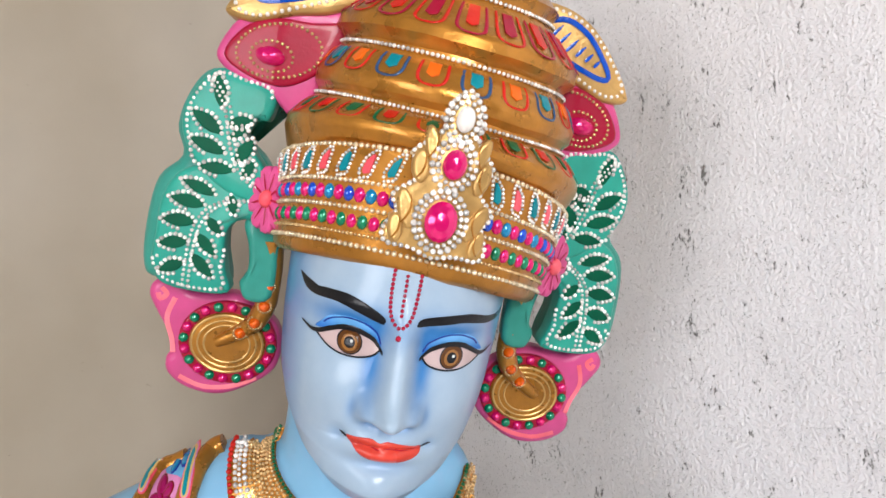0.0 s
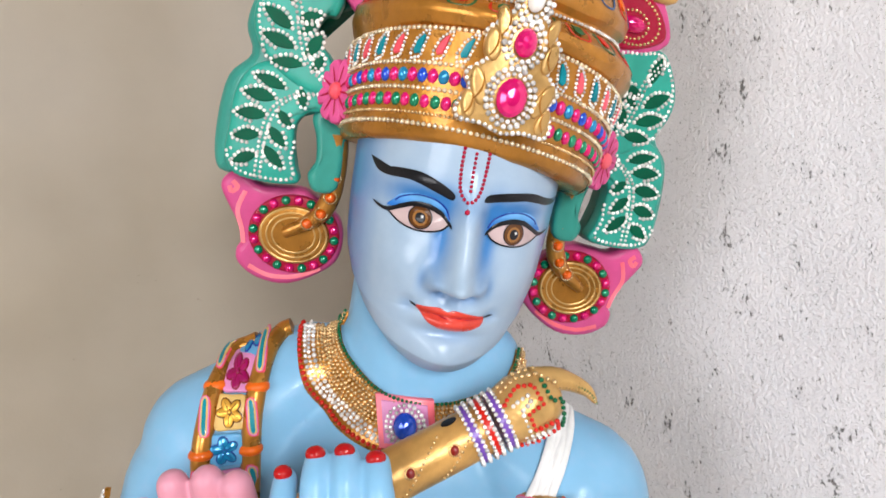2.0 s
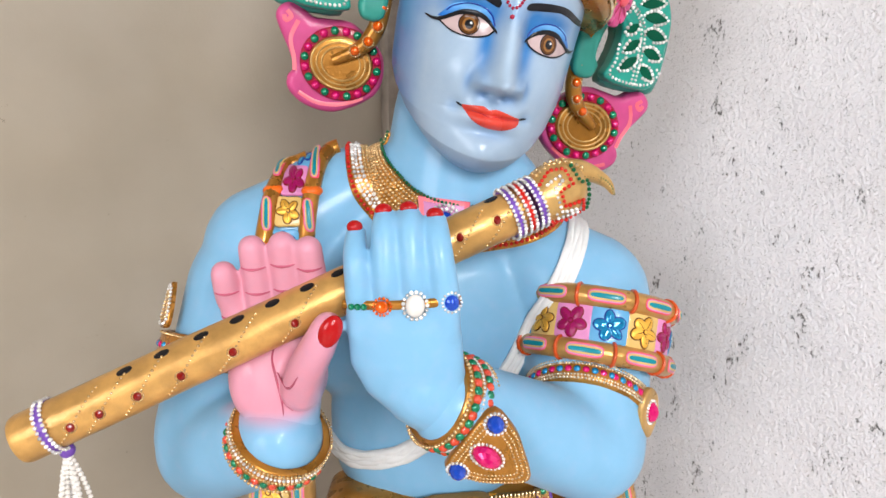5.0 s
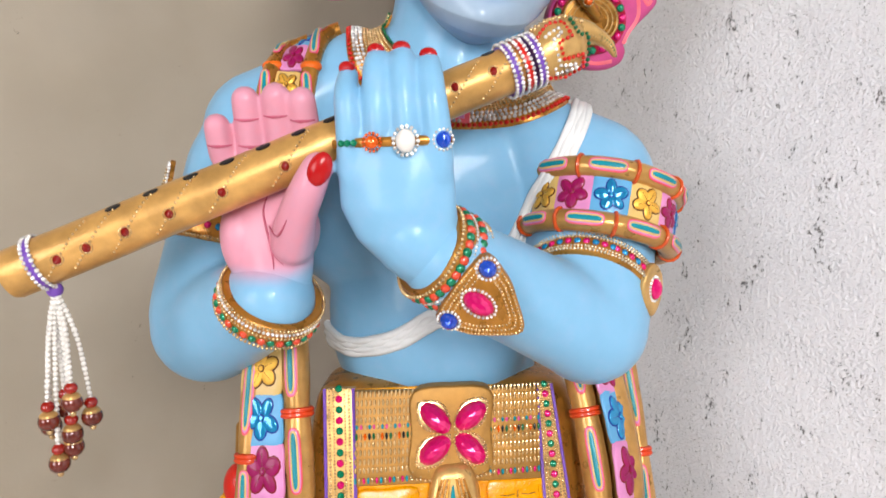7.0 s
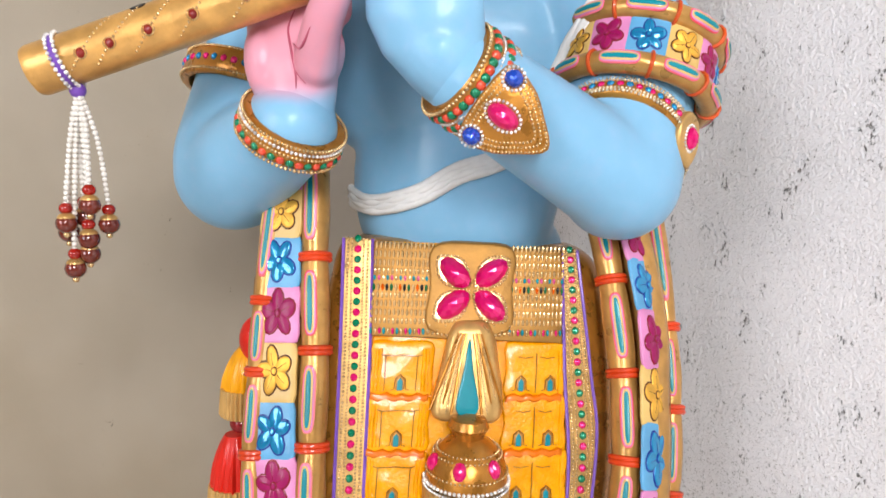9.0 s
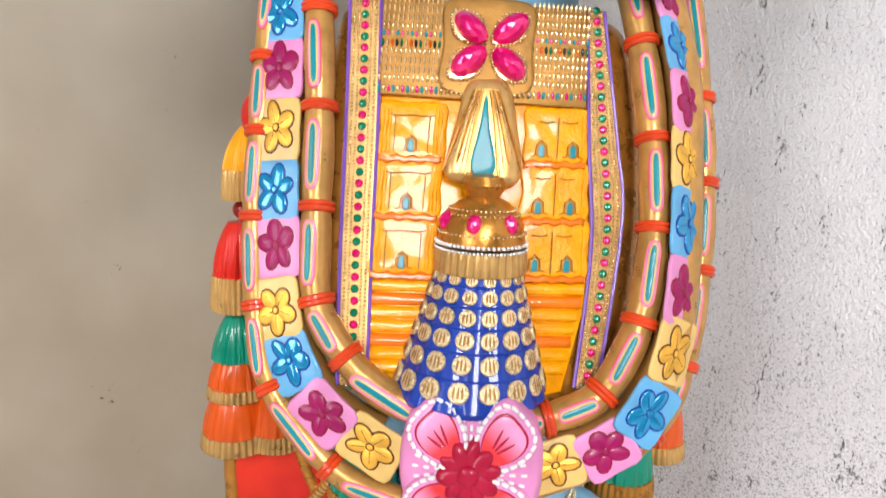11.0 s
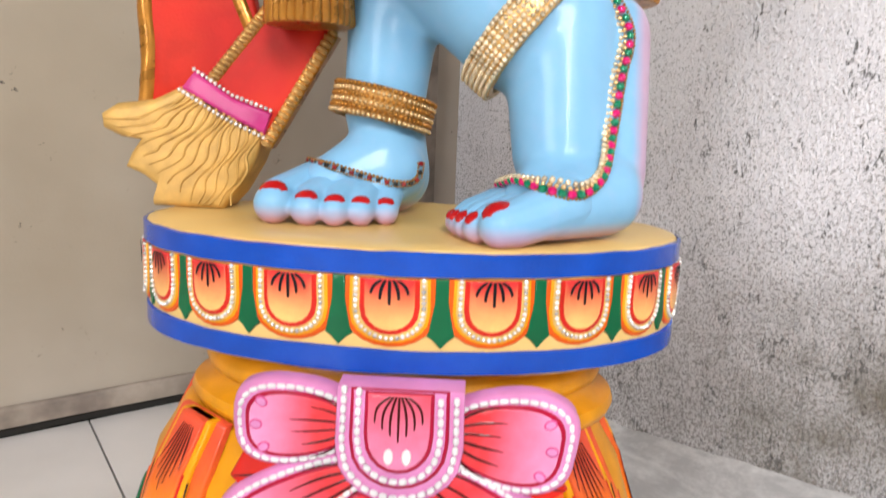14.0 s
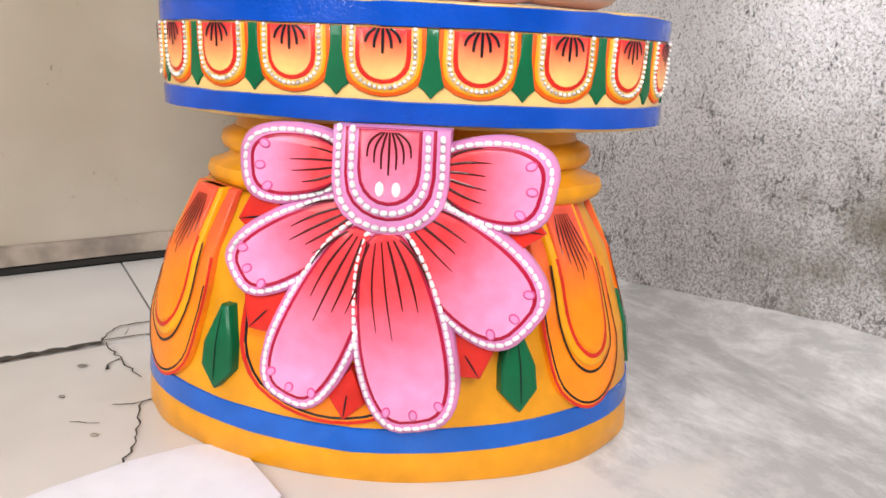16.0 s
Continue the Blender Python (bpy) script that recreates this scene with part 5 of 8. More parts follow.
def wing(side):
    """A carved leaf wing of the crown: green scroll lobes, pink eye, yellow feather."""
    dx = 0.0 if side < 0 else -0.003
    dz = 0.0 if side < 0 else -0.006

    def pl(u, v, w):
        return to_crown @ Vector((side * u + dx, 0.012 + 0.25 * max(0.0, u - 0.1) - w, v + dz))

    def made(name, outline, thick, mat, label, parent=crown, fine=4, rr=0.004, base=0.0):
        g = Geo()
        plate(g, shape(outline, fine), thick, mat, lambda u, v, w: pl(u, v, w + base), round_=rr)
        return part(name, g, parent, label)
    upper = made("wing_lobe", [(0.098, 0.132), (0.118, 0.139), (0.137, 0.141), (0.149, 0.129), (0.157, 0.110), (0.154, 0.092), (0.142, 0.076), (0.124, 0.064), (0.1, 0.06), (0.098, 0.08), (0.107, 0.092), (0.113, 0.101), (0.108, 0.112), (0.1, 0.114)], 0.02, TEAL, "teal carved leaf lobe")
    lower = made("wing_lobe", [(0.1, 0.068), (0.12, 0.076), (0.142, 0.077), (0.157, 0.068), (0.165, 0.05), (0.166, 0.028), (0.167, 0.007), (0.158, -0.006), (0.136, -0.008), (0.112, -0.004), (0.115, 0.009), (0.118, 0.024), (0.118, 0.037), (0.111, 0.046), (0.1, 0.05)], 0.018, TEAL, "teal carved leaf lobe")
    made("wing_backing", [(0.085, 0.13), (0.12, 0.14), (0.146, 0.142), (0.16, 0.125), (0.166, 0.1), (0.160, 0.08), (0.175, 0.062), (0.18, 0.03), (0.178, -0.002), (0.165, -0.01), (0.118, -0.008), (0.1205, 0.02), (0.121, 0.036), (0.112, 0.05), (0.09, 0.055), (0.1, 0.085), (0.116, 0.1), (0.109, 0.115)], 0.022, BACKING, "smooth sea green back of the wing", rr=0.008, base=-0.024)
    made("wing_stem", [(0.078, 0.06), (0.1, 0.055), (0.108, 0.044), (0.1035, 0.03), (0.1015, 0.012), (0.106, 0.003), (0.1, -0.008), (0.084, -0.004), (0.082, 0.03)], 0.012, BACKING, "sea green stem")
    pinkb = made("wing_eye", [(0.058, 0.186), (0.08, 0.186), (0.108, 0.184), (0.128, 0.174), (0.140, 0.152), (0.134, 0.142), (0.119, 0.134), (0.1, 0.128), (0.086, 0.118), (0.075, 0.13)], 0.02, PINK, "pink carved eye of the wing")
    made("eye_face", [(0.06, 0.180), (0.082, 0.178), (0.106, 0.1765), (0.124, 0.168), (0.1345, 0.150), (0.119, 0.1395), (0.097, 0.1355), (0.08, 0.143), (0.066, 0.158)], 0.004, CRIMSON, "crimson eye face", pinkb, base=0.0185, rr=0.002)
    dome_gem("gem", pinkb, pl(0.1045, 0.153, 0.0235), (0, -1, 0), 0.008, RUBY, "pink drop gem", sx=1.15, sz=0.72, n=16)
    for cx, cy, rx, ry in ((0.104, 0.153, 0.0135, 0.0095), (0.1, 0.157, 0.027, 0.0165)):
        g = Geo()
        beads(g, [pl(x, y, 0.023) for x, y in oval(cx, cy, rx, ry, 40, -12 if rx > 0.02 else 0)], 0.0012, GOLD_BEAD, closed=True, step=0.0034)
        part("beading", g, pinkb, "gold beads round the eye")
    top = made("wing_feather", [(0.05, 0.2), (0.055, 0.225), (0.08, 0.2265), (0.102, 0.217), (0.121, 0.2), (0.134, 0.184), (0.136, 0.175), (0.118, 0.172), (0.093, 0.18), (0.07, 0.186)], 0.024, GOLD_PALE, "pale gold feather tip")
    g = Geo()
    feather = [(0.062, 0.204), (0.078, 0.218), (0.099, 0.21), (0.118, 0.188), (0.1, 0.188)]
    ribbon(g, shape(feather, 5), 0.0036, BLUE, lambda u, v, w: pl(u, v, w + 0.0242), closed=True)
    for k in range(6):
        t = k / 5
        stroke(g, lambda u, v, w: pl(u, v, w + 0.0242), (0.070 + 0.035 * t, 0.203 - 0.011 * t), (0.079 + 0.03 * t, 0.214 - 0.017 * t), 0.0012, BLUE, lift=0.0008)
    part("pattern", g, top, "blue painted feather pattern")
    g = Geo()
    beads(g, [pl(x, y, 0.0236) for x, y in shape([(0.055, 0.204), (0.06, 0.221), (0.08, 0.2225), (0.101, 0.2135), (0.12, 0.1965), (0.1305, 0.1815), (0.118, 0.176), (0.094, 0.184)], 5)], 0.0016, PEARL, closed=True, step=0.0046)
    part("beading", g, top, "pearl beads")
    # veins and leaves
    for lobe, vein, leaves in ((upper, [(0.104, 0.07), (0.116, 0.082), (0.123, 0.1), (0.128, 0.118), (0.140, 0.134)],
                                [((0.118, 0.083), (-0.6, 1), 0.017, 0.009), ((0.124, 0.098), (-1, 0.75), 0.013, 0.006), ((0.126, 0.107), (-1, 0.3), 0.015, 0.0075), ((0.131, 0.116), (0.25, 1), 0.019, 0.0085), ((0.129, 0.1), (1, 0.55), 0.021, 0.0095), ((0.125, 0.088), (1, 0.25), 0.022, 0.009), ((0.118, 0.078), (1, -0.05), 0.02, 0.008), ((0.112, 0.074), (-0.55, 1), 0.012, 0.007)]),
                               (lower, [(0.104, 0.06), (0.122, 0.056), (0.135, 0.044), (0.14, 0.026), (0.141, -0.004)],
                                [((0.128, 0.06), (1, 0.25), 0.021, 0.008), ((0.134, 0.052), (1, 0.05), 0.021, 0.009), ((0.139, 0.04), (1, -0.1), 0.02, 0.009), ((0.142, 0.026), (1, -0.25), 0.018, 0.0085), ((0.143, 0.012), (0.9, -0.5), 0.017, 0.008), ((0.132, 0.044), (-0.9, -0.75), 0.013, 0.007), ((0.137, 0.032), (-0.9, -0.8), 0.016, 0.008), ((0.139, 0.018), (-0.9, -0.75), 0.018, 0.0085), ((0.118, 0.062), (-0.2, -0.7), 0.012, 0.007)])):
        hh = 0.0205 if lobe is upper else 0.0185
        g = Geo()
        for off in (-0.0019, 0.0019):
            beads(g, [pl(p.x + off, p.y, hh) for p in smooth_path([(a, b, 0) for a, b in vein], 6)], 0.0014, CRYSTAL, step=0.0032)
        part("beading", g, lobe, "crystal beads along the vein")
        for p, d, ln, wd in leaves:
            g = Geo()
            out = leaf_outline(p, d, ln * 1.14, wd * 0.98)
            plate(g, shape(out, 2), 0.0014, WING_LEAF, lambda u, v, w: pl(u, v, w + hh - 0.0008), round_=0.0006, back=False)
            leaf = part("leaf", g, lobe, "dark green leaf")
            g = Geo()
            edge = [pl(x, y, hh) for x, y in shape(leaf_outline(p, d, ln * 1.2, wd * 1.30), 3)]
            beads(g, edge[: len(edge) * 4 // 5], 0.0017, CRYSTAL, step=0.0032)
            part("beading", g, leaf, "crystal beads along the leaf")
        g = Geo()
        rim = shape([(0.1, 0.128), (0.12, 0.136), (0.134, 0.138), (0.146, 0.127), (0.153, 0.11), (0.15, 0.094), (0.14, 0.08)], 4)[:24] if lobe is upper else shape([(0.162, 0.012), (0.162, 0.004), (0.155, -0.0025), (0.136, -0.0045), (0.116, -0.001), (0.119, 0.012), (0.121, 0.026)], 4)[:24]
        beads(g, [pl(x, y, hh - 0.001) for x, y in rim], 0.0016, CRYSTAL, step=0.0036)
        part("beading", g, lobe, "crystal beads along the lobe's edge")


wing(-1)
wing(1)


def earring(side):
    dz = 0.0 if side < 0 else -0.008
    dx = 0.0 if side < 0 else 0.001
    ear = thing("earring", "pink scroll earring with a gold disc and small gems", "earring", "earrings of the statue")
    ear.matrix_world = HEAD

    def pl(u, v, w):
        return Vector((side * u + dx, 0.044 - w, v + dz))
    g = Geo()
    plate(g, shape([(0.168, -0.012), (0.160, -0.006), (0.150, -0.008), (0.140, -0.014), (0.126, -0.013), (0.108, -0.012), (0.09, -0.022), (0.077, -0.034), (0.074, -0.056), (0.083, -0.072), (0.11, -0.088), (0.135, -0.087), (0.151, -0.077), (0.1535, -0.066), (0.150, -0.058), (0.156, -0.044), (0.165, -0.030), (0.170, -0.020)], 4), 0.016, PINK, pl, round_=0.006)
    scroll = part("scroll", g, ear, "pink carved scroll")
    g = Geo()
    for pts in ([(0.161, -0.014), (0.157, -0.018), (0.161, -0.022), (0.163, -0.018)], [(0.151, -0.02), (0.155, -0.035), (0.150, -0.05), (0.148, -0.06)], [(0.142, -0.077), (0.125, -0.0825), (0.105, -0.08), (0.088, -0.071)]):
        ribbon(g, [(p.x, p.y) for p in smooth_path([(a, b, 0) for a, b in pts], 5)], 0.0035, ROSE, pl, lift=0.0165)
    part("line", g, scroll, "rose painted scroll line")
    g = Geo()
    plate(g, oval(0.111, -0.047, 0.0345, 0.0305, 40), 0.019, CRIMSON, pl, round_=0.002)
    part("gem_ring", g, ear, "crimson ring under the gems")
    g = Geo()
    plate(g, oval(0.111, -0.047, 0.0268, 0.0225, 40), 0.022, GOLD, pl, round_=0.003)
    for rr in (0.92, 0.76, 0.6):
        ribbon(g, oval(0.111, -0.047, 0.0268 * rr, 0.0225 * rr, 36), 0.0018, GOLD_PALE, pl, lift=0.0223, closed=True)
    part("disc", g, ear, "gold dished disc")
    for k in range(20):
        a = 2 * math.pi * k / 20
        at = pl(0.111 + 0.0305 * math.cos(a), -0.047 + 0.0265 * math.sin(a), 0.0195)
        dome_gem("gem", ear, at, (0, -1, 0), 0.0036, (EMERALD, RUBY)[k % 2], cut=False, n=10)
    g = Geo()
    cord = smooth_path([(0.0885, 0.036, 0), (0.0865, 0.018, 0), (0.0865, 0.0, 0), (0.0880, -0.014, 0), (0.0940, -0.027, 0), (0.1040, -0.036, 0), (0.1180, -0.0455, 0)], 5)
    n = len(cord)

    def stem_at(k):
        f = k / (n - 1)
        return 0.030 + 0.008 * (1 - f) - 0.006 * f, 0.0074 - 0.0034 * max(0.0, f - 0.6) / 0.4

    tube(g, [pl(p.x, p.y, stem_at(k)[0]) for k, p in enumerate(cord)], [stem_at(k)[1] for k in range(n)], GOLD, n=14)
    stem = part("stem", g, ear, "gold stem")
    for k in (9, 14, 19, 24):
        p = cord[k]
        at = pl(p.x, p.y, sum(stem_at(k)) + 0.0002)
        dome_gem("gem", stem, at, (0, -1, 0), 0.0037, AMBER, "orange gem", n=12)
        g = Geo()
        beads(g, [at + Vector((0.0046 * math.cos(a * math.pi / 9), 0.0008, 0.0046 * math.sin(a * math.pi / 9))) for a in range(18)], 0.0009, GOLD_BEAD, closed=True, step=0.0018)
        part("beading", g, stem, "gold beads round the gem")
    g = Geo()
    plate(g, shape([(0.078, 0.052), (0.088, 0.058), (0.1, 0.052), (0.0985, 0.04), (0.09, 0.028), (0.082, 0.036)], 4), 0.03, GOLD_PALE, pl, round_=0.004)
    plate(g, shape([(0.086, 0.05), (0.092, 0.052), (0.094, 0.044), (0.089, 0.034), (0.085, 0.042)], 4), 0.0312, ROSE, pl, round_=0.001, back=False)
    part("flame", g, ear, "pale gold flame with a rose heart")


earring(-1)
earring(1)
# ---- the statue: one mesh ----
# the bust and what it wears lean as one on the hips
LEAN = Vector((0.061, 0, 1.05))
BODY = Matrix.LocRotScale(Vector((0.0416, -0.0301, -0.1284)), Euler((radians(1.69), radians(-3.3), radians(-1.66))), Vector((1.0803, 1.0803, 1.0803))) @ Matrix.Translation(LEAN) @ Matrix.Rotation(radians(2.65), 4, "Y") @ Matrix.Translation(-LEAN)
TO_BODY = BODY.inverted()


def leaned(g):
    g.v = [tuple(BODY @ Vector(p)) for p in g.v]
    return g


SKIN_MIX = faded("blue_skin_enamel", (0.225, 0.478, 0.70), (0.70, 0.27, 0.34), rough=0.34, coat=0.15, vary=0.03, bump=0.1, deep=1.0)


def melted(build, voxel, rounds=8):
    """The union of overlapping rounded forms, melted into one skin: vertices and faces."""
    g = Geo()
    build(g)
    me = g.mesh("lump")
    ob = new("lump", me)
    mod = ob.modifiers.new("melt", "REMESH")
    mod.mode, mod.voxel_size = "VOXEL", voxel
    sm = ob.modifiers.new("smooth", "SMOOTH")
    sm.iterations, sm.factor = rounds, 0.5
    bpy.context.view_layer.update()
    out = ob.evaluated_get(bpy.context.evaluated_depsgraph_get()).to_mesh()
    verts = [v.co.copy() for v in out.vertices]
    faces = [tuple(p.vertices) for p in out.polygons]
    bpy.data.objects.remove(ob)
    return verts, faces


S = SKIN


def torso(g):
    ellipsoid(g, (0.008, 0.148, 1.085), (0.136, 0.074, 0.10), S)
    ellipsoid(g, (0.016, 0.142, 0.98), (0.09, 0.062, 0.11), S)
    capsule(g, (-0.045, 0.145, 1.182), 0.04, (-0.118, 0.13, 1.138), 0.053, S)
    capsule(g, (0.07, 0.148, 1.142), 0.042, (0.146, 0.126, 1.093), 0.057, S)
    capsule(g, (0.03, 0.15, 1.14), 0.062, (0.045, 0.148, 1.25), 0.054, S)
    ellipsoid(g, (0.032, 0.155, 1.185), (0.084, 0.058, 0.050), S)
    ellipsoid(g, (0.03, 0.16, 0.85), (0.095, 0.06, 0.15), S)


def arms(g):
    capsule(g, (-0.132, 0.128, 1.105), 0.054, (-0.155, 0.085, 0.995), 0.05, S)
    capsule(g, (-0.156, 0.08, 0.985), 0.047, (-0.0868, 0.0165, 1.020), 0.0325, S)
    capsule(g, (0.15, 0.12, 1.075), 0.055, (0.142, 0.065, 0.99), 0.045, S)
    capsule(g, (0.142, 0.06, 0.988), 0.041, (0.040, -0.002, 1.050), 0.0318, S)


def loft(g, rows, mat, n=28):
    """A rounded form through level oval sections: x, y, z, half width, half depth."""
    verts = []
    for x, y, z, rx, ry in rows:
        for k in range(n):
            a = 2 * math.pi * k / n
            verts.append((x + rx * math.cos(a), y + ry * math.sin(a), z))
    g.add(verts, ring_faces(len(rows), n), mat)


def chain_of(g, pts, radii, per=4, n=14):
    """A limb of overlapping capsules along a smooth line."""
    path = smooth_path(pts, per)
    m = len(path) - 1
    for k in range(m):
        f0, f1 = k / m * (len(radii) - 1), (k + 1) / m * (len(radii) - 1)
        ra = radii[int(f0)] + (radii[min(int(f0) + 1, len(radii) - 1)] - radii[int(f0)]) * (f0 - int(f0))
        rb = radii[int(min(f1, len(radii) - 1.001))] + (radii[min(int(f1) + 1, len(radii) - 1)] - radii[int(min(f1, len(radii) - 1.001))]) * (f1 - int(min(f1, len(radii) - 1.001)))
        capsule(g, path[k], ra, path[k + 1], rb, S, n=n)


# finger over the flute: root x, tip x, tip height, thickness
OVER_FINGERS = ((-0.0200, -0.0222, 1.1725, 0.0078), (-0.0020, -0.0037, 1.1830, 0.0085), (0.0160, 0.0122, 1.1842, 0.0087), (0.0345, 0.0288, 1.1800, 0.0086))
# finger of the open hand: root x, tip x, tip height, thickness
OPEN_FINGERS = ((-0.1110, -0.1165, 1.1395, 0.0092), (-0.0930, -0.0962, 1.1565, 0.0098), (-0.0740, -0.0755, 1.1585, 0.0100), (-0.0560, -0.0580, 1.1555, 0.0098))


def closed_hand(g):
    """The back of the hand that lies over the flute, with its four fingers."""
    loft(g, [(0.0070, -0.0175, 1.137, 0.0345, 0.0085), (0.0075, -0.0180, 1.128, 0.0362, 0.0115), (0.0080, -0.0180, 1.108, 0.0366, 0.0140), (0.0092, -0.0165, 1.0865, 0.0368, 0.0170), (0.0150, -0.0130, 1.066, 0.0330, 0.0185), (0.0240, -0.0085, 1.050, 0.0265, 0.0190), (0.0340, -0.0030, 1.040, 0.0180, 0.0170)], S)
    capsule(g, (0.018, -0.008, 1.066), 0.0265, (0.062, 0.012, 1.036), 0.0318, S)
    for x0, x1, z, r in OVER_FINGERS:
        chain_of(g, [(x0, -0.0200, 1.108), (x0, -0.0215, 1.130), (x0 + (x1 - x0) * 0.4, -0.0215, 1.150), (x0 + (x1 - x0) * 0.8, -0.0165, z - 0.013), (x1, -0.0070, z - 0.0035)], [r * 1.08, r * 1.10, r * 1.05, r * 1.0, r * 0.86])


def open_hand(g):
    """The open palm behind the flute, its fingers upright and the thumb laid over."""
    loft(g, [(-0.0840, 0.0190, 1.112, 0.0345, 0.0100), (-0.0845, 0.0190, 1.100, 0.0350, 0.0135), (-0.0850, 0.0175, 1.080, 0.0325, 0.0165), (-0.0850, 0.0160, 1.062, 0.0310, 0.0185), (-0.0835, 0.0155, 1.047, 0.0290, 0.0200), (-0.0840, 0.0165, 1.034, 0.0275, 0.0220), (-0.0880, 0.0190, 1.018, 0.0290, 0.0250), (-0.0930, 0.0220, 1.005, 0.0280, 0.0240)], S)
    ellipsoid(g, (-0.0650, 0.0080, 1.066), (0.0170, 0.0160, 0.0250), S, Euler((0.15, 0.35, 0)).to_matrix())
    ellipsoid(g, (-0.1040, 0.0100, 1.062), (0.0125, 0.0135, 0.0260), S, Euler((0, -0.1, 0)).to_matrix())
    for x0, x1, z, r in OPEN_FINGERS:
        chain_of(g, [(x0, 0.0190, 1.098), (x0 + (x1 - x0) * 0.4, 0.0205, 1.118), (x0 + (x1 - x0) * 0.8, 0.0190, z - 0.018), (x1, 0.0140, z)], [r * 1.08, r * 1.06, r * 1.04, r * 0.97])
    chain_of(g, [(-0.0640, 0.0010, 1.062), (-0.0570, -0.0130, 1.081), (-0.0475, -0.0220, 1.098), (-0.0400, -0.0235, 1.1125)], [0.0150, 0.0128, 0.0116, 0.0098])


def legs(g):
    # standing leg
    capsule(g, (0.0, 0.07, 0.58), 0.055, (-0.012, 0.03, 0.45), 0.033, S)
    capsule(g, (-0.012, 0.03, 0.45), 0.033, (-0.016, 0.025, 0.40), 0.030, S)
    capsule(g, (-0.014, 0.03, 0.385), 0.029, (-0.010, 0.035, 0.352), 0.03, S)
    capsule(g, (-0.016, 0.015, 0.364), 0.029, (-0.050, -0.006, 0.347), 0.02, S)
    capsule(g, (-0.008, 0.012, 0.356), 0.027, (-0.016, -0.004, 0.345), 0.0185, S)
    # crossed leg
    capsule(g, (-0.015, 0.03, 0.56), 0.06, (0.082, 0.0, 0.458), 0.045, S)
    capsule(g, (0.108, 0.0, 0.462), 0.04, (0.112, -0.022, 0.375), 0.034, S)
    capsule(g, (0.142, 0.01, 0.456), 0.03, (0.143, -0.025, 0.36), 0.026, S)
    capsule(g, (0.137, -0.045, 0.350), 0.027, (0.1, -0.076, 0.343), 0.0195, S)
    capsule(g, (0.118, -0.03, 0.358), 0.032, (0.09, -0.058, 0.344), 0.0195, S)


LEFT_TOES = ((-0.0800, -0.0415, 0.0138), (-0.0568, -0.0450, 0.0113), (-0.0380, -0.0440, 0.0104), (-0.0215, -0.0385, 0.0099), (-0.0060, -0.0290, 0.0092))
RIGHT_TOES = ((0.0705, -0.0970, 0.0132), (0.0575, -0.0845, 0.0094), (0.0510, -0.0725, 0.0088), (0.0463, -0.0605, 0.0082), (0.0435, -0.0490, 0.0076))


def toes(g):
    for x, y, r in LEFT_TOES:
        bx = -0.030 + (x + 0.042) * 0.6
        capsule(g, (bx, y + 0.055, 0.351), r * 1.2, (x, y + 0.014, 0.338), r * 1.06, S, n=14)
        capsule(g, (x, y + 0.012, 0.337), r, (x, y, 0.3222 + r * 0.95), r, S, n=14)
    for x, y, r in RIGHT_TOES:
        capsule(g, (x + 0.04, y + 0.024, 0.347), r * 1.35, (x + 0.008, y + 0.005, 0.336), r * 1.12, S, n=14)
        capsule(g, (x + 0.008, y + 0.005, 0.336), r * 1.1, (x, y, 0.3222 + r * 0.95), r, S, n=14)


def hand_feet_tint(p):
    """Where the enamel passes from blue into pink: the open palm, the soles and the toes."""
    t = 0.0
    if p.z > 0.7:
        p = TO_BODY @ p
        if p.x < -0.02 and p.y < 0.05 and p.z > 1.01:
            heel = min(1.0, max(0.0, (p.z - 1.032) / 0.018))
            side = min(1.0, max(0.0, (-0.048 - p.x + 0.5 * (p.z - 1.06)) / 0.016 + 0.4))
            back = min(1.0, max(0.0, (0.034 - p.y) / 0.010))
            t = heel * heel * (3 - 2 * heel) * side * back
        return 0.92 * t * min(1.0, max(0.0, (-0.0295 - p.x) / 0.0015))
    if p.z < 0.36:
        t = max(t, 0.8 * min(1.0, max(0.0, (0.336 - p.z) / 0.012)))
    if p.z < 0.5 and p.x > 0.14:
        t = max(t, 0.6 * min(1.0, max(0.0, (p.x - 0.155) / 0.008)))
    return t


torso_v, torso_f = melted(torso, 0.004)
from mathutils.bvhtree import BVHTree
TORSO = BVHTree.FromPolygons(torso_v, torso_f)
ARM_SKIN = BVHTree.FromPolygons(*melted(arms, 0.004))


def on_torso(x, z, w=0.0):
    """The point of the chest seen from the front at x, z, raised by w."""
    hit, nrm, _, _ = TORSO.ray_cast(Vector((x, -1, z)), Vector((0, 1, 0)))
    if hit is None:
        hit, nrm, _, _ = TORSO.find_nearest(Vector((x, 0.13, z)))
    if nrm.y > 0:
        nrm = -nrm
    return hit + nrm * w


def skin(k):
    torso(k)
    arms(k)
    leaned(k)
    legs(k)


def hand_forms(k):
    closed_hand(k)
    open_hand(k)


g = Geo()
verts, faces = melted(skin, 0.0036, 14)
g.add(verts, faces, SKIN_MIX, [hand_feet_tint(p) for p in verts])
verts, faces = melted(toes, 0.0016, 3)
g.add(verts, faces, SKIN_MIX, [hand_feet_tint(p) for p in verts])
hand_v, hand_f = melted(hand_forms, 0.0016, 12)
HANDS = BVHTree.FromPolygons(hand_v, hand_f)
verts = [BODY @ p for p in hand_v]
g.add(verts, hand_f, SKIN_MIX, [hand_feet_tint(p) for p in verts])


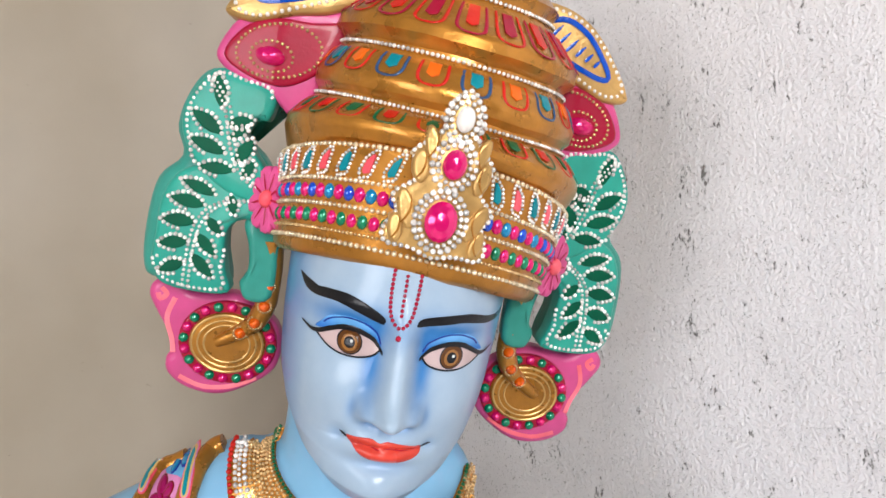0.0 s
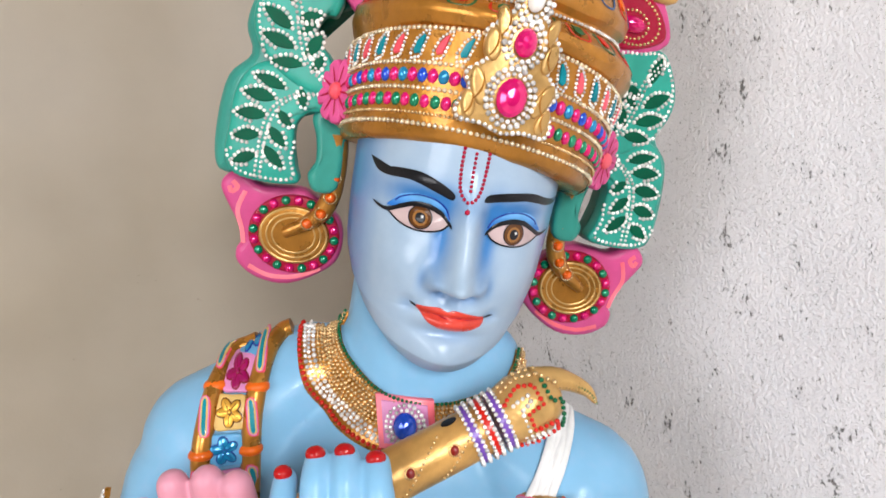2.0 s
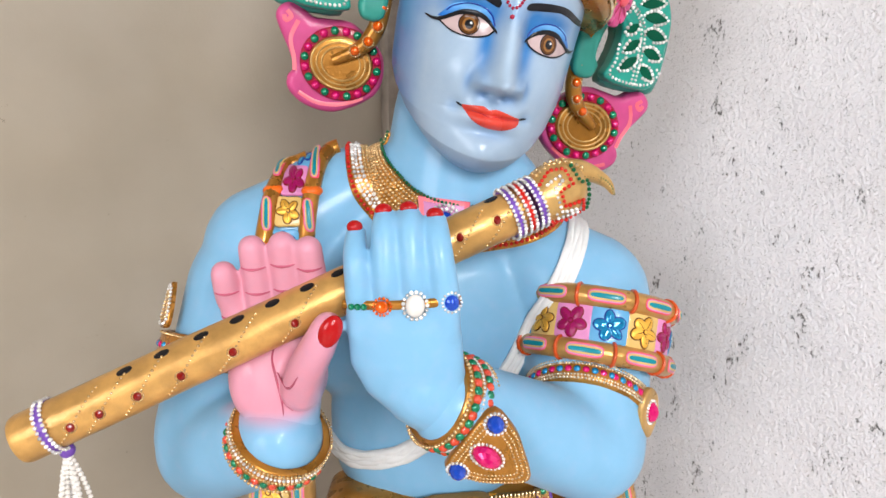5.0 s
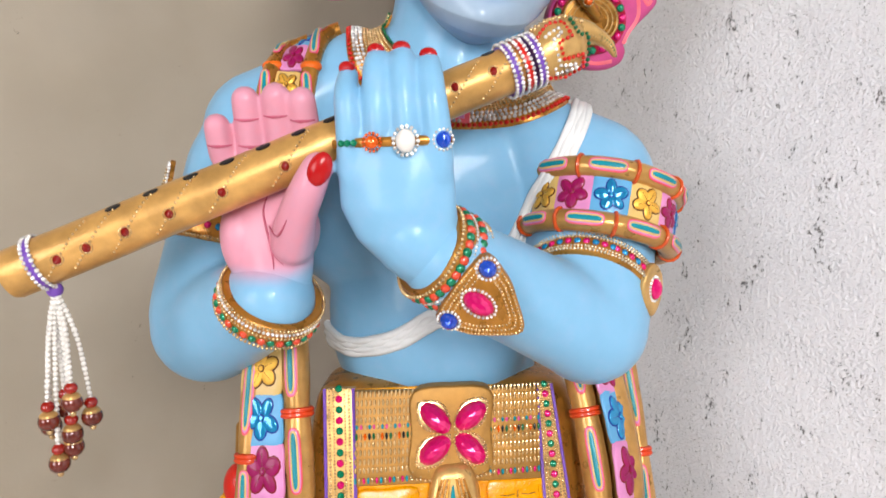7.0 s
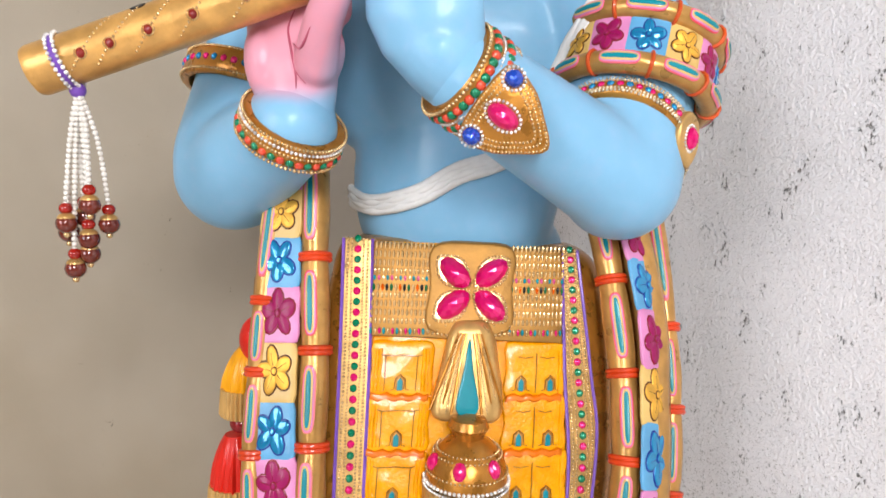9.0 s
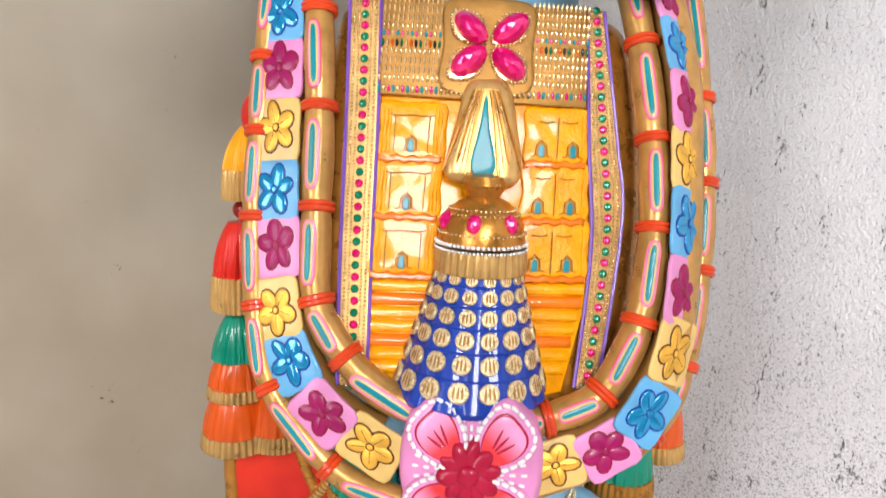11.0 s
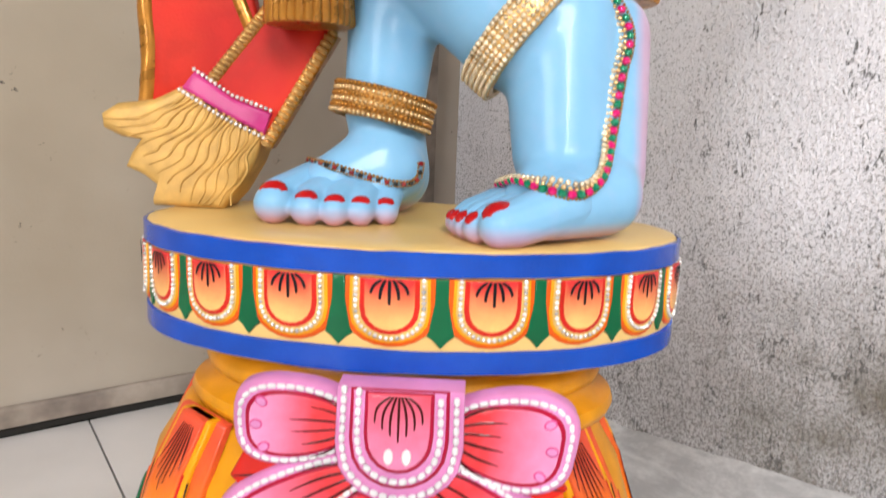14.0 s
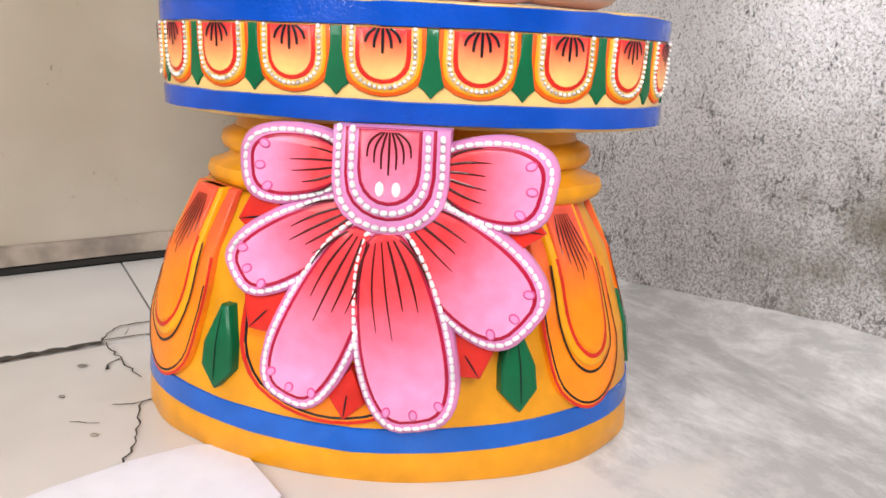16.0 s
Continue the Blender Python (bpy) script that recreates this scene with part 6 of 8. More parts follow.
def on_hand(x, z, w=0.0):
    """The front of the hands at x, z, raised by w."""
    hit, nrm, _, _ = HANDS.ray_cast(Vector((x, -1, z)), Vector((0, 1, 0)))
    if hit is None:
        hit, nrm, _, _ = HANDS.find_nearest(Vector((x, 0.0, z)))
    if nrm.y > 0:
        nrm = -nrm
    return hit + nrm * w


build_face(g)
NAIL = enamel("red_nail_enamel", (0.52, 0.018, 0.02), bump=0.05, rough=0.22)
k_ = Geo()
for x0, x1, z, r in OVER_FINGERS:
    ellipsoid(k_, (x1 - 0.0004, -0.0095, z + 0.0010), (r * 0.66, 0.0045, 0.0042), NAIL, Euler((0.75, 0, 0)).to_matrix(), 16, 10)
ellipsoid(k_, (-0.0368, -0.0312, 1.1115), (0.0072, 0.0042, 0.0112), NAIL, Euler((0.1, 0.42, 0.25)).to_matrix(), 18, 10)
for x, y, r in LEFT_TOES:
    ellipsoid(g, (x, y - 0.001, 0.3222 + r * 1.6), (r * 0.72, r * 0.7, r * 0.42), NAIL, Euler((0.5, 0, 0)).to_matrix(), 12, 7)
for x, y, r in RIGHT_TOES:
    ellipsoid(g, (x - 0.001, y - 0.001, 0.3222 + r * 1.6), (r * 0.85, r * 0.65, r * 0.42), NAIL, Euler((0.4, -0.3, 0.5)).to_matrix(), 12, 7)
# creases of the open hand
CREASE = enamel("rose_crease_paint", (0.6, 0.16, 0.24))
for x0, x1, z, r in OPEN_FINGERS:
    for dz in (0.0125, 0.0300):
        zz = z - dz
        xc = x1 + (x0 - x1) * min(1.0, dz / 0.04)
        tube(k_, [on_hand(xc + r * 0.82 * q / 4, zz - 0.0012 * (1 - (q / 4) ** 2), 0.0001) for q in range(-4, 5)], [0.0005 + 0.0006 * (1 - abs(q) / 4) for q in range(-4, 5)], CREASE, n=6)
for line in (((-0.0800, 1.0960), (-0.0835, 1.0840), (-0.0810, 1.0710), (-0.0770, 1.0560), (-0.0765, 1.0450)), ((-0.0800, 1.0740), (-0.0690, 1.0690), (-0.0600, 1.0800)), ((-0.0765, 1.0560), (-0.0700, 1.0480))):
    pts = smooth_path([on_hand(x, z, 0.0001) for x, z in line], 6)
    tube(k_, pts, [0.0003 + 0.0006 * math.sin(math.pi * k / (len(pts) - 1)) for k in range(len(pts))], CREASE, n=6)
leaned(k_)
for f_, m_ in zip(k_.f, k_.m):
    g.f.append(tuple(len(g.v) + i for i in f_))
    g.m.append(g.slot(k_.mats[m_]))
g.v.extend(k_.v)
g.t.extend([0.0] * len(k_.v))
statue = tagged(part("statue", g, sharp=60), "blue enamelled wooden deity statue with crossed legs and raised palms", "statue")

# ---- flute ----
FLUTE_GOLD = gold("tan_gold_paint", (0.62, 0.34, 0.10), rough=0.34, metal=0.4, coat=0.15)
before = set(bpy.data.objects)
flute = thing("flute", "gold painted flute with bead lines and a bird head end", "flute")
F0, F1 = Vector((-0.230, -0.046, 1.048)), Vector((0.088, 0.038, 1.179))
FD = (F1 - F0).normalized()
FU = (Vector((0, 0, 1)) - FD * FD.z).normalized()
FF = FD.cross(FU)
if FF.y > 0:
    FF = -FF
FLEN = (F1 - F0).length


def on_flute(s, a, w=0.0, r=0.0158):
    """s metres from the open end, a degrees up from the front."""
    return F0 + FD * s + (FF * math.cos(radians(a)) + FU * math.sin(radians(a))) * (r + w)


g = Geo()
rr = [0.0, 0.0125, 0.0148, 0.0158]
pts = [F0 + FD * 0.006, F0, F0 + FD * 0.0012, F0 + FD * 0.004] + [F0 + FD * (0.004 + (FLEN - 0.004) * k / 10) for k in range(1, 11)]
radii = [0.011, 0.0118, 0.0148, 0.0158] + [0.0158] * 10
tube(g, pts, radii, FLUTE_GOLD, n=28)
pipe = part("pipe", wobble(g, 0.0004, 60), flute, "gold painted pipe")
for s in (0.076, 0.100, 0.126, 0.150, 0.174, 0.198, 0.220, 0.334):
    g = Geo()
    plate(g, oval(0, 0, 0.0050, 0.0030, 16), 0.0006, BLACK, lambda u, v, w, s=s: on_flute(s + u, (62 if s < 0.3 else 76) + v * 3600, w), round_=0.0003, back=False)
    part("hole", g, pipe, "black finger hole")
GARNET = enamel("dark_red_drop_enamel", (0.30, 0.015, 0.01), rough=0.15, coat=0.6)
for k, s0 in enumerate((0.036, 0.054, 0.078, 0.106, 0.140, 0.182, 0.225, 0.265, 0.302, 0.330)):
    g = Geo()
    beads(g, [on_flute(s0 - 0.012 + 0.034 * t / 10, -42 + 95 * t / 10, 0.0002) for t in range(11)], 0.0010, GOLD_BEAD, step=0.0030)
    part("beading", g, pipe, "slanting row of gold beads")
    aa = 12 if s0 > 0.3 else -8
    at = on_flute(s0, aa, 0.0)
    out = (on_flute(s0, aa, 1) - at).normalized()
    dome_gem("gem", pipe, at, out, 0.0030, GARNET, "small dark red drop", n=10, sx=0.85)
    g = Geo()
    u_ = (FD - out * out.dot(FD)).normalized()
    w_ = out.cross(u_)
    beads(g, [at + out * 0.0002 + u_ * x + w_ * y for x, y in oval(0, 0, 0.0036, 0.0034, 14)], 0.0006, GOLD_BEAD, closed=True)
    part("beading", g, pipe, "fine gold ring round the drop")


def flute_ring(s, wd, mat, parent, r=0.0166, bead_mat=None):
    g = Geo()
    tube(g, [F0 + FD * s, F0 + FD * (s + wd)], r, mat, n=26)
    ob = part("band", g, parent)
    if bead_mat:
        for e in (0, wd):
            g = Geo()
            beads(g, [on_flute(s + e, a, 0.0004, r) for a in range(-180, 180, 9)], 0.0015, bead_mat, step=0.0033, closed=True)
            part("beading", g, ob, "ring of crystal beads")
    return ob


flute_ring(0.019, 0.0045, VIOLET, flute, 0.0168, CRYSTAL)
for s, m in ((FLEN - 0.012, VIOLET), (FLEN - 0.003, RED), (FLEN + 0.006, VIOLET)):
    flute_ring(s, 0.0045, m, flute, 0.0182, CRYSTAL)
# bird head end
HS = FLEN + 0.011
g = Geo()
head_pts = [F0 + FD * HS, F0 + FD * (HS + 0.012) + FU * 0.001, F0 + FD * (HS + 0.024) + FU * 0.001, F0 + FD * (HS + 0.034), F0 + FD * (HS + 0.038)]
tube(g, head_pts, [0.0178, 0.0205, 0.0198, 0.013, 0.004], GOLD_PALE, n=24)
bird = part("bird_head", g, flute, "beaded gold bird head")
g = Geo()
hook = smooth_path([F0 + FD * (HS + 0.024) + FU * 0.012, F0 + FD * (HS + 0.04) + FU * 0.006, F0 + FD * (HS + 0.053) - FU * 0.008, F0 + FD * (HS + 0.056) - FU * 0.019], 6)
n = len(hook)
tube(g, hook, [0.0095 * (1 - 0.9 * k / (n - 1)) + 0.0004 for k in range(n)], GOLD_PALE, n=14)
beak = part("beak", g, bird, "curved gold beak")


def head_pt(s, a, w=0.0):
    k = min(max(s / 0.034, 0), 1)
    r = 0.0178 + 0.003 * math.sin(math.pi * k)
    return F0 + FD * (HS + s) + (FF * math.cos(radians(a)) + FU * math.sin(radians(a))) * (r + w)


for mat, line in ((RED, [(0.002, -55), (0.002, 45), (0.013, 60), (0.022, 50), (0.022, 15), (0.012, 12), (0.012, -20), (0.026, -25), (0.026, -55), (0.012, -60), (0.002, -55)]), (CRYSTAL, [(0.006, -45), (0.006, 35), (0.016, 38), (0.016, 26), (0.009, 20), (0.009, -30), (0.02, -38), (0.02, -46), (0.006, -45)]),
                  (GREEN, [(0.028, 52), (0.028, 12), (0.034, 8), (0.031, -28), (0.029, -55)]), (GOLD_BEAD, [(0.004, 70), (0.016, 78), (0.028, 68), (0.034, 40)]), (GOLD_BEAD, [(0.004, 88), (0.016, 95), (0.028, 88)])):
    g = Geo()
    beads(g, [head_pt(s, a, 0.0006) for s, a in line], 0.0016, mat, step=0.0034)
    part("beading", g, bird, "line of coloured beads")
for off in (0.0, 0.7, -0.7):
    g = Geo()
    beads(g, [p + FF * (0.0092 * (1 - 0.9 * k / n)) * (0.9 - 0.2 * abs(off)) + FU * off * 0.008 * (1 - k / n) for k, p in enumerate(hook)], 0.001, GREEN if off == 0 else GOLD_BEAD, step=0.0022)
    part("beading", g, beak, "line of beads")
# tassel of pearl strings
tassel = thing("tassel", "pearl string tassel with brown berry beads hanging from the flute", "tassel")
root = on_flute(0.0215, -90, 0.001)
g = Geo()
ellipsoid(g, root + Vector((0, 0, -0.002)), (0.005, 0.005, 0.005), VIOLET, n=12, rows=8)
part("knot", g, tassel, "violet thread knot")
BERRY = surface("brown_berry_bead", (0.15, 0.022, 0.012), rough=0.14, metal=0.15, coat=0.8, vary=0.25, scale=120, bump=0.2)
RED_BEAD = enamel("red_glass_bead", (0.4, 0.02, 0.01), coat=0.8, rough=0.15)
for k, (ex, ey, ln) in enumerate(((-0.011, 0.0, 0.079), (-0.003, -0.007, 0.101), (-0.004, 0.006, 0.069), (0.006, -0.005, 0.082), (0.0155, 0.002, 0.073), (-0.006, -0.009, 0.072), (0.0095, -0.008, 0.060), (0.004, -0.002, 0.092))):
    end = root + Vector((ex, ey, -ln))
    line = smooth_path([root, root.lerp(end, 0.45) + Vector((ex * 0.25, 0, 0)), end], 6)
    g = Geo()
    beads(g, line, 0.0019, PEARL, step=0.0031)
    string = part("string", g, tassel, "string of white pearls")
    g = Geo()
    ellipsoid(g, end + Vector((0, 0, -0.003)), (0.0042, 0.0042, 0.0038), RED_BEAD, n=12, rows=8)
    part("glass_bead", g, string, "red glass bead")
    g = Geo()
    ellipsoid(g, end + Vector((0, 0, -0.0125)), (0.0066, 0.0066, 0.0064), BERRY, n=14, rows=9)
    ellipsoid(g, end + Vector((0, 0, -0.0195)), (0.0022, 0.0022, 0.0022), GOLD_BEAD, n=8, rows=6)
    berry = part("berry_bead", g, string, "brown berry bead")
    g = Geo()
    ellipsoid(g, end + Vector((0, 0, -0.0094)), (0.0056, 0.0056, 0.0038), GOLD_PALE, n=12, rows=8)
    part("cap", g, berry, "pale gold cap")


# ---- jewellery ----
def frame_of(axis):
    a = Vector(axis).normalized()
    front = (Vector((0, -1, 0)) - a * a.dot(Vector((0, -1, 0)))).normalized()
    return a, front, a.cross(front)


def cuff(name, label, category, c, axis, rx, width, body, rows, group="", ry=None, drape=0.0):
    """A bangle round a limb: moulded band, bead rows and stones. rows: (offset along axis, kind, material(s), size, step)."""
    ob = thing(name, label, category, group)
    a, f, s = frame_of(axis)
    c = Vector(c)
    ry = ry or rx
    girth = []
    if drape:
        # a soft band that follows the limb under it
        for k in range(72):
            d = f * math.cos(radians(5 * k)) + s * math.sin(radians(5 * k))
            hit = ARM_SKIN.ray_cast(c, d)
            girth.append(max(0.03, min(drape, hit[3] if hit[0] else drape)))
        for _ in range(3):
            girth = [(girth[k - 1] + 2 * girth[k] + girth[(k + 1) % 72]) / 4 for k in range(72)]

    def at(deg, off, w=0.0):
        if drape:
            q = (deg / 5) % 72
            k = int(q)
            r = girth[k % 72] + (girth[(k + 1) % 72] - girth[k % 72]) * (q - k)
            return c + (f * math.cos(radians(deg)) + s * math.sin(radians(deg))) * (r + w) + a * off
        d = f * math.cos(radians(deg)) * (ry + w) + s * math.sin(radians(deg)) * (rx + w)
        return c + d + a * off
    g = Geo()
    n = 60
    prof = [(-0.5, -0.004), (-0.5, 0.0), (-0.42, 0.0018), (-0.2, 0.0024), (0, 0.0028), (0.2, 0.0024), (0.42, 0.0018), (0.5, 0.0), (0.5, -0.004)]
    verts = [at(360 * k / n, o * width, w) for k in range(n) for o, w in prof]
    m = len(prof)
    faces = [(k * m + i, ((k + 1) % n) * m + i, ((k + 1) % n) * m + (i + 1) % m, k * m + (i + 1) % m) for k in range(n) for i in range(m)]
    g.add(verts, faces, body)
    part("band", wobble(g, 0.0005, 80), ob)
    for off, kind, mats, size, step in rows:
        if kind == "beads":
            g = Geo()
            beads(g, [at(d, off, 0.0026) for d in range(0, 360, 6)], size, mats, step=step, closed=True)
            part("beading", g, ob, "row of small beads")
        else:
            k, d = 0, 0.0
            while d < 359:
                dome_gem("gem", ob, at(d, off, 0.0024), at(d, off, 1.0) - at(d, off, 0.0), size, mats[k % len(mats)], cut=False, n=8, up=a)
                d += step
                k += 1
    return ob, at


GG = (gem("coral_gem", (0.72, 0.07, 0.03), metal=0.1), EMERALD)
ob, wr = cuff("bracelet", "gold bracelet with red and green stones round the wrist", "bracelet", (0.0365, -0.0005, 1.0525), (0.103, 0.07, -0.068), 0.0303, 0.027, GOLD,
              [(-0.0120, "beads", GOLD_BEAD, 0.0015, None), (-0.0058, "gems", GG, 0.0034, 9.5), (-0.0005, "beads", CRYSTAL, 0.0013, None), (0.0050, "gems", GG, 0.0034, 9.5), (0.0098, "beads", CRYSTAL, 0.0012, None), (0.0124, "beads", GOLD_BEAD, 0.0015, None)], "bracelets of the statue")
pend_c = Vector((0.0625, -0.0255, 1.0275))
pa, pf, ps = frame_of((0.72, 0.1, -0.5))
pf = (Vector((0.15, -0.95, -0.25)) - pa * pa.dot(Vector((0.15, -0.95, -0.25)))).normalized()
ps = pa.cross(pf)


def pend(u, v, w):
    return pend_c + pa * u + ps * v + pf * (w - 0.35 * v * v / 0.03 * 0.6)


g = Geo()
plate(g, shape([(-0.02, 0.024), (-0.02, -0.024), (0.0, -0.024), (0.016, -0.014), (0.03, 0.0), (0.016, 0.014), (0.0, 0.024)], 4), 0.006, GOLD, pend, round_=0.002)
pendant = part("pendant", g, ob, "pointed gold pendant")
for sc in (0.92, 0.78, 0.64):
    g = Geo()
    beads(g, [pend(u * sc, v * sc, 0.0056) for u, v in shape([(-0.02, 0.024), (-0.02, -0.024), (0.0, -0.024), (0.016, -0.014), (0.03, 0.0), (0.016, 0.014), (0.0, 0.024)], 4)], 0.0011, GOLD_BEAD, closed=True)
    part("beading", g, pendant, "gold beads")
for u, v, sx, sz, m in ((-0.004, 0, 1.0, 0.62, RUBY), (-0.012, 0.021, 0.55, 0.5, SAPPHIRE), (-0.012, -0.021, 0.55, 0.5, SAPPHIRE)):
    dome_gem("gem", pendant, pend(u, v, 0.0068), pf, 0.0105, m, up=ps, sx=sx, sz=sz, n=16)
    g = Geo()
    beads(g, [pend(x, y, 0.0068) for x, y in oval(u, v, 0.0105 * sx + 0.0014, 0.0105 * sz + 0.0014, 24)], 0.0012, CRYSTAL, closed=True)
    part("beading", g, pendant, "crystal beads round the gem")
cuff("bracelet", "gold bracelet with red and green stones below the open hand", "bracelet", (-0.0860, 0.0150, 1.0195), (0.45, -0.4, 0.78), 0.0338, 0.018, GOLD,
     [(-0.0085, "beads", GOLD_BEAD, 0.0014, None), (-0.004, "gems", GG, 0.0029, 10), (0.001, "beads", GOLD_BEAD, 0.0013, None), (0.0048, "beads", CRYSTAL, 0.0014, None), (0.0085, "beads", GOLD_BEAD, 0.0013, None)], "bracelets of the statue", ry=0.0335)
ob, at_ = cuff("armlet", "gold armlet with blue and red stones on the upper arm", "armlet", (0.1443, 0.081, 1.0147), (0.234, 0.746, 0.624), 0.053, 0.017, GOLD,
               [(-0.0075, "beads", PALE_BEAD, 0.0013, None), (-0.0048, "beads", PALE_BEAD, 0.0012, None), (0.0, "gems", (RUBY, AQUA), 0.0028, 7), (0.0048, "beads", PALE_BEAD, 0.0012, None), (0.0075, "beads", PALE_BEAD, 0.0013, None)], "armlets of the statue", drape=0.066)
g = Geo()
pc = Vector((0.1845, 0.056, 1.0205))
ao = Vector((0.72, -0.69, 0)).normalized()
asd = Vector((0.69, 0.72, 0)).normalized()
plate(g, shape([(0, 0.019), (-0.0115, 0.010), (-0.0120, -0.008), (0, -0.021), (0.0120, -0.008), (0.0115, 0.010)], 4), 0.004, GOLD_PALE, lambda u, v, w: pc + asd * u + Vector((0, 0, v)) + ao * w, round_=0.002)
pen = part("pendant", g, ob, "gold drop pendant")
dome_gem("gem", pen, pc + ao * 0.005, ao, 0.007, RUBY, sx=0.75, sz=1.1, n=14)
g = Geo()
beads(g, [pc + ao * 0.0045 + asd * x + Vector((0, 0, y)) for x, y in oval(0, 0, 0.0068, 0.0092, 24)], 0.0012, CRYSTAL, closed=True)
part("beading", g, pen, "crystal beads")
far_arm, far_at = cuff("armlet", "gold armlet with blue and red stones behind the open hand", "armlet", (-0.146, 0.106, 1.050), (0.2, 0.33, 0.93), 0.057, 0.022, GOLD,
     [(-0.009, "beads", GOLD_BEAD, 0.0012, None), (0.0, "gems", (RUBY, AQUA), 0.0028, 8), (0.009, "beads", GOLD_BEAD, 0.0012, None)], "armlets of the statue")
g = Geo()


def far_plaque(u, v, w):
    return far_at(-62 + u / 0.00099, 0.014 + v, w + 0.001)


plate(g, shape([(-0.011, 0.0), (-0.012, 0.014), (-0.006, 0.030), (0.0, 0.036), (0.006, 0.030), (0.012, 0.014), (0.011, 0.0)], 4), 0.004, GOLD, far_plaque, round_=0.0015)
far_plate = part("pendant", g, far_arm, "upright pointed gold plaque")
for sc in (0.9, 0.62):
    g = Geo()
    beads(g, [far_plaque(u * sc, 0.016 + (v - 0.016) * sc, 0.0042) for u, v in shape([(-0.011, 0.001), (-0.012, 0.014), (-0.006, 0.030), (0.0, 0.035), (0.006, 0.030), (0.012, 0.014), (0.011, 0.001)], 5)], 0.0015, CRYSTAL if sc > 0.8 else GOLD_BEAD, closed=True)
    part("beading", g, far_plate, "beads along the plaque")
# hand chain with three large stones
chain = thing("hand_chain", "gold hand chain with a pearl, an orange and a blue stone", "hand jewellery")


def hand_at(x, w=0.0):
    return Vector((x, -0.0312 + 5.0 * (x - 0.008) ** 2 - w, 1.1275 + 0.03 * x))


g = Geo()
tube(g, [hand_at(-0.0295 + 0.0735 * k / 12) + Vector((0, 0.001, 0)) for k in range(13)], 0.003, GOLD, n=10, flat=0.6)
part("band", g, chain)
for x, r, sz, m, label in ((-0.0042, 0.0040, 1.0, AMBER, "orange stone"), (0.0162, 0.0060, 1.2, PEARL, "large white pearl"), (0.0385, 0.0045, 1.1, SAPPHIRE, "blue stone"), (-0.0195, 0.0021, 1, EMERALD, "small green stone"), (-0.0235, 0.0021, 1, EMERALD, "small green stone"), (-0.0155, 0.0021, 1, EMERALD, "small green stone")):
    p = hand_at(x, 0.0035)
    dome_gem("gem", chain, p, (x * 4, -1, 0), r, m, label, sz=sz, n=14, cut=m is not PEARL)
    if r > 0.003:
        g = Geo()
        beads(g, [p + Vector((a, 0.0006 + x * 4 * a, b)) for a, b in oval(0, 0, r + 0.0014, r * sz + 0.0014, 24)], 0.0014 if r > 0.005 else 0.0011, CRYSTAL if r > 0.0043 else AMBER, closed=True)
        part("beading", g, chain, "beads round the stone")

# collar
collar = thing("necklace", "broad gold bead collar with crystal rows and a blue gem", "necklace")
INNER = smooth_path([(-0.020, 1.234, 0), (-0.019, 1.224, 0), (-0.009, 1.206, 0), (0.019, 1.183, 0), (0.057, 1.174, 0), (0.094, 1.176, 0), (0.106, 1.188, 0), (0.110, 1.197, 0)], 8)
OUTER = smooth_path([(-0.050, 1.226, 0), (-0.048, 1.213, 0), (-0.039, 1.180, 0), (-0.015, 1.154, 0), (0.025, 1.139, 0), (0.085, 1.140, 0), (0.127, 1.156, 0), (0.138, 1.172, 0)], 8)


def collar_row(t, w):
    return [on_torso(a.x + (b.x - a.x) * t, a.y + (b.y - a.y) * t, w) for a, b in zip(INNER, OUTER)]


g = Geo()
verts, nn = [], 13
cols = [collar_row(k / (nn - 1), 0.003 if 0 < k < nn - 1 else 0.0005) for k in range(nn)]
for i in range(len(INNER)):
    verts += [c[i] for c in cols]
faces = [(i * nn + k, i * nn + k + 1, (i + 1) * nn + k + 1, (i + 1) * nn + k) for i in range(len(INNER) - 1) for k in range(nn - 1)]
g.add(verts, faces, GOLD)
part("plate", g, collar, "gold collar plate")
for t, m, r in ((0.0, GREEN, 0.0012), (0.08, GOLD_BEAD, 0.0012), (0.16, GOLD_BEAD, 0.0013), (0.24, GOLD_BEAD, 0.0014), (0.32, GOLD_BEAD, 0.0013), (0.40, GOLD_BEAD, 0.0014), (0.48, GOLD_BEAD, 0.0013), (0.56, GOLD_BEAD, 0.0013), (0.65, CRYSTAL, 0.0016), (0.74, CRYSTAL, 0.0014), (0.82, CRYSTAL, 0.0016), (0.93, RED, 0.0017)):
    g = Geo()
    beads(g, collar_row(t, 0.0034), r * 1.2, m, step=r * 2.5)
    part("beading", g, collar, "row of beads")
g = Geo()
plate(g, [(0.014, 1.183), (0.051, 1.178), (0.051, 1.141), (0.014, 1.145)], 0.0055, ROSE, on_torso, round_=0.001)
box = part("gem_setting", g, collar, "rose square setting")
g = Geo()
plate(g, [(0.018, 1.179), (0.047, 1.175), (0.047, 1.145), (0.018, 1.149)], 0.0062, PINK_PALE, on_torso, round_=0.001, back=False)
part("inset", g, box, "pale pink inset")
gc = on_torso(0.0325, 1.162, 0.0075)
dome_gem("gem", box, gc, (0, -1, 0.2), 0.0092, SAPPHIRE, "faceted blue gem", sx=0.85, sz=1.0, n=18)
g = Geo()
for off in (0.0, 0.0032):
    beads(g, [gc + Vector((a, -0.0005 + off * 0.4, b)) for a, b in oval(0, 0, 0.0098 + off, 0.0113 + off, 28)], 0.0017, CRYSTAL, closed=True)
part("beading", g, box, "crystal beads round the gem")

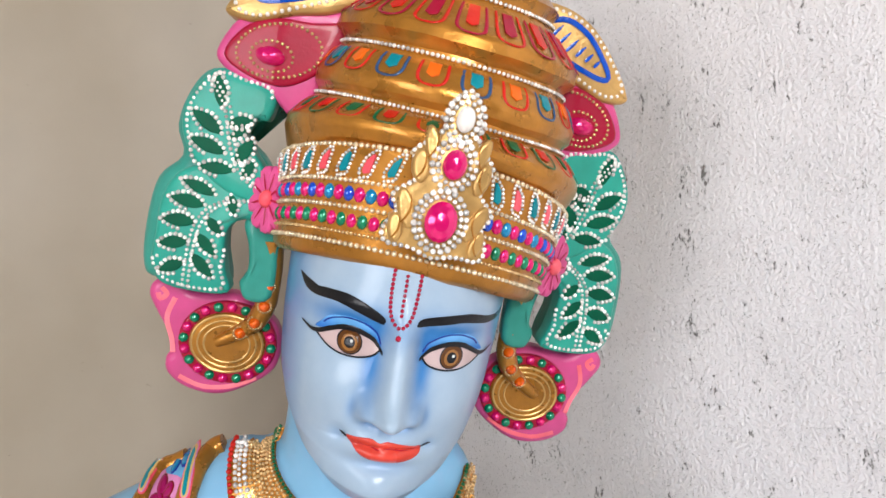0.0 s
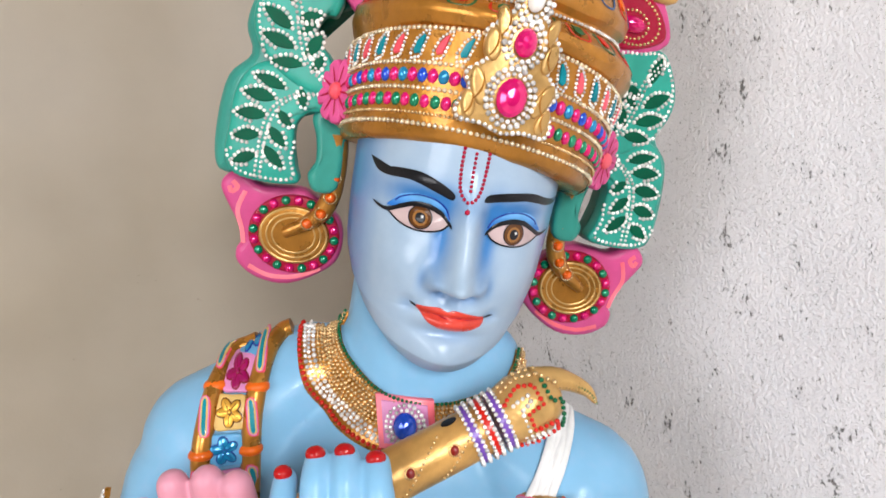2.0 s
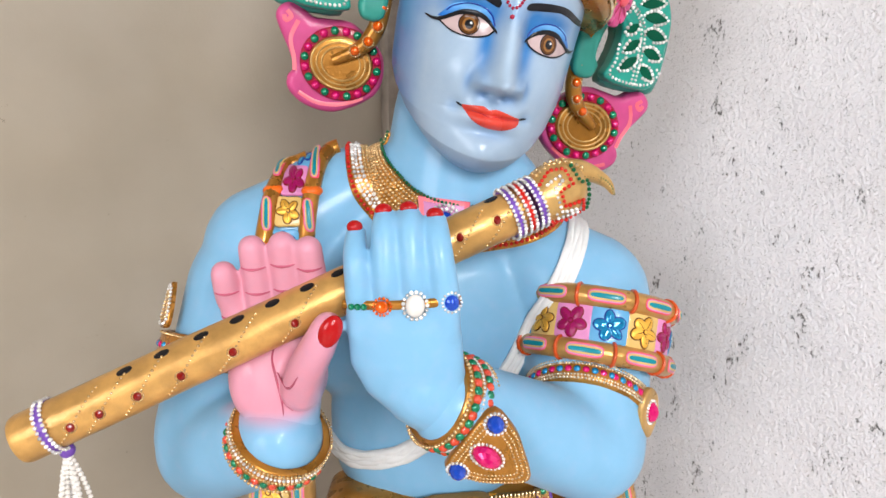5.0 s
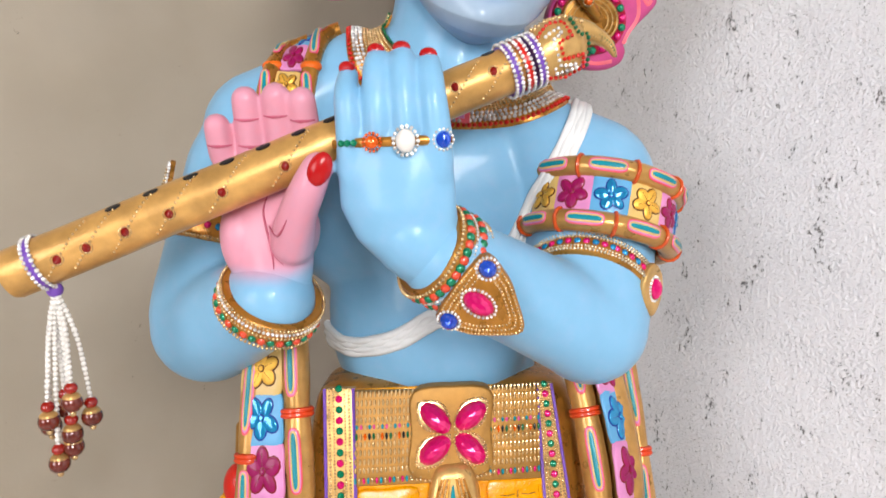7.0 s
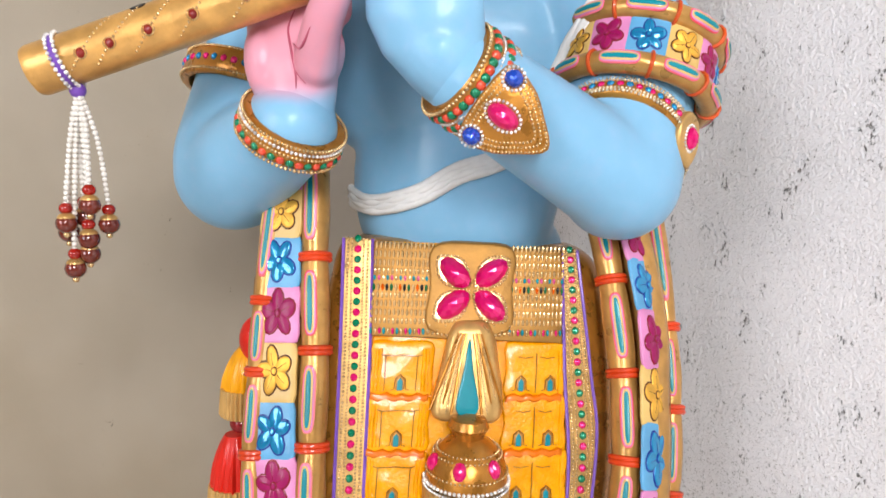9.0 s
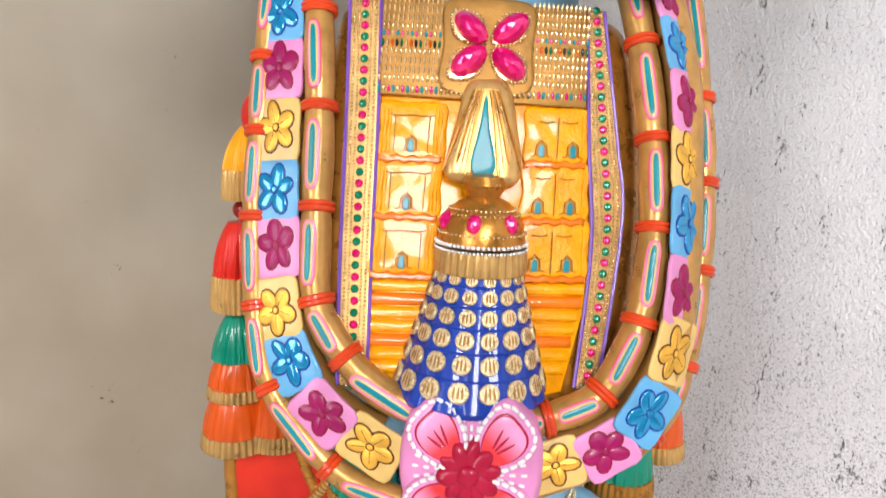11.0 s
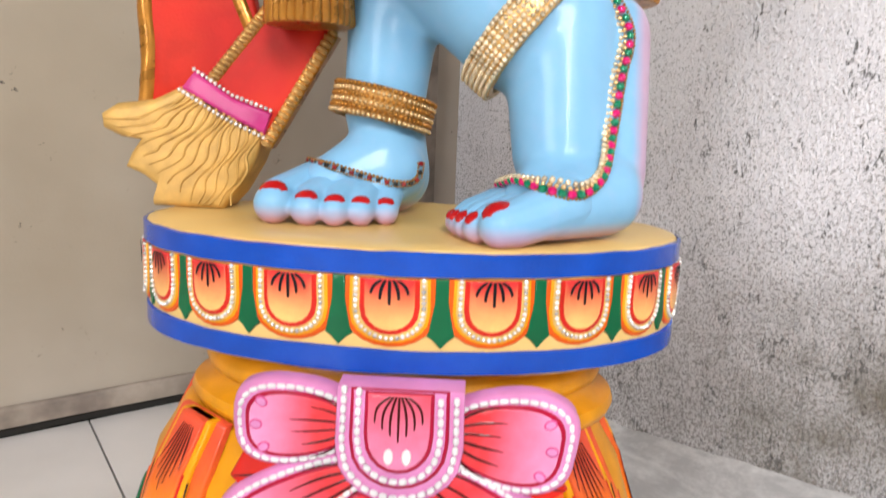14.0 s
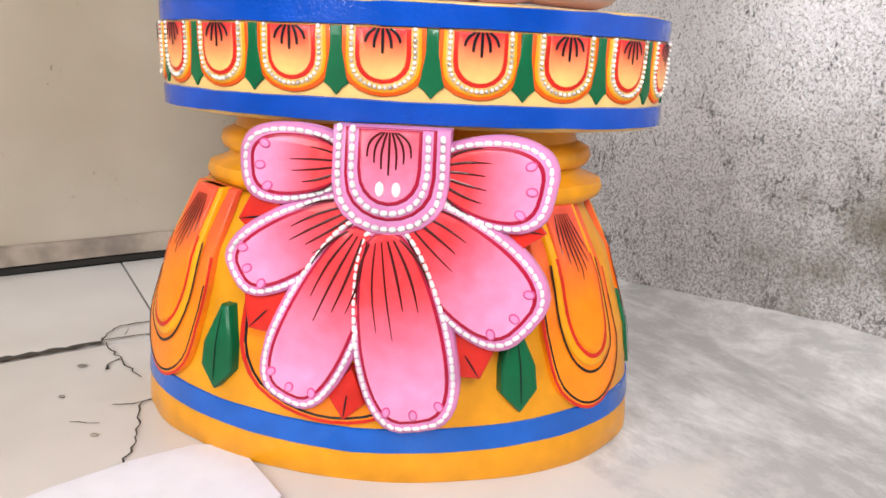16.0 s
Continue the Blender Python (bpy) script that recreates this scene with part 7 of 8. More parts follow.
# white shoulder cord
cord = Geo()
line = [(p.x, p.y) for p in smooth_path([(0.143, 1.158, 0), (0.125, 1.12, 0), (0.102, 1.078, 0), (0.073, 1.022, 0), (0.055, 1.002, 0), (0.023, 0.990, 0), (-0.008, 0.972, 0), (-0.047, 0.962, 0), (-0.075, 0.968, 0)], 8)]
for off in (-0.0052, -0.0018, 0.0018, 0.0052):
    pts = []
    for i, (x, z) in enumerate(line):
        dx, dz = line[min(i + 1, len(line) - 1)][0] - line[max(i - 1, 0)][0], line[min(i + 1, len(line) - 1)][1] - line[max(i - 1, 0)][1]
        ln = math.hypot(dx, dz)
        pts.append(on_torso(x - dz / ln * off, z + dx / ln * off, 0.0022 + 0.0006 * math.sin(i * 1.3 + off * 900)))
    tube(cord, pts, 0.0034, WHITE, n=8)
tagged(part("white_sash", cord), "white twisted cord slung across the chest", "cord")


# ---- painted flower tiles and gold rolls, used on the scarf, the armlet and the garland ----
MAROON = enamel("dark_red_enamel", (0.28, 0.01, 0.015), coat=0.5)
FLOWER_BROWN = enamel("brown_line_enamel", (0.16, 0.06, 0.01))
MAGENTA = enamel("magenta_enamel", (0.38, 0.01, 0.14))
TILE_KINDS = ((LIGHT_BLUE, AQUA, "light blue tile with a blue flower"), (PINK_PALE, MAGENTA, "pink tile with a magenta flower"), (CREAM, gold("deep_gold_paint", (0.78, 0.42, 0.06)), "cream tile with a gold flower"))


def flower_tile(parent, place, half, kind, name="flower_tile"):
    """A cushion of colour with a raised five-lobed flower; place(u, v, w) lays it."""
    bg, fl, label = TILE_KINDS[kind % 3]
    g = Geo()
    plate(g, shape([(-half, -half), (0, -half * 1.06), (half, -half), (half * 1.06, 0), (half, half), (0, half * 1.06), (-half, half), (-half * 1.06, 0)], 3), 0.0024, bg, place, round_=0.0016, back=False)
    ob = part(name, g, parent, label)
    g = Geo()
    turn = random.uniform(0, 360)
    line = NAVY if kind % 3 == 0 else MAROON if kind % 3 == 1 else FLOWER_BROWN
    sh = half * random.uniform(-0.1, 0.1)
    for k in range(5):
        a = radians(turn + 72 * k + random.uniform(-9, 9))
        ln, wd = half * random.uniform(0.38, 0.46), half * random.uniform(0.25, 0.34)
        cx, cy = sh + half * 0.47 * math.cos(a), half * 0.47 * math.sin(a)
        plate(g, oval(cx, cy, ln + half * 0.055, wd + half * 0.055, 12, math.degrees(a)), 0.0031, line, place, round_=0.0005, back=False)
        plate(g, oval(cx, cy, ln, wd, 12, math.degrees(a)), 0.0038, fl, place, round_=0.0010, back=False, dome=0.0005)
        ribbon(g, [(sh + half * q * math.cos(a), half * q * math.sin(a)) for q in (0.2, 0.42, 0.66)], 0.0005, line, place, lift=0.0045)
    plate(g, oval(sh, 0, half * 0.17, half * 0.17, 8), 0.0044, line, place, round_=0.0005, back=False)
    plate(g, oval(sh, 0, half * 0.12, half * 0.12, 8), 0.0052, fl, place, round_=0.0008, back=False)
    part("flower", g, ob, "raised painted flower")
    return ob


def drop_mark(parent, place, ln, wd):
    """A teal dash in a pale and pink outline, on a gold roll."""
    def bar(a, b):
        return [(a * math.copysign(abs(math.cos(t * 0.2618)) ** 0.45, math.cos(t * 0.2618)), b * math.copysign(abs(math.sin(t * 0.2618)) ** 0.7, math.sin(t * 0.2618))) for t in range(24)]
    g = Geo()
    plate(g, bar(ln, wd), 0.0005, ROSE, place, round_=0.0003, back=False)
    plate(g, bar(ln * 0.95, wd * 0.80), 0.0008, PINK_PALE, place, round_=0.0003, back=False)
    plate(g, bar(ln * 0.91, wd * 0.62), 0.0011, CREAM, place, round_=0.0003, back=False)
    plate(g, bar(ln * 0.84, wd * 0.36), 0.0014, TURQUOISE, place, round_=0.0003, back=False)
    part("dash", g, parent, "teal dash in a pink outline")


# scarf over the shoulder
scarf = thing("shoulder_scarf", "gold roll scarf with painted flower tiles over the shoulder", "scarf")
SCARF_LINE = ((-0.0745, 1.236), (-0.0790, 1.222), (-0.0830, 1.206), (-0.0865, 1.188), (-0.0900, 1.166), (-0.0930, 1.140), (-0.0950, 1.110), (-0.0960, 1.085))
for s in (-1, 1):
    g = Geo()
    pts = [on_torso(x + s * 0.0150, z, 0.003) for x, z in SCARF_LINE]
    tube(g, smooth_path(pts, 4), 0.0068, GOLD, n=12)
    roll = part("roll", g, scarf, "gold roll")
    for k, (x, z) in enumerate(((-0.084, 1.203), (-0.0895, 1.168), (-0.0945, 1.128))):
        drop_mark(roll, lambda u, v, w, x=x, z=z: on_torso(x + s * 0.0150 + v, z + u, 0.0095 + w - 60 * v * v), 0.011, 0.0040)
    for x, z in ((-0.0868, 1.186), (-0.0925, 1.147)):
        g = Geo()
        ellipsoid(g, on_torso(x + s * 0.0150, z, 0.0035), (0.0088, 0.0078, 0.0052), ORANGE, n=14, rows=8)
        part("tie", g, scarf, "orange tie")
for k, (x, z) in enumerate(((-0.0770, 1.229), (-0.0815, 1.212), (-0.0858, 1.193), (-0.0893, 1.171), (-0.0922, 1.148), (-0.0942, 1.124), (-0.0955, 1.099))):
    flower_tile(scarf, lambda u, v, w, x=x, z=z: on_torso(x + u, z + v, 0.003 + w), 0.0098, (2, 0, 1)[k % 3])

# wide armlet of two rolls and flower tiles
wide = thing("wide_armlet", "wide armlet of two gold rolls with painted flower tiles", "armlet")
ORANGE_TIE = enamel("orange_tie_enamel", (0.66, 0.13, 0.03))
AC, AA = Vector((0.155, 0.104, 1.070)), Vector((0.17, 0.32, 0.9)).normalized()
_, AF, AS = frame_of(AA)


def arm_at(deg, off, w=0.0):
    return AC + (AF * math.cos(radians(deg)) + AS * math.sin(radians(deg))) * (0.0545 + w) + AA * off


for off in (-0.0205, 0.0205):
    g = Geo()
    tube(g, [arm_at(d, off, 0.0008) for d in range(0, 360, 8)], 0.0082, GOLD_ROLL, n=12, closed=True)
    roll = part("roll", g, wide, "gold roll")
    for k in range(9):
        d0 = -100 + 40 * k + (10 if off > 0 else 0)
        drop_mark(roll, lambda u, v, w, d0=d0: arm_at(d0 + u / 0.00105, off + v, 0.0090 + w - 50 * v * v), 0.0135, 0.0052)
        g = Geo()
        tube(g, [arm_at(d0 + 20, off, 0.0015) + (AF * math.cos(radians(d0 + 20)) + AS * math.sin(radians(d0 + 20))) * 0.0084 * math.cos(a * 0.52) + AA * 0.0084 * math.sin(a * 0.52) for a in range(12)], 0.0015, ORANGE_TIE, n=6, closed=True)
        part("tie", g, wide, "orange tie")
for k in range(13):
    flower_tile(wide, lambda u, v, w, k=k: arm_at(-171 + 360 / 13 * k + u / 0.00098, v, 0.0005 + w), 0.0134, (0, 2, 1)[k % 3])

for ob in list(bpy.data.objects):
    if ob not in before and ob.parent is None:
        ob.matrix_world = BODY @ ob.matrix_world


# ---- lower body: apron ----
def apron_y(x, z):
    """The face of the apron leans forward towards its hem and turns a little away."""
    return 0.013 + 0.28 * (z - 0.837) + 0.2 * x + 1.2 * max(0.0, abs(x - 0.02) - 0.05) ** 2


def ap(u, v, w):
    return Vector((u, apron_y(u, v) - w, v))


APRON_OUT = Vector((-0.19, -0.95, 0.26)).normalized()
apron = thing("apron", "gold and yellow carved apron with a jewelled belt and borders", "garment")
g = Geo()
plate(g, shape([(-0.08, 0.886), (-0.102, 0.85), (-0.105, 0.72), (-0.09, 0.63), (-0.04, 0.585), (0.02, 0.57), (0.09, 0.575), (0.14, 0.63), (0.15, 0.74), (0.135, 0.85), (0.105, 0.882), (0.02, 0.88)], 5), 0.07, GOLD, lambda u, v, w: ap(u, v, w - 0.072), round_=0.02)
part("skirt", wobble(g, 0.0008), apron, "gold painted skirt")
TOWER_YELLOW = enamel("marigold_enamel", (0.9, 0.43, 0.0), coat=0.35, rough=0.26, second=(0.86, 0.31, 0.0), mixscale=38, bump=0.9, scale=70)
g = Geo()
plate(g, [(-0.062, 0.886), (-0.057, 0.80), (-0.053, 0.69), (-0.049, 0.60), (0.02, 0.585), (0.09, 0.60), (0.104, 0.66), (0.105, 0.702), (0.099, 0.784), (0.094, 0.882), (0.02, 0.886)], 0.003, TOWER_YELLOW, ap, round_=0.001)
field = part("field", g, apron, "glossy marigold yellow field")


def smooth2(pts, per=6):
    return [(p.x, p.y) for p in smooth_path([(a, b, 0) for a, b in pts], per)]


for inner, outer in ((((-0.062, 0.888), (-0.057, 0.80), (-0.053, 0.69), (-0.049, 0.604)), ((-0.089, 0.888), (-0.084, 0.80), (-0.079, 0.69), (-0.073, 0.604))),
                     (((0.093, 0.884), (0.099, 0.784), (0.105, 0.702), (0.098, 0.604)), ((0.108, 0.884), (0.124, 0.785), (0.131, 0.724), (0.118, 0.604)))):
    a, b = smooth2(inner), smooth2(outer)
    g = Geo()
    plate(g, a + b[::-1], 0.006, GOLD_PALE, ap, round_=0.0015)
    border = part("border", g, apron, "cream gold border")
    mid = [((p[0] + q[0]) / 2, (p[1] + q[1]) / 2) for p, q in zip(a, b)]
    for k, p in enumerate(resample([ap(x, z, 0.0062) for x, z in mid], step=0.0083)):
        dome_gem("gem", border, p, APRON_OUT, 0.0033, RUBY if k % 2 else EMERALD, n=8)
    for t, m, r in ((0.06, VIOLET, 0.0015), (0.2, GOLD_BEAD, 0.0013), (0.33, GOLD_BEAD, 0.0011), (0.67, GOLD_BEAD, 0.0011), (0.8, GOLD_BEAD, 0.0013), (0.94, VIOLET, 0.0015)):
        g = Geo()
        line = [ap(p[0] + (q[0] - p[0]) * t, p[1] + (q[1] - p[1]) * t, 0.006) for p, q in zip(a, b)]
        if m is VIOLET:
            tube(g, line, r, m, n=6)
        else:
            beads(g, line, r, m, step=r * 2.2)
        part("edging", g, border, "bead line" if m is not VIOLET else "violet edge line")

# belt with a four-petalled jewel
g = Geo()
plate(g, [(-0.062, 0.886), (-0.058, 0.812), (0.097, 0.808), (0.094, 0.883), (0.06, 0.884), (0.02, 0.883), (-0.02, 0.885)], 0.009, GOLD_DARK, ap, round_=0.002)
belt = part("belt", g, apron, "gold belt with bead rows")
for z, mats, r in ((0.884, (GOLD_BEAD,), 0.002), (0.877, (GOLD_BEAD,), 0.002), (0.870, (GOLD_BEAD,), 0.002), (0.8635, (GOLD_BEAD,), 0.0018), (0.858, (TURQUOISE, PINK, GOLD_BEAD), 0.0014), (0.8505, (GREEN, GOLD_BEAD, AMBER, BLACK), 0.002), (0.8445, (GOLD_BEAD,), 0.0018),
                   (0.838, (GOLD_BEAD,), 0.002), (0.831, (GOLD_BEAD,), 0.002), (0.8245, (GOLD_BEAD,), 0.0018), (0.8165, (TURQUOISE, GOLD_BEAD, RUBY), 0.0018)):
    for x0, x1 in ((-0.059, -0.0135), (0.053, 0.095)):
        g = Geo()
        for k, p in enumerate(resample([ap(x0, z, 0.0092), ap((x0 + x1) / 2, z, 0.0092), ap(x1, z, 0.0092)], step=0.0032)):
            ellipsoid(g, p, (0.00135, r * 0.8, r * 1.65), mats[k % len(mats)], n=6, rows=5)
        part("beading", g, belt, "row of upright beads")
g = Geo()
jc = Vector((0.0205, 0.8515))
plate(g, shape([(-0.0135, 0.884), (0.0205, 0.888), (0.053, 0.883), (0.0535, 0.8515), (0.053, 0.819), (0.0205, 0.814), (-0.0135, 0.819), (-0.014, 0.8515)], 4), 0.0115, GOLD_DARK, ap, round_=0.002)
jewel = part("jewel", g, belt, "four petalled ruby jewel in gold")
for sx in (-1, 1):
    for sz in (-1, 1):
        d = Vector((sx * 0.76, sz * 0.65))
        s = Vector((-d.y, d.x))
        c = jc + d * 0.0195
        pet = [tuple(jc + d * (0.003 + 0.035 * t) + s * (w * 0.0115)) for t, w in ((0, 0), (0.25, 0.72), (0.5, 1), (0.75, 0.8), (1, 0), (0.75, -0.8), (0.5, -1), (0.25, -0.72))]
        g = Geo()
        plate(g, shape(pet, 3), 0.0135, GOLD_BEAD, ap, round_=0.001, back=False)
        setting = part("setting", g, jewel, "beaded gold petal")
        g = Geo()
        beads(g, [ap(u, v, 0.0136) for u, v in shape(pet, 4)], 0.0013, GOLD_BEAD, closed=True)
        part("beading", g, jewel, "gold beads")
        dome_gem("ruby", jewel, ap(c.x, c.y, 0.014), APRON_OUT, 0.0165, RUBY, "large pink ruby", sx=0.58, sz=1.0, up=(d.x, 0, d.y), n=12)
g = Geo()
for k in range(11):
    bead(g, ap(-0.012 + 0.0065 * k, 0.822 - 0.004 * (k % 2), 0.0118), 0.001, GOLD_BEAD)
beads(g, [ap(-0.0125, 0.8165, 0.0118), ap(0.0205, 0.812, 0.0118), ap(0.0525, 0.8165, 0.0118)], 0.0016, GOLD_BEAD)
part("beading", g, jewel, "gold beads")

# small yellow towers with teal windows
LEDGE = enamel("deep_orange_enamel", (0.85, 0.24, 0.0), coat=0.4)


def block(x0, x1, z, h):
    """One storey of the carved yellow field: a rounded cushion between two ledges."""
    g = Geo()
    plate(g, shape([(x0, z), (x0, z + h * 0.5), (x0, z + h), ((x0 + x1) / 2, z + h * 1.02), (x1, z + h), (x1, z + h * 0.5), (x1, z), ((x0 + x1) / 2, z)], 3), 0.0062, TOWER_YELLOW, ap, round_=0.0022, back=False)
    return part("block", wobble(g, 0.0012, 75), field, "rounded glossy yellow block")


def little_window(parent, x, z, h):
    g = Geo()
    plate(g, [(x - 0.0034, z), (x - 0.0034, z + h * 0.8), (x, z + h * 1.15), (x + 0.0034, z + h * 0.8), (x + 0.0034, z)], 0.0082, GOLD_DARK, ap, round_=0.0004, back=False)
    plate(g, [(x - 0.0021, z - 0.0006), (x - 0.0021, z + h * 0.72), (x, z + h), (x + 0.0021, z + h * 0.72), (x + 0.0021, z - 0.0006)], 0.0088, TURQUOISE, ap, round_=0.0004, back=False)
    part("window", g, parent, "small teal window")


for z0 in (0.7665, 0.7245, 0.6825):
    lean = 0.05 * (0.765 - z0)
    for x0, x1, xs in ((-0.0555, -0.0095, (-0.0325,)), (0.0525, 0.0985 + lean, (0.0645, 0.0885))):
        ob = block(x0 - 0.001, x1 + 0.001, z0, 0.0405)
        g = Geo()
        if len(xs) == 1:
            for q in (-0.0125, 0.0125):
                ribbon(g, [(xs[0] + q, z0 + 0.004), (xs[0] + q, z0 + 0.018), (xs[0] + q * 1.02, z0 + 0.031)], 0.0007, GOLD_DARK, ap, lift=0.0082)
            ribbon(g, [(xs[0] - 0.0165, z0 + 0.0315), (xs[0] - 0.0125, z0 + 0.0305), (xs[0], z0 + 0.0312), (xs[0] + 0.0125, z0 + 0.0305), (xs[0] + 0.0165, z0 + 0.0315)], 0.0007, GOLD_DARK, ap, lift=0.0082)
        else:
            mid = (xs[0] + xs[1]) / 2
            ribbon(g, [(mid, z0 + 0.003), (mid + 0.0003, z0 + 0.018), (mid, z0 + 0.034)], 0.0008, GOLD_DARK, ap, lift=0.0084)
            for q in (-1, 1):
                ribbon(g, [(mid + q * 0.003, z0 + 0.031), (mid + q * 0.009, z0 + 0.0298), (mid + q * 0.015, z0 + 0.0308)], 0.0007, GOLD_DARK, ap, lift=0.0082)
        for x in xs:
            ribbon(g, [(x - 0.0075, z0 + 0.0045), (x - 0.0045, z0 + 0.0052), (x - 0.0040, z0 + 0.013), (x, z0 + 0.0165), (x + 0.0040, z0 + 0.013), (x + 0.0045, z0 + 0.0052), (x + 0.0075, z0 + 0.0045)], 0.0007, GOLD_DARK, ap, lift=0.0082)
        part("outline", g, ob, "thin brown painted lines")
        for x in ((x0 + 0.0028, x0 + 0.0058, x1 - 0.0058, x1 - 0.0028) if len(xs) == 1 else (x1 - 0.0025,)):
            g = Geo()
            tube(g, [ap(x + 0.0004 * math.sin(i * 2.1), z0 + 0.003 + 0.0065 * i, 0.0058) for i in range(6)], 0.0016, TOWER_YELLOW, n=6)
            part("pilaster", g, ob, "slim upright ridge")
        for x in xs:
            little_window(ob, x, z0 + 0.0050, 0.0090)
        g = Geo()
        n = 14
        top = [(x0 + (x1 - x0) * k / n, z0 + 0.0012 + 0.0012 * math.sin(k * 1.7 + x0 * 90)) for k in range(n + 1)]
        plate(g, top + [(x, z - 0.0048) for x, z in top[::-1]], 0.0092, LEDGE, ap, round_=0.002, back=False)
        part("ledge", wobble(g, 0.0006, 60), field, "orange ledge")
for k in range(7):
    z0 = 0.6735 - 0.0095 * k
    for x0, x1 in ((-0.054, -0.004), (0.052, 0.103 - 0.002 * k)):
        g = Geo()
        plate(g, [(x0, z0 - 0.0044), (x0, z0 + 0.0044), (x1, z0 + 0.0044), (x1, z0 - 0.0044)], 0.0060, LEDGE if k in (1, 4) else TOWER_YELLOW, ap, round_=0.003, back=False)
        part("pleat", wobble(g, 0.0010, 50), field, "folded yellow pleat")

# hanging centre piece: petal, bell and coin-studded cone
pendant = thing("bell_pendant", "gold petal and bell over a blue coin-studded cone on the apron", "ornament")
g = Geo()
plate(g, shape([(0.006, 0.822), (-0.001, 0.79), (-0.006, 0.757), (0.006, 0.749), (0.022, 0.753), (0.038, 0.748), (0.050, 0.756), (0.046, 0.79), (0.037, 0.822), (0.0215, 0.826)], 4), 0.02, GOLD_PALE, ap, round_=0.008)
tongue = part("petal", wobble(g, 0.001, 50), pendant, "draped pale gold petal")
g = Geo()
plate(g, shape([(0.0215, 0.814), (0.018, 0.79), (0.0135, 0.762), (0.0225, 0.756), (0.0315, 0.762), (0.0255, 0.79)], 4), 0.0225, TURQUOISE, ap, round_=0.001, back=False)
part("drop", g, tongue, "long teal drop")
for k in range(5):
    for sx in (-1, 1):
        t = 0.012 + 0.0042 * k
        g = Geo()
        line = [ap(0.0215 + sx * (0.003 + 0.0015 * k), 0.818, 0.0205), ap(0.022 + sx * t * 0.62, 0.792, 0.0214), ap(0.022 + sx * t, 0.757 + 0.0005 * k, 0.0205 - 0.0012 * k)]
        if k % 2:
            beads(g, smooth_path(line, 6), 0.0009, GOLD_BEAD)
        else:
            tube(g, smooth_path(line, 6), 0.0011, GOLD, n=6)
        part("fold", g, tongue, "fine gold fold line")
BC = Vector((0.0245, -0.030, 0))
g = Geo()
turned(g, [(0.004, 0.758), (0.014, 0.756), (0.0165, 0.75), (0.013, 0.744), (0.012, 0.741), (0.018, 0.738), (0.025, 0.731), (0.03, 0.722), (0.0325, 0.711), (0.0325, 0.707)], GOLD, c=BC, n=40)
bell = part("bell", wobble(g, 0.0006, 90), pendant, "gold bell set with rubies")
for a in (-62, -8, 48):
    d = Vector((math.sin(radians(a)), -math.cos(radians(a)), 0.35))
    dome_gem("gem", bell, BC + Vector((d.x * 0.0292, d.y * 0.0292, 0.7245)), d, 0.0065, RUBY, "ruby in a gold ring", sx=0.8, sz=1.1, n=12)
g = Geo()
for z, r, rr in ((0.7085, 0.0335, 0.0017), (0.7045, 0.0338, 0.0013)):
    beads(g, [BC + Vector((r * math.sin(radians(a)), -r * math.cos(radians(a)), z)) for a in range(0, 360, 8)], rr, CRYSTAL, closed=True)
for z, r in ((0.733, 0.0245), (0.7295, 0.027), (0.716, 0.0322)):
    beads(g, [BC + Vector((r * math.sin(radians(a)), -r * math.cos(radians(a)), z)) for a in range(0, 360, 8)], 0.0011, GOLD_BEAD, step=0.0034, closed=True)
part("beading", g, bell, "rings of beads round the bell")


def ribbed(g, c, z0, z1, r0, r1, mat, n=36, depth=0.0016, ay=1.0):
    """An upright fluted band: the carved fringe of a cup or a bell."""
    m = n * 4
    verts = []
    for z, r, f in ((z1, r1 - 0.004, 0), (z1, r1, 0.5), (z1 - (z1 - z0) * 0.1, r1 + (r0 - r1) * 0.1, 1), (z0 + (z1 - z0) * 0.08, r0, 1), (z0, r0 - 0.001, 0.6), (z0, r0 - 0.005, 0)):
        for k in range(m):
            a = 2 * math.pi * k / m
            q = r + f * depth * (abs(math.cos(n * a / 2)) - 0.5)
            verts.append((c[0] + q * math.sin(a), c[1] - q * math.cos(a) * ay, z))
    g.add(verts, ring_faces(6, m), mat)


g = Geo()
ribbed(g, BC, 0.687, 0.7035, 0.0345, 0.0335, GOLD_PALE, 34)
part("fringe", g, bell, "fluted gold rim")
COIN = gold("embossed_coin_gold", (0.78, 0.60, 0.34), rough=0.28, metal=0.35, scale=520, bump=1.0, vary=0.3)
CONE_BLUE = enamel("cobalt_enamel", (0.008, 0.07, 0.42), coat=0.5)


def cone_at(a, z, w=0.0):
    t = (0.690 - z) / 0.092
    r = 0.0305 + 0.0245 * t + 0.004 * t * t + w
    return Vector((0.0235 - 0.002 * t + r * math.sin(radians(a)), -0.031 - 0.019 * t - r * 0.92 * math.cos(radians(a)), z))


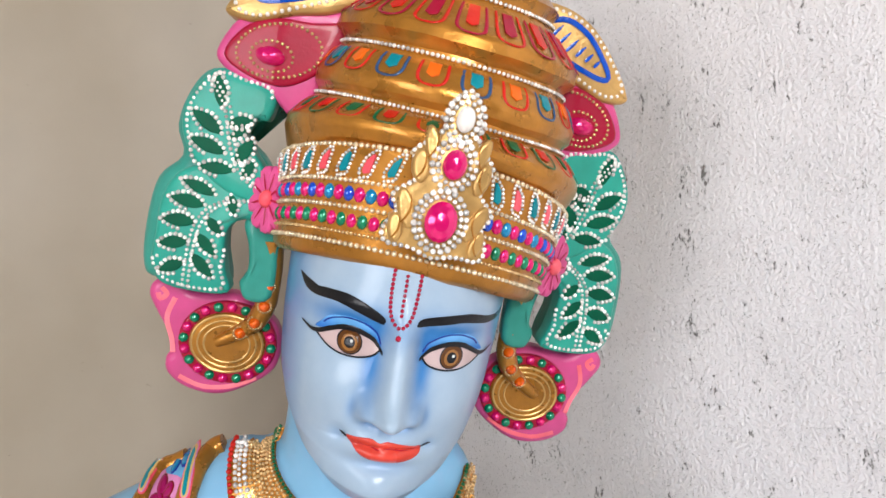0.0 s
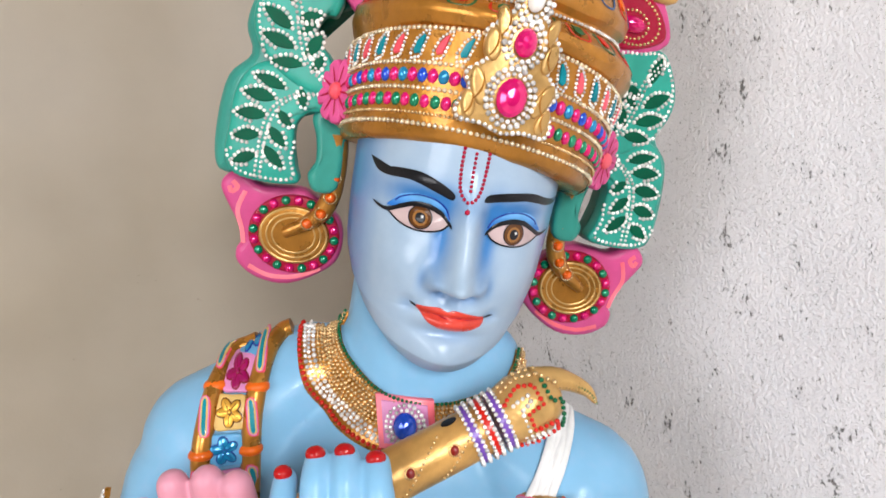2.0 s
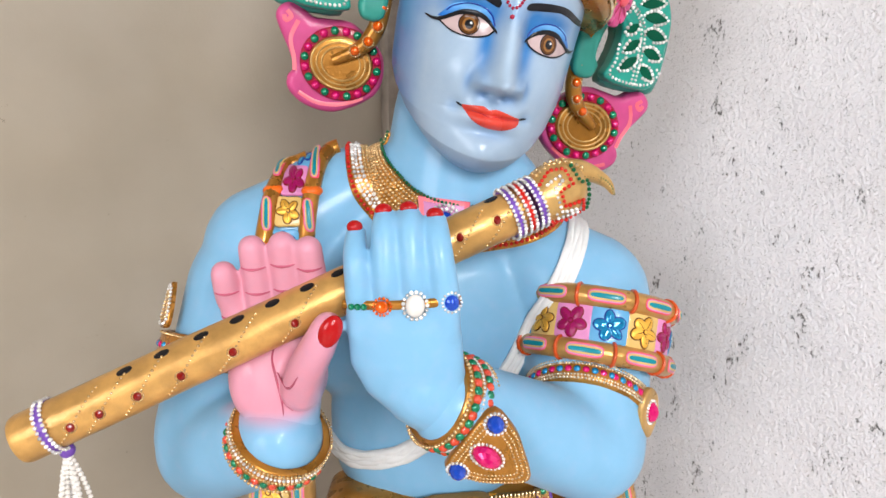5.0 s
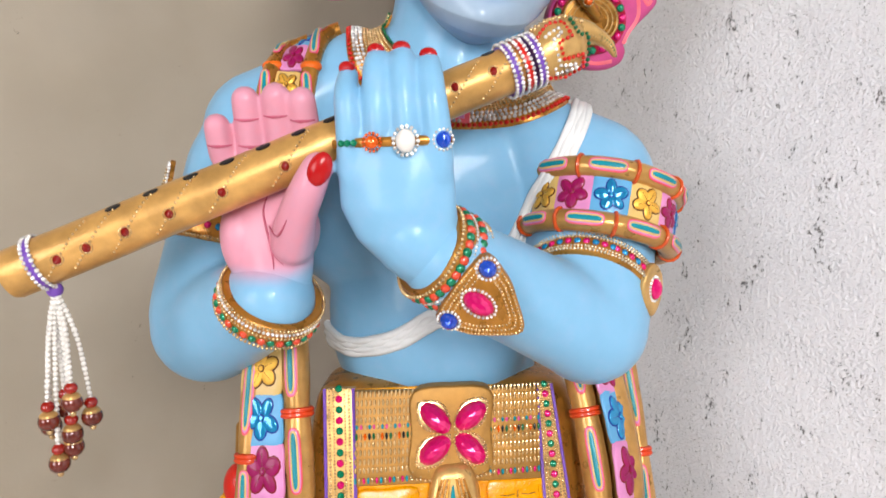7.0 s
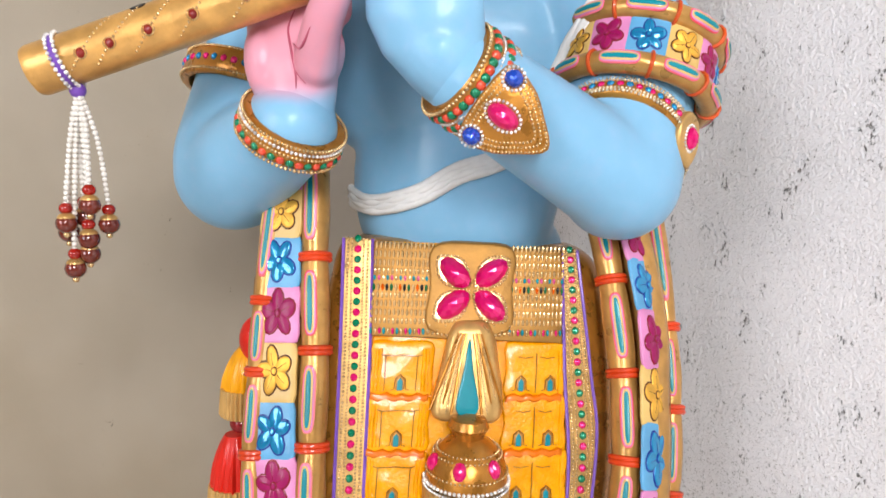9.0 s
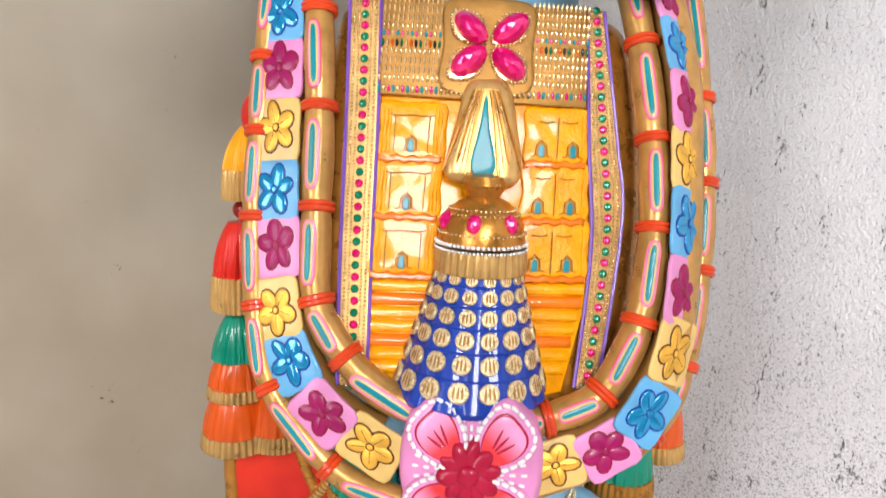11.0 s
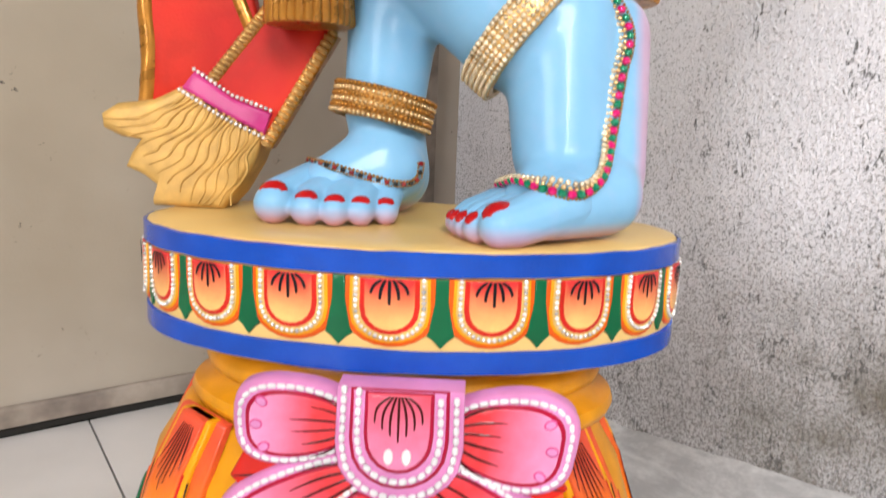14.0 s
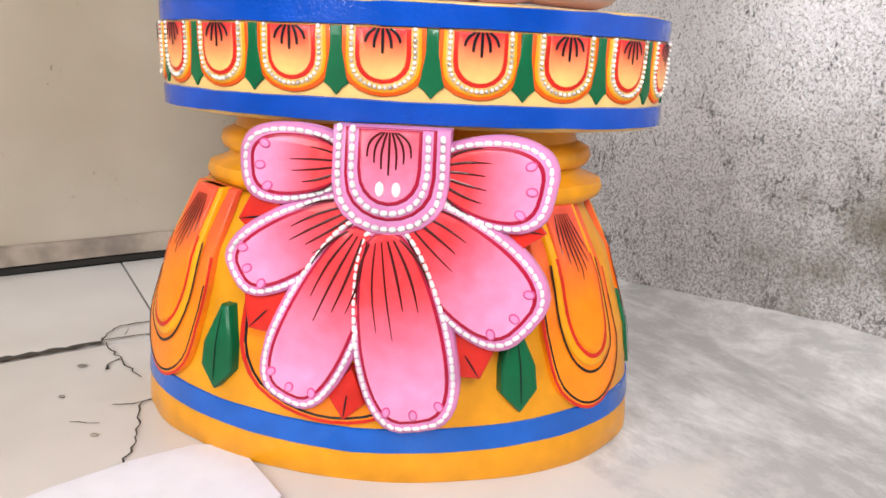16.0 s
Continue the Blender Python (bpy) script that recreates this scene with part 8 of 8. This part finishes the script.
g = Geo()
cols, zs = 120, [0.690, 0.675, 0.66, 0.645, 0.63, 0.615, 0.603, 0.598]
verts = [cone_at(360 * k / cols, z, (0.0022 * abs(math.cos(math.pi * (360 * k / cols + 4) / 22.5)) ** 4 * -1 if 0 < i < 7 else 0) - (0.006 if i == 7 else 0)) for i, z in enumerate(zs) for k in range(cols)]
g.add(verts, ring_faces(len(zs), cols), CONE_BLUE)
cone = part("cone", g, pendant, "glossy cobalt blue cone")
for row, z in enumerate((0.6845, 0.6735, 0.6605, 0.6465, 0.6315, 0.6150)):
    for k in range(-4, 5):
        a = k * 22.5 - 4
        s = Vector((math.cos(radians(a)), math.sin(radians(a)), 0))
        up = (cone_at(a, z + 0.004) - cone_at(a, z - 0.004)).normalized()
        o = s.cross(up).normalized()
        r = (0.0046, 0.0056, 0.0061, 0.0066, 0.0071, 0.0077)[row] * random.uniform(0.95, 1.05)
        g = Geo()
        pl = lambda u, v, w: cone_at(a, z, -0.0006) + s * u + up * v + o * w
        plate(g, oval(0, 0, r, r * 0.97, 16), 0.0024, COIN, pl, round_=0.0008, back=False)
        for q in (-0.45, 0.0, 0.45):
            stroke(g, pl, (q * r, -r * 0.55), (q * r * 0.8, r * 0.55), r * 0.11, GOLD_DARK, lift=0.0026)
        part("coin", g, cone, "embossed gold coin")
    if row:
        g = Geo()
        tube(g, [cone_at(a, z + 0.0070, 0.0002) for a in range(-100, 101, 8)], 0.0010, CONE_BLUE, n=6)
        part("ridge", g, cone, "raised blue line")

# ---- garland ----
garland = thing("garland", "long garland of gold rolls and painted flower tiles", "garland")


def gar_l(x, z):
    return -0.005 + 0.263 * (z - 0.868)


def gar_r(x, z):
    return 0.038 + 0.341 * (z - 0.857)


def gar(x, z):
    """Depth of the garland: its two strands swing forward to meet at the medallion."""
    t = min(1.0, max(0.0, (x + 0.05) / 0.15))
    return gar_l(x, z) * (1 - t) + gar_r(x, z) * t


def strand(pts, r, back, ties, first_dash):
    """One gold roll cut by red ties, with teal dashes between them."""
    line = [Vector((x, gar(x, z) + back, z)) for x, z in pts]
    path = smooth_path(line, 7)
    cuts = [min(range(len(path)), key=lambda i: (path[i].x - x) ** 2 + (path[i].z - z) ** 2) for x, z in ties]
    stops = [0] + cuts + [len(path) - 1]
    for a, b in zip(stops, stops[1:]):
        if b - a < 2:
            continue
        seg = resample(path[a:b + 1], count=11)
        g = Geo()
        tube(g, seg, [r * (0.9 + 0.13 * math.sin(math.pi * k / 10)) for k in range(11)], GOLD_ROLL, n=16)
        roll = part("roll", wobble(g, 0.0005, 60), garland, "gold painted roll")
        mid, d = seg[5], (seg[6] - seg[4]).normalized()
        out = Vector((-0.1, -1, 0.25))
        out = (out - d * out.dot(d)).normalized()
        s = out.cross(d)
        ln = (path[b] - path[a]).length
        if ln < 0.03:
            continue
        place = lambda u, v, w: mid + d * u + s * (r * math.sin(v / r)) + out * (r * math.cos(v / r) + w + 0.0002)
        drop_mark(roll, place, ln * 0.35, r * 0.5)
    for c in cuts:
        p, d = path[c], (path[min(c + 1, len(path) - 1)] - path[c - 1]).normalized()
        g = Geo()
        for off in (-0.0018, 0.0018):
            u = d.cross(Vector((0, 1, 0))).normalized()
            w = d.cross(u)
            tube(g, [p + d * off + (u * math.cos(a * 0.3142) + w * math.sin(a * 0.3142)) * (r + 0.0002) for a in range(20)], 0.0024, ORANGE_RED, n=7, closed=True)
        part("tie", g, garland, "red orange tie")


ORANGE_RED = enamel("vermilion_enamel", (0.72, 0.09, 0.02), coat=0.4)
IN_L = [(-0.108, 0.872), (-0.101, 0.80), (-0.097, 0.728), (-0.091, 0.662), (-0.066, 0.625)]
IN_R = [(0.137, 0.86), (0.148, 0.787), (0.151, 0.722), (0.143, 0.656), (0.118, 0.606)]
OUT_L = [(-0.147, 0.835), (-0.146, 0.78), (-0.144, 0.718), (-0.136, 0.655), (-0.12, 0.599), (-0.071, 0.549)]
OUT_R = [(0.188, 0.82), (0.192, 0.755), (0.190, 0.69), (0.180, 0.622), (0.158, 0.574), (0.116, 0.546)]
strand([(-0.114, 0.955), (-0.112, 0.92)] + IN_L + [(-0.035, 0.600), (0.0, 0.588)], 0.0118, 0.0, IN_L, 0)
strand([(0.115, 0.955), (0.126, 0.91)] + IN_R[:-1] + [IN_R[-1], (0.085, 0.588), (0.05, 0.582)], 0.0118, 0.0, IN_R + [(0.078, 0.587)], 0)
strand([(-0.142, 0.955), (-0.146, 0.90)] + OUT_L + [(-0.03, 0.531), (0.01, 0.523)], 0.0098, 0.003, OUT_L, 0)
strand([(0.165, 0.955), (0.178, 0.90)] + OUT_R + [(0.07, 0.53), (0.04, 0.524)], 0.0098, 0.024, OUT_R, 0)
TL = [(-0.135, 0.945), (-0.137, 0.906), (-0.135, 0.867), (-0.132, 0.827), (-0.13, 0.782), (-0.127, 0.739), (-0.122, 0.699), (-0.118, 0.656), (-0.104, 0.62), (-0.078, 0.587), (-0.041, 0.567)]
TR = [(0.142, 0.93), (0.155, 0.895), (0.164, 0.859), (0.171, 0.816), (0.172, 0.773), (0.173, 0.728), (0.171, 0.680), (0.166, 0.639), (0.15, 0.597), (0.123, 0.570), (0.086, 0.558)]
g = Geo()
for chain_ in (TL, TR):
    tube(g, smooth_path([Vector((x, gar(x, z) + 0.012, z)) for x, z in chain_], 5), 0.0165, GOLD_ROLL, n=12)
part("strip", g, garland, "gold strip under the tiles")
for chain_, kinds in ((TL, (2, 1, 0)), (TR, (2, 0, 1))):
    for k, (x, z) in enumerate(chain_):
        a, b = chain_[max(k - 1, 0)], chain_[min(k + 1, len(chain_) - 1)]
        d = Vector((b[0] - a[0], 0, b[1] - a[1]))
        d.y = gar(*b) - gar(*a)
        ln = d.length / (2 if 0 < k < len(chain_) - 1 else 1)
        d.normalize()
        out = Vector((-0.1 if chain_ is TL else 0.9 * min(1.0, max(0.0, (z - 0.56) / 0.1)), -1, 0.25))
        out = (out - d * out.dot(d)).normalized()
        s = out.cross(d)
        c = Vector((x, gar(x, z) - 0.004, z))
        kx = ln * 0.5 / 0.0165
        # colours run blue, pink, gold down the left strand and keep the same order round
        kind = (0, 1, 2)[(k + 1) % 3] if chain_ is TL else (2, 1, 0, 1, 2, 0, 1, 2, 0, 1, 2)[k]
        flower_tile(garland, lambda u, v, w: c + d * u * kx + s * v + out * w, 0.0165, kind)

# medallion
medal = thing("flower_medallion", "carved pink flower medallion with white bead edges", "medallion")
MC = Vector((0.0285, 0.5635))


def med(u, v, w):
    u, v = MC.x + (u - MC.x) * 1.06, MC.y + (v - MC.y) * 1.15
    return Vector((u, -0.086 - w + 0.12 * (v - 0.563) + 2.0 * ((u - MC.x) ** 2 + (v - MC.y) ** 2), v))


g = Geo()
rim = []
for k in range(96):
    a = 2 * math.pi * k / 96
    r = 0.0445 + 0.0042 * abs(math.cos(2 * a)) ** 0.6 * (1 if abs(math.cos(2 * a)) > 0.3 else 0.5) + 0.0035 * abs(math.sin(2 * a)) ** 2
    rim.append((MC.x + r * math.cos(a) * 0.96, MC.y + r * math.sin(a)))
plate(g, rim, 0.016, PINK_PALE, med, round_=0.007)
part("disc", wobble(g, 0.0006, 60), medal, "pale pink scalloped disc")


def dabs(g, pts, r, mat, closed=True):
    """A row of short painted pearl dabs."""
    pts = resample(pts, step=r * 4.0, closed=closed)
    n = len(pts)
    for i, p in enumerate(pts if closed else pts[:-1]):
        q = (pts[(i + 1) % n] - p).normalized()
        capsule(g, p - q * r * 0.9, r, p + q * r * 0.9, r, mat, n=6)


for a in (45, 135, 225, 315):
    d = Vector((math.cos(radians(a)), math.sin(radians(a))))
    s = Vector((-d.y, d.x))
    root, tip = MC + d * 0.010, MC + d * 0.0492
    g = Geo()
    plate(g, petal_outline(root, tip, 0.043), 0.0205, PINK_PALE, med, round_=0.004, back=False)
    petal = part("petal", g, medal, "pink petal")
    g = Geo()
    dabs(g, [med(u, v, 0.0205) for u, v in petal_outline(root, tip - d * 0.0025, 0.0385)], 0.0015, WHITE)
    part("beading", g, petal, "white bead edge")
    for sc, m, w in ((0.0310, CRIMSON, 0.0212), (0.0285, PETAL_PINK, 0.0218)):
        g = Geo()
        plate(g, petal_outline(root + d * 0.004, tip - d * (0.0062 if m is CRIMSON else 0.0075), sc), w, m, med, round_=0.0006, back=False, fade=(root + d * 0.012, root + d * 0.026) if m is PETAL_PINK else None)
        part("heart", g, petal, "rose heart" if m is PETAL_PINK else "crimson outline")
    g = Geo()
    for i in (-1, 0, 1):
        stroke(g, med, tuple(root + d * 0.012 + s * i * 0.002), tuple(root + d * 0.0235 + s * i * 0.0055), 0.0008, CRIMSON, lift=0.0222)
    part("stroke", g, petal, "crimson strokes")
for a in (0, 90, 180, 270):
    d = Vector((math.cos(radians(a)), math.sin(radians(a))))
    s = Vector((-d.y, d.x))
    for i in (-1, 0, 1):
        g = Geo()
        p0, p1 = MC + d * 0.02 + s * i * 0.003, MC + d * (0.042 - 0.002 * abs(i)) + s * i * 0.0075
        dabs(g, [med(*p0.lerp(p1, t / 6), 0.0172) for t in range(7)], 0.0012, WHITE, closed=False)
        part("beading", g, medal, "row of white beads")
g = Geo()
for k in range(10):
    a = radians(36 * k + 10)
    c = MC + Vector((math.cos(a), math.sin(a))) * 0.0105
    plate(g, oval(c.x, c.y, 0.0105, 0.0058, 14, math.degrees(a)), 0.0232 + 0.0008 * (k % 2), CRIMSON, med, round_=0.004, back=False)
ellipsoid(g, med(MC.x, MC.y, 0.0228), (0.008, 0.004, 0.008), CRIMSON, n=14, rows=8)
part("hub", wobble(g, 0.0012, 90), medal, "crimson carved hub")

# ---- tasselled cups and sash ends ----
SASH_RED = surface("red_sash_paint", (0.58, 0.030, 0.015), rough=0.45, spec=0.15, second=(0.46, 0.02, 0.014), vary=0.15, scale=40, bump=0.3, mixscale=20)
CUP_TEAL = enamel("sea_green_enamel", (0.0, 0.3, 0.2), coat=0.4)
CUP_ORANGE = enamel("burnt_orange_enamel", (0.72, 0.13, 0.01), coat=0.4)


def gathered(g, c, z0, z1, r0, r1, mat, n=22, depth=0.0022):
    """A puffed cloth cup, narrow above, with gathered pleats."""
    m, verts, rows = 88, [], 9
    for i in range(rows):
        t = i / (rows - 1)
        z = z1 + (z0 - z1) * t
        r = r1 + (r0 - r1) * math.sin(t * math.pi * 0.5) ** 0.8
        for k in range(m):
            a = 2 * math.pi * k / m
            q = r + depth * t * (noise.noise((n * 0.5 * math.cos(a), n * 0.5 * math.sin(a), z * 8)) + 0.4 * math.cos(n * a))
            verts.append((c[0] + q * math.sin(a), c[1] - q * math.cos(a), z))
    g.add(verts, ring_faces(rows, m), mat)


def cup(parent, c, z_top, z_mid, z_low, r_top, r_low, mat, label, fringe=GOLD_PALE):
    g = Geo()
    gathered(g, c, z_mid, z_top, r_low, r_top, mat)
    ob = part("cup", g, parent, label)
    if z_low < z_mid:
        g = Geo()
        ribbed(g, c, z_low, z_mid + 0.001, r_low + 0.0026, r_low + 0.0012, fringe, 30, 0.0022)
        part("fringe", g, ob, "fluted gold fringe")
    return ob


cups = thing("tassel_string", "string of red, yellow, teal and orange cups with gold fringes", "tassel", "tassel strings of the statue")
g = Geo()
capsule(g, (-0.165, 0.03, 0.845), 0.006, (-0.182, 0.03, 0.50), 0.008, GOLD_DARK)
part("cord", g, cups, "dark gold cord")
g = Geo()
ellipsoid(g, (-0.168, 0.028, 0.792), (0.015, 0.015, 0.021), RED, n=18, rows=12)
part("bulb", g, cups, "glossy red bulb")
cup(cups, (-0.179, 0.03), 0.783, 0.746, 0.722, 0.006, 0.019, YELLOW, "yellow cup")
g = Geo()
ellipsoid(g, (-0.182, 0.03, 0.713), (0.0105, 0.0105, 0.009), MAROON, n=16, rows=10)
part("knot", g, cups, "dark red knot")
cup(cups, (-0.188, 0.03), 0.702, 0.655, 0.625, 0.009, 0.021, RED, "red cup")
g = Geo()
ellipsoid(g, (-0.188, 0.03, 0.622), (0.009, 0.009, 0.007), GREEN, n=16, rows=10)
part("knot", g, cups, "dark green knot")
cup(cups, (-0.19, 0.03), 0.620, 0.580, 0.580, 0.009, 0.021, CUP_TEAL, "teal cup")
cup(cups, (-0.19, 0.03), 0.584, 0.555, 0.545, 0.016, 0.024, CUP_ORANGE, "orange cup")
cup(cups, (-0.192, 0.03), 0.546, 0.511, 0.497, 0.02, 0.028, CUP_ORANGE, "wide orange cup")
cup(cups, (-0.155, 0.034), 0.548, 0.513, 0.499, 0.018, 0.022, CUP_ORANGE, "orange cup")
cup(cups, (-0.152, 0.04), 0.584, 0.557, 0.548, 0.014, 0.02, CUP_ORANGE, "orange cup")
cups_r = thing("tassel_string", "string of orange cups with gold fringes behind the garland", "tassel", "tassel strings of the statue")
g = Geo()
capsule(g, (0.172, 0.085, 0.72), 0.006, (0.178, 0.07, 0.50), 0.008, GOLD_DARK)
part("cord", g, cups_r, "dark gold cord")
cup(cups_r, (0.180, 0.07), 0.60, 0.575, 0.565, 0.012, 0.021, CUP_ORANGE, "orange cup")
cup(cups_r, (0.184, 0.07), 0.566, 0.522, 0.508, 0.018, 0.025, CUP_ORANGE, "wide orange cup")

sash = thing("sash_end", "red sash end with gold borders hanging beside the leg", "sash")


def sash_at(u, v, w):
    return Vector((u, 0.045 - w, v))


g = Geo()
plate(g, [(-0.2, 0.515), (-0.125, 0.518), (-0.112, 0.46), (-0.13, 0.41), (-0.2, 0.40)], 0.012, SASH_RED, sash_at, round_=0.003)
part("cloth", wobble(g, 0.0015, 30), sash, "red cloth")
for line, w in ((((-0.199, 0.515), (-0.2, 0.47), (-0.199, 0.43), (-0.203, 0.395)), 0.0065), (((-0.139, 0.518), (-0.132, 0.49), (-0.119, 0.455)), 0.006)):
    g = Geo()
    pts = smooth_path([sash_at(x, z, 0.010) for x, z in line], 6)
    tube(g, pts, w, GOLD, n=12, flat=0.7, up=(1, 0, 0))
    part("border", wobble(g, 0.001, 60), sash, "gold border")
strap = thing("sash_tail", "red sash tail with beaded edges and a carved gold fringe", "sash")


MAGENTA_BAND = enamel("magenta_pink_enamel", (0.62, 0.07, 0.27))


def tail_at(u, v, w):
    return Vector((u, 0.032 - w + 0.1 * (v - 0.4), v))


g = Geo()
plate(g, [(-0.103, 0.471), (-0.057, 0.46), (-0.06, 0.44), (-0.104, 0.369), (-0.151, 0.404)], 0.012, SASH_RED, tail_at, round_=0.003)
part("cloth", wobble(g, 0.0018, 40), strap, "red crumpled cloth")
for p0, p1 in (((-0.104, 0.470), (-0.153, 0.408)), ((-0.055, 0.455), (-0.103, 0.372))):
    g = Geo()
    n = 20
    for k in range(n):
        t = k / (n - 1)
        x, z = p0[0] + (p1[0] - p0[0]) * t, p0[1] + (p1[1] - p0[1]) * t
        ellipsoid(g, tail_at(x, z, 0.013), (0.0046, 0.0035, 0.0022), GOLD_PALE, Euler((0, 0.5, 0)).to_matrix(), 8, 6)
    plate(g, [(p0[0] - 0.004, p0[1] + 0.003), (p0[0] + 0.004, p0[1] - 0.003), (p1[0] + 0.004, p1[1] - 0.003), (p1[0] - 0.004, p1[1] + 0.003)], 0.0125, GOLD, tail_at, round_=0.002)
    part("border", g, strap, "ribbed gold edge")
g = Geo()
plate(g, [(-0.157, 0.424), (-0.167, 0.411), (-0.135, 0.393), (-0.104, 0.379), (-0.099, 0.395), (-0.128, 0.405)], 0.0165, MAGENTA_BAND, tail_at, round_=0.003)
cuffband = part("band", g, strap, "magenta band")
for line in (((-0.157, 0.425), (-0.128, 0.407), (-0.099, 0.397)), ((-0.168, 0.410), (-0.136, 0.391), (-0.104, 0.377))):
    g = Geo()
    beads(g, [tail_at(x, z, 0.0165) for x, z in line], 0.0017, CRYSTAL)
    part("beading", g, cuffband, "white beads")
FRINGE_GOLD = gold("brown_gold_paint", (0.56, 0.33, 0.09), rough=0.42, metal=0.2)
g = Geo()
plate(g, [(-0.167, 0.414), (-0.19, 0.402), (-0.218, 0.398), (-0.231, 0.391), (-0.229, 0.380), (-0.216, 0.374), (-0.200, 0.371), (-0.207, 0.362), (-0.211, 0.351), (-0.197, 0.345), (-0.187, 0.338), (-0.190, 0.330), (-0.189, 0.3222), (-0.136, 0.3222), (-0.126, 0.335), (-0.113, 0.356), (-0.104, 0.380), (-0.135, 0.393)], 0.034, FRINGE_GOLD, lambda u, v, w: tail_at(u, v, w - 0.02), round_=0.006)
fringe = part("fringe", wobble(g, 0.0012, 50), strap, "carved wavy gold fringe")
random.seed(5)
for k in range(15):
    t = k / 14
    x0, z0 = -0.163 + 0.055 * t, 0.409 - 0.028 * t
    x1, z1 = -0.224 + 0.095 * t, 0.387 - 0.062 * min(1, t * 1.5)
    g = Geo()
    pts = [Vector((x0 + (x1 - x0) * s / 6 + 0.003 * math.sin(s * 1.9 + k), z0 + (z1 - z0) * s / 6 - 0.008 * math.sin(math.pi * s / 6) * (1 - t), 0)) for s in range(7)]
    tube(g, smooth_path([tail_at(p.x, p.y, 0.0142) for p in pts], 3), [0.0016 * (1 - 0.6 * s / 18) for s in range(19)], FRINGE_GOLD, n=6)
    part("strand", g, fringe, "wavy gold strand")
for c, z1, z0, zl, r1, r0, label in (((-0.067, 0.005), 0.540, 0.484, 0.456, 0.018, 0.0285, "green gathered tassel with a gold fringe before the thigh"), ((0.152, 0.035), 0.55, 0.503, 0.482, 0.016, 0.026, "green gathered tassel with a gold fringe beside the knee")):
    tas = thing("green_tassel", label, "tassel", "green tassels of the statue")
    cup(tas, c, z1, z0, zl, r1, r0, CUP_TEAL, "sea green gathered cloth", GOLD)

# ---- leg jewellery ----
leg_v, leg_f = melted(lambda k: (legs(k), toes(k)), 0.003)
LEGS = BVHTree.FromPolygons(leg_v, leg_f)
FRONT = Vector((0.06, -0.5, 0.45))


def on_leg(x, z, w=0.0):
    """The front of the legs at x, z, raised by w."""
    hit, nrm, _, _ = LEGS.ray_cast(FRONT, (Vector((x, 0, z)) - FRONT).normalized())
    if hit is None:
        hit, nrm, _, _ = LEGS.find_nearest(Vector((x, -0.03, z)))
    if nrm.dot(FRONT - hit) < 0:
        nrm = -nrm
    return hit + nrm * w


ROWS = [(o, "beads", PALE_BEAD, 0.0021, 0.0040) for o in (-0.010, -0.006, -0.002, 0.002, 0.006, 0.010)]
cuff("knee_ring", "gold bead ring above the bent knee", "leg jewellery", (0.083, 0.0, 0.457), (0.77, -0.12, -0.63), 0.0485, 0.024, GOLD_PALE, ROWS, "leg rings of the statue")
cuff("anklet", "gold bead anklet round the standing leg", "leg jewellery", (-0.0165, 0.024, 0.402), (0.2, 0.1, 1.0), 0.0350, 0.024, GOLD_DARK, [(o, "beads", (GOLD_BEAD, GOLD)[k % 2], 0.0019, 0.0038) for k, (o, *_) in enumerate(ROWS)], "leg rings of the statue")


def foot_chain(label, line, side, wide_):
    ob = thing("foot_chain", label, "leg jewellery", "foot chains of the statue")
    pts = resample(smooth_path([on_leg(x, z, 0.0016) for x, z in line], 5), step=0.0045)
    inner = []
    for k, p in enumerate(pts):
        d = (pts[min(k + 1, len(pts) - 1)] - pts[max(k - 1, 0)]).normalized()
        inner.append(Vector((d.z, 0, -d.x)) * side)
    for off, m, r in ((0.0034, GOLD_BEAD, 0.0019), (0.0066, PALE_BEAD, 0.0022), (-0.0028, GOLD_DARK, 0.0012)) if wide_ else ((0.0020, GOLD_DARK, 0.0013), (-0.0020, GOLD_DARK, 0.0010)):
        g = Geo()
        beads(g, [p + n * off + Vector((0, -0.0004, 0)) for p, n in zip(pts, inner)], r, m)
        part("beading", g, ob, "row of gold beads")
    for k, p in enumerate(resample(pts, step=0.0058)):
        dome_gem("gem", ob, p + Vector((0, -0.0006, 0)), (0.1, -1, 0.3), 0.0029 if wide_ else 0.0019, (RUBY, EMERALD)[k % 2] if wide_ else (MAROON, BLACK)[k % 2], n=8)


foot_chain("gold foot chain with dark stones across the instep", ((-0.066, 0.362), (-0.054, 0.357), (-0.026, 0.350), (-0.002, 0.346), (0.012, 0.352), (0.014, 0.363)), -1, False)
foot_chain("gold chain with red and green stones along the crossed leg", ((0.152, 0.488), (0.1549, 0.4543), (0.1513, 0.4231), (0.1485, 0.3833), (0.1443, 0.3504), (0.130, 0.3345), (0.112, 0.3340), (0.0976, 0.3375), (0.083, 0.345), (0.070, 0.354)), 1, True)
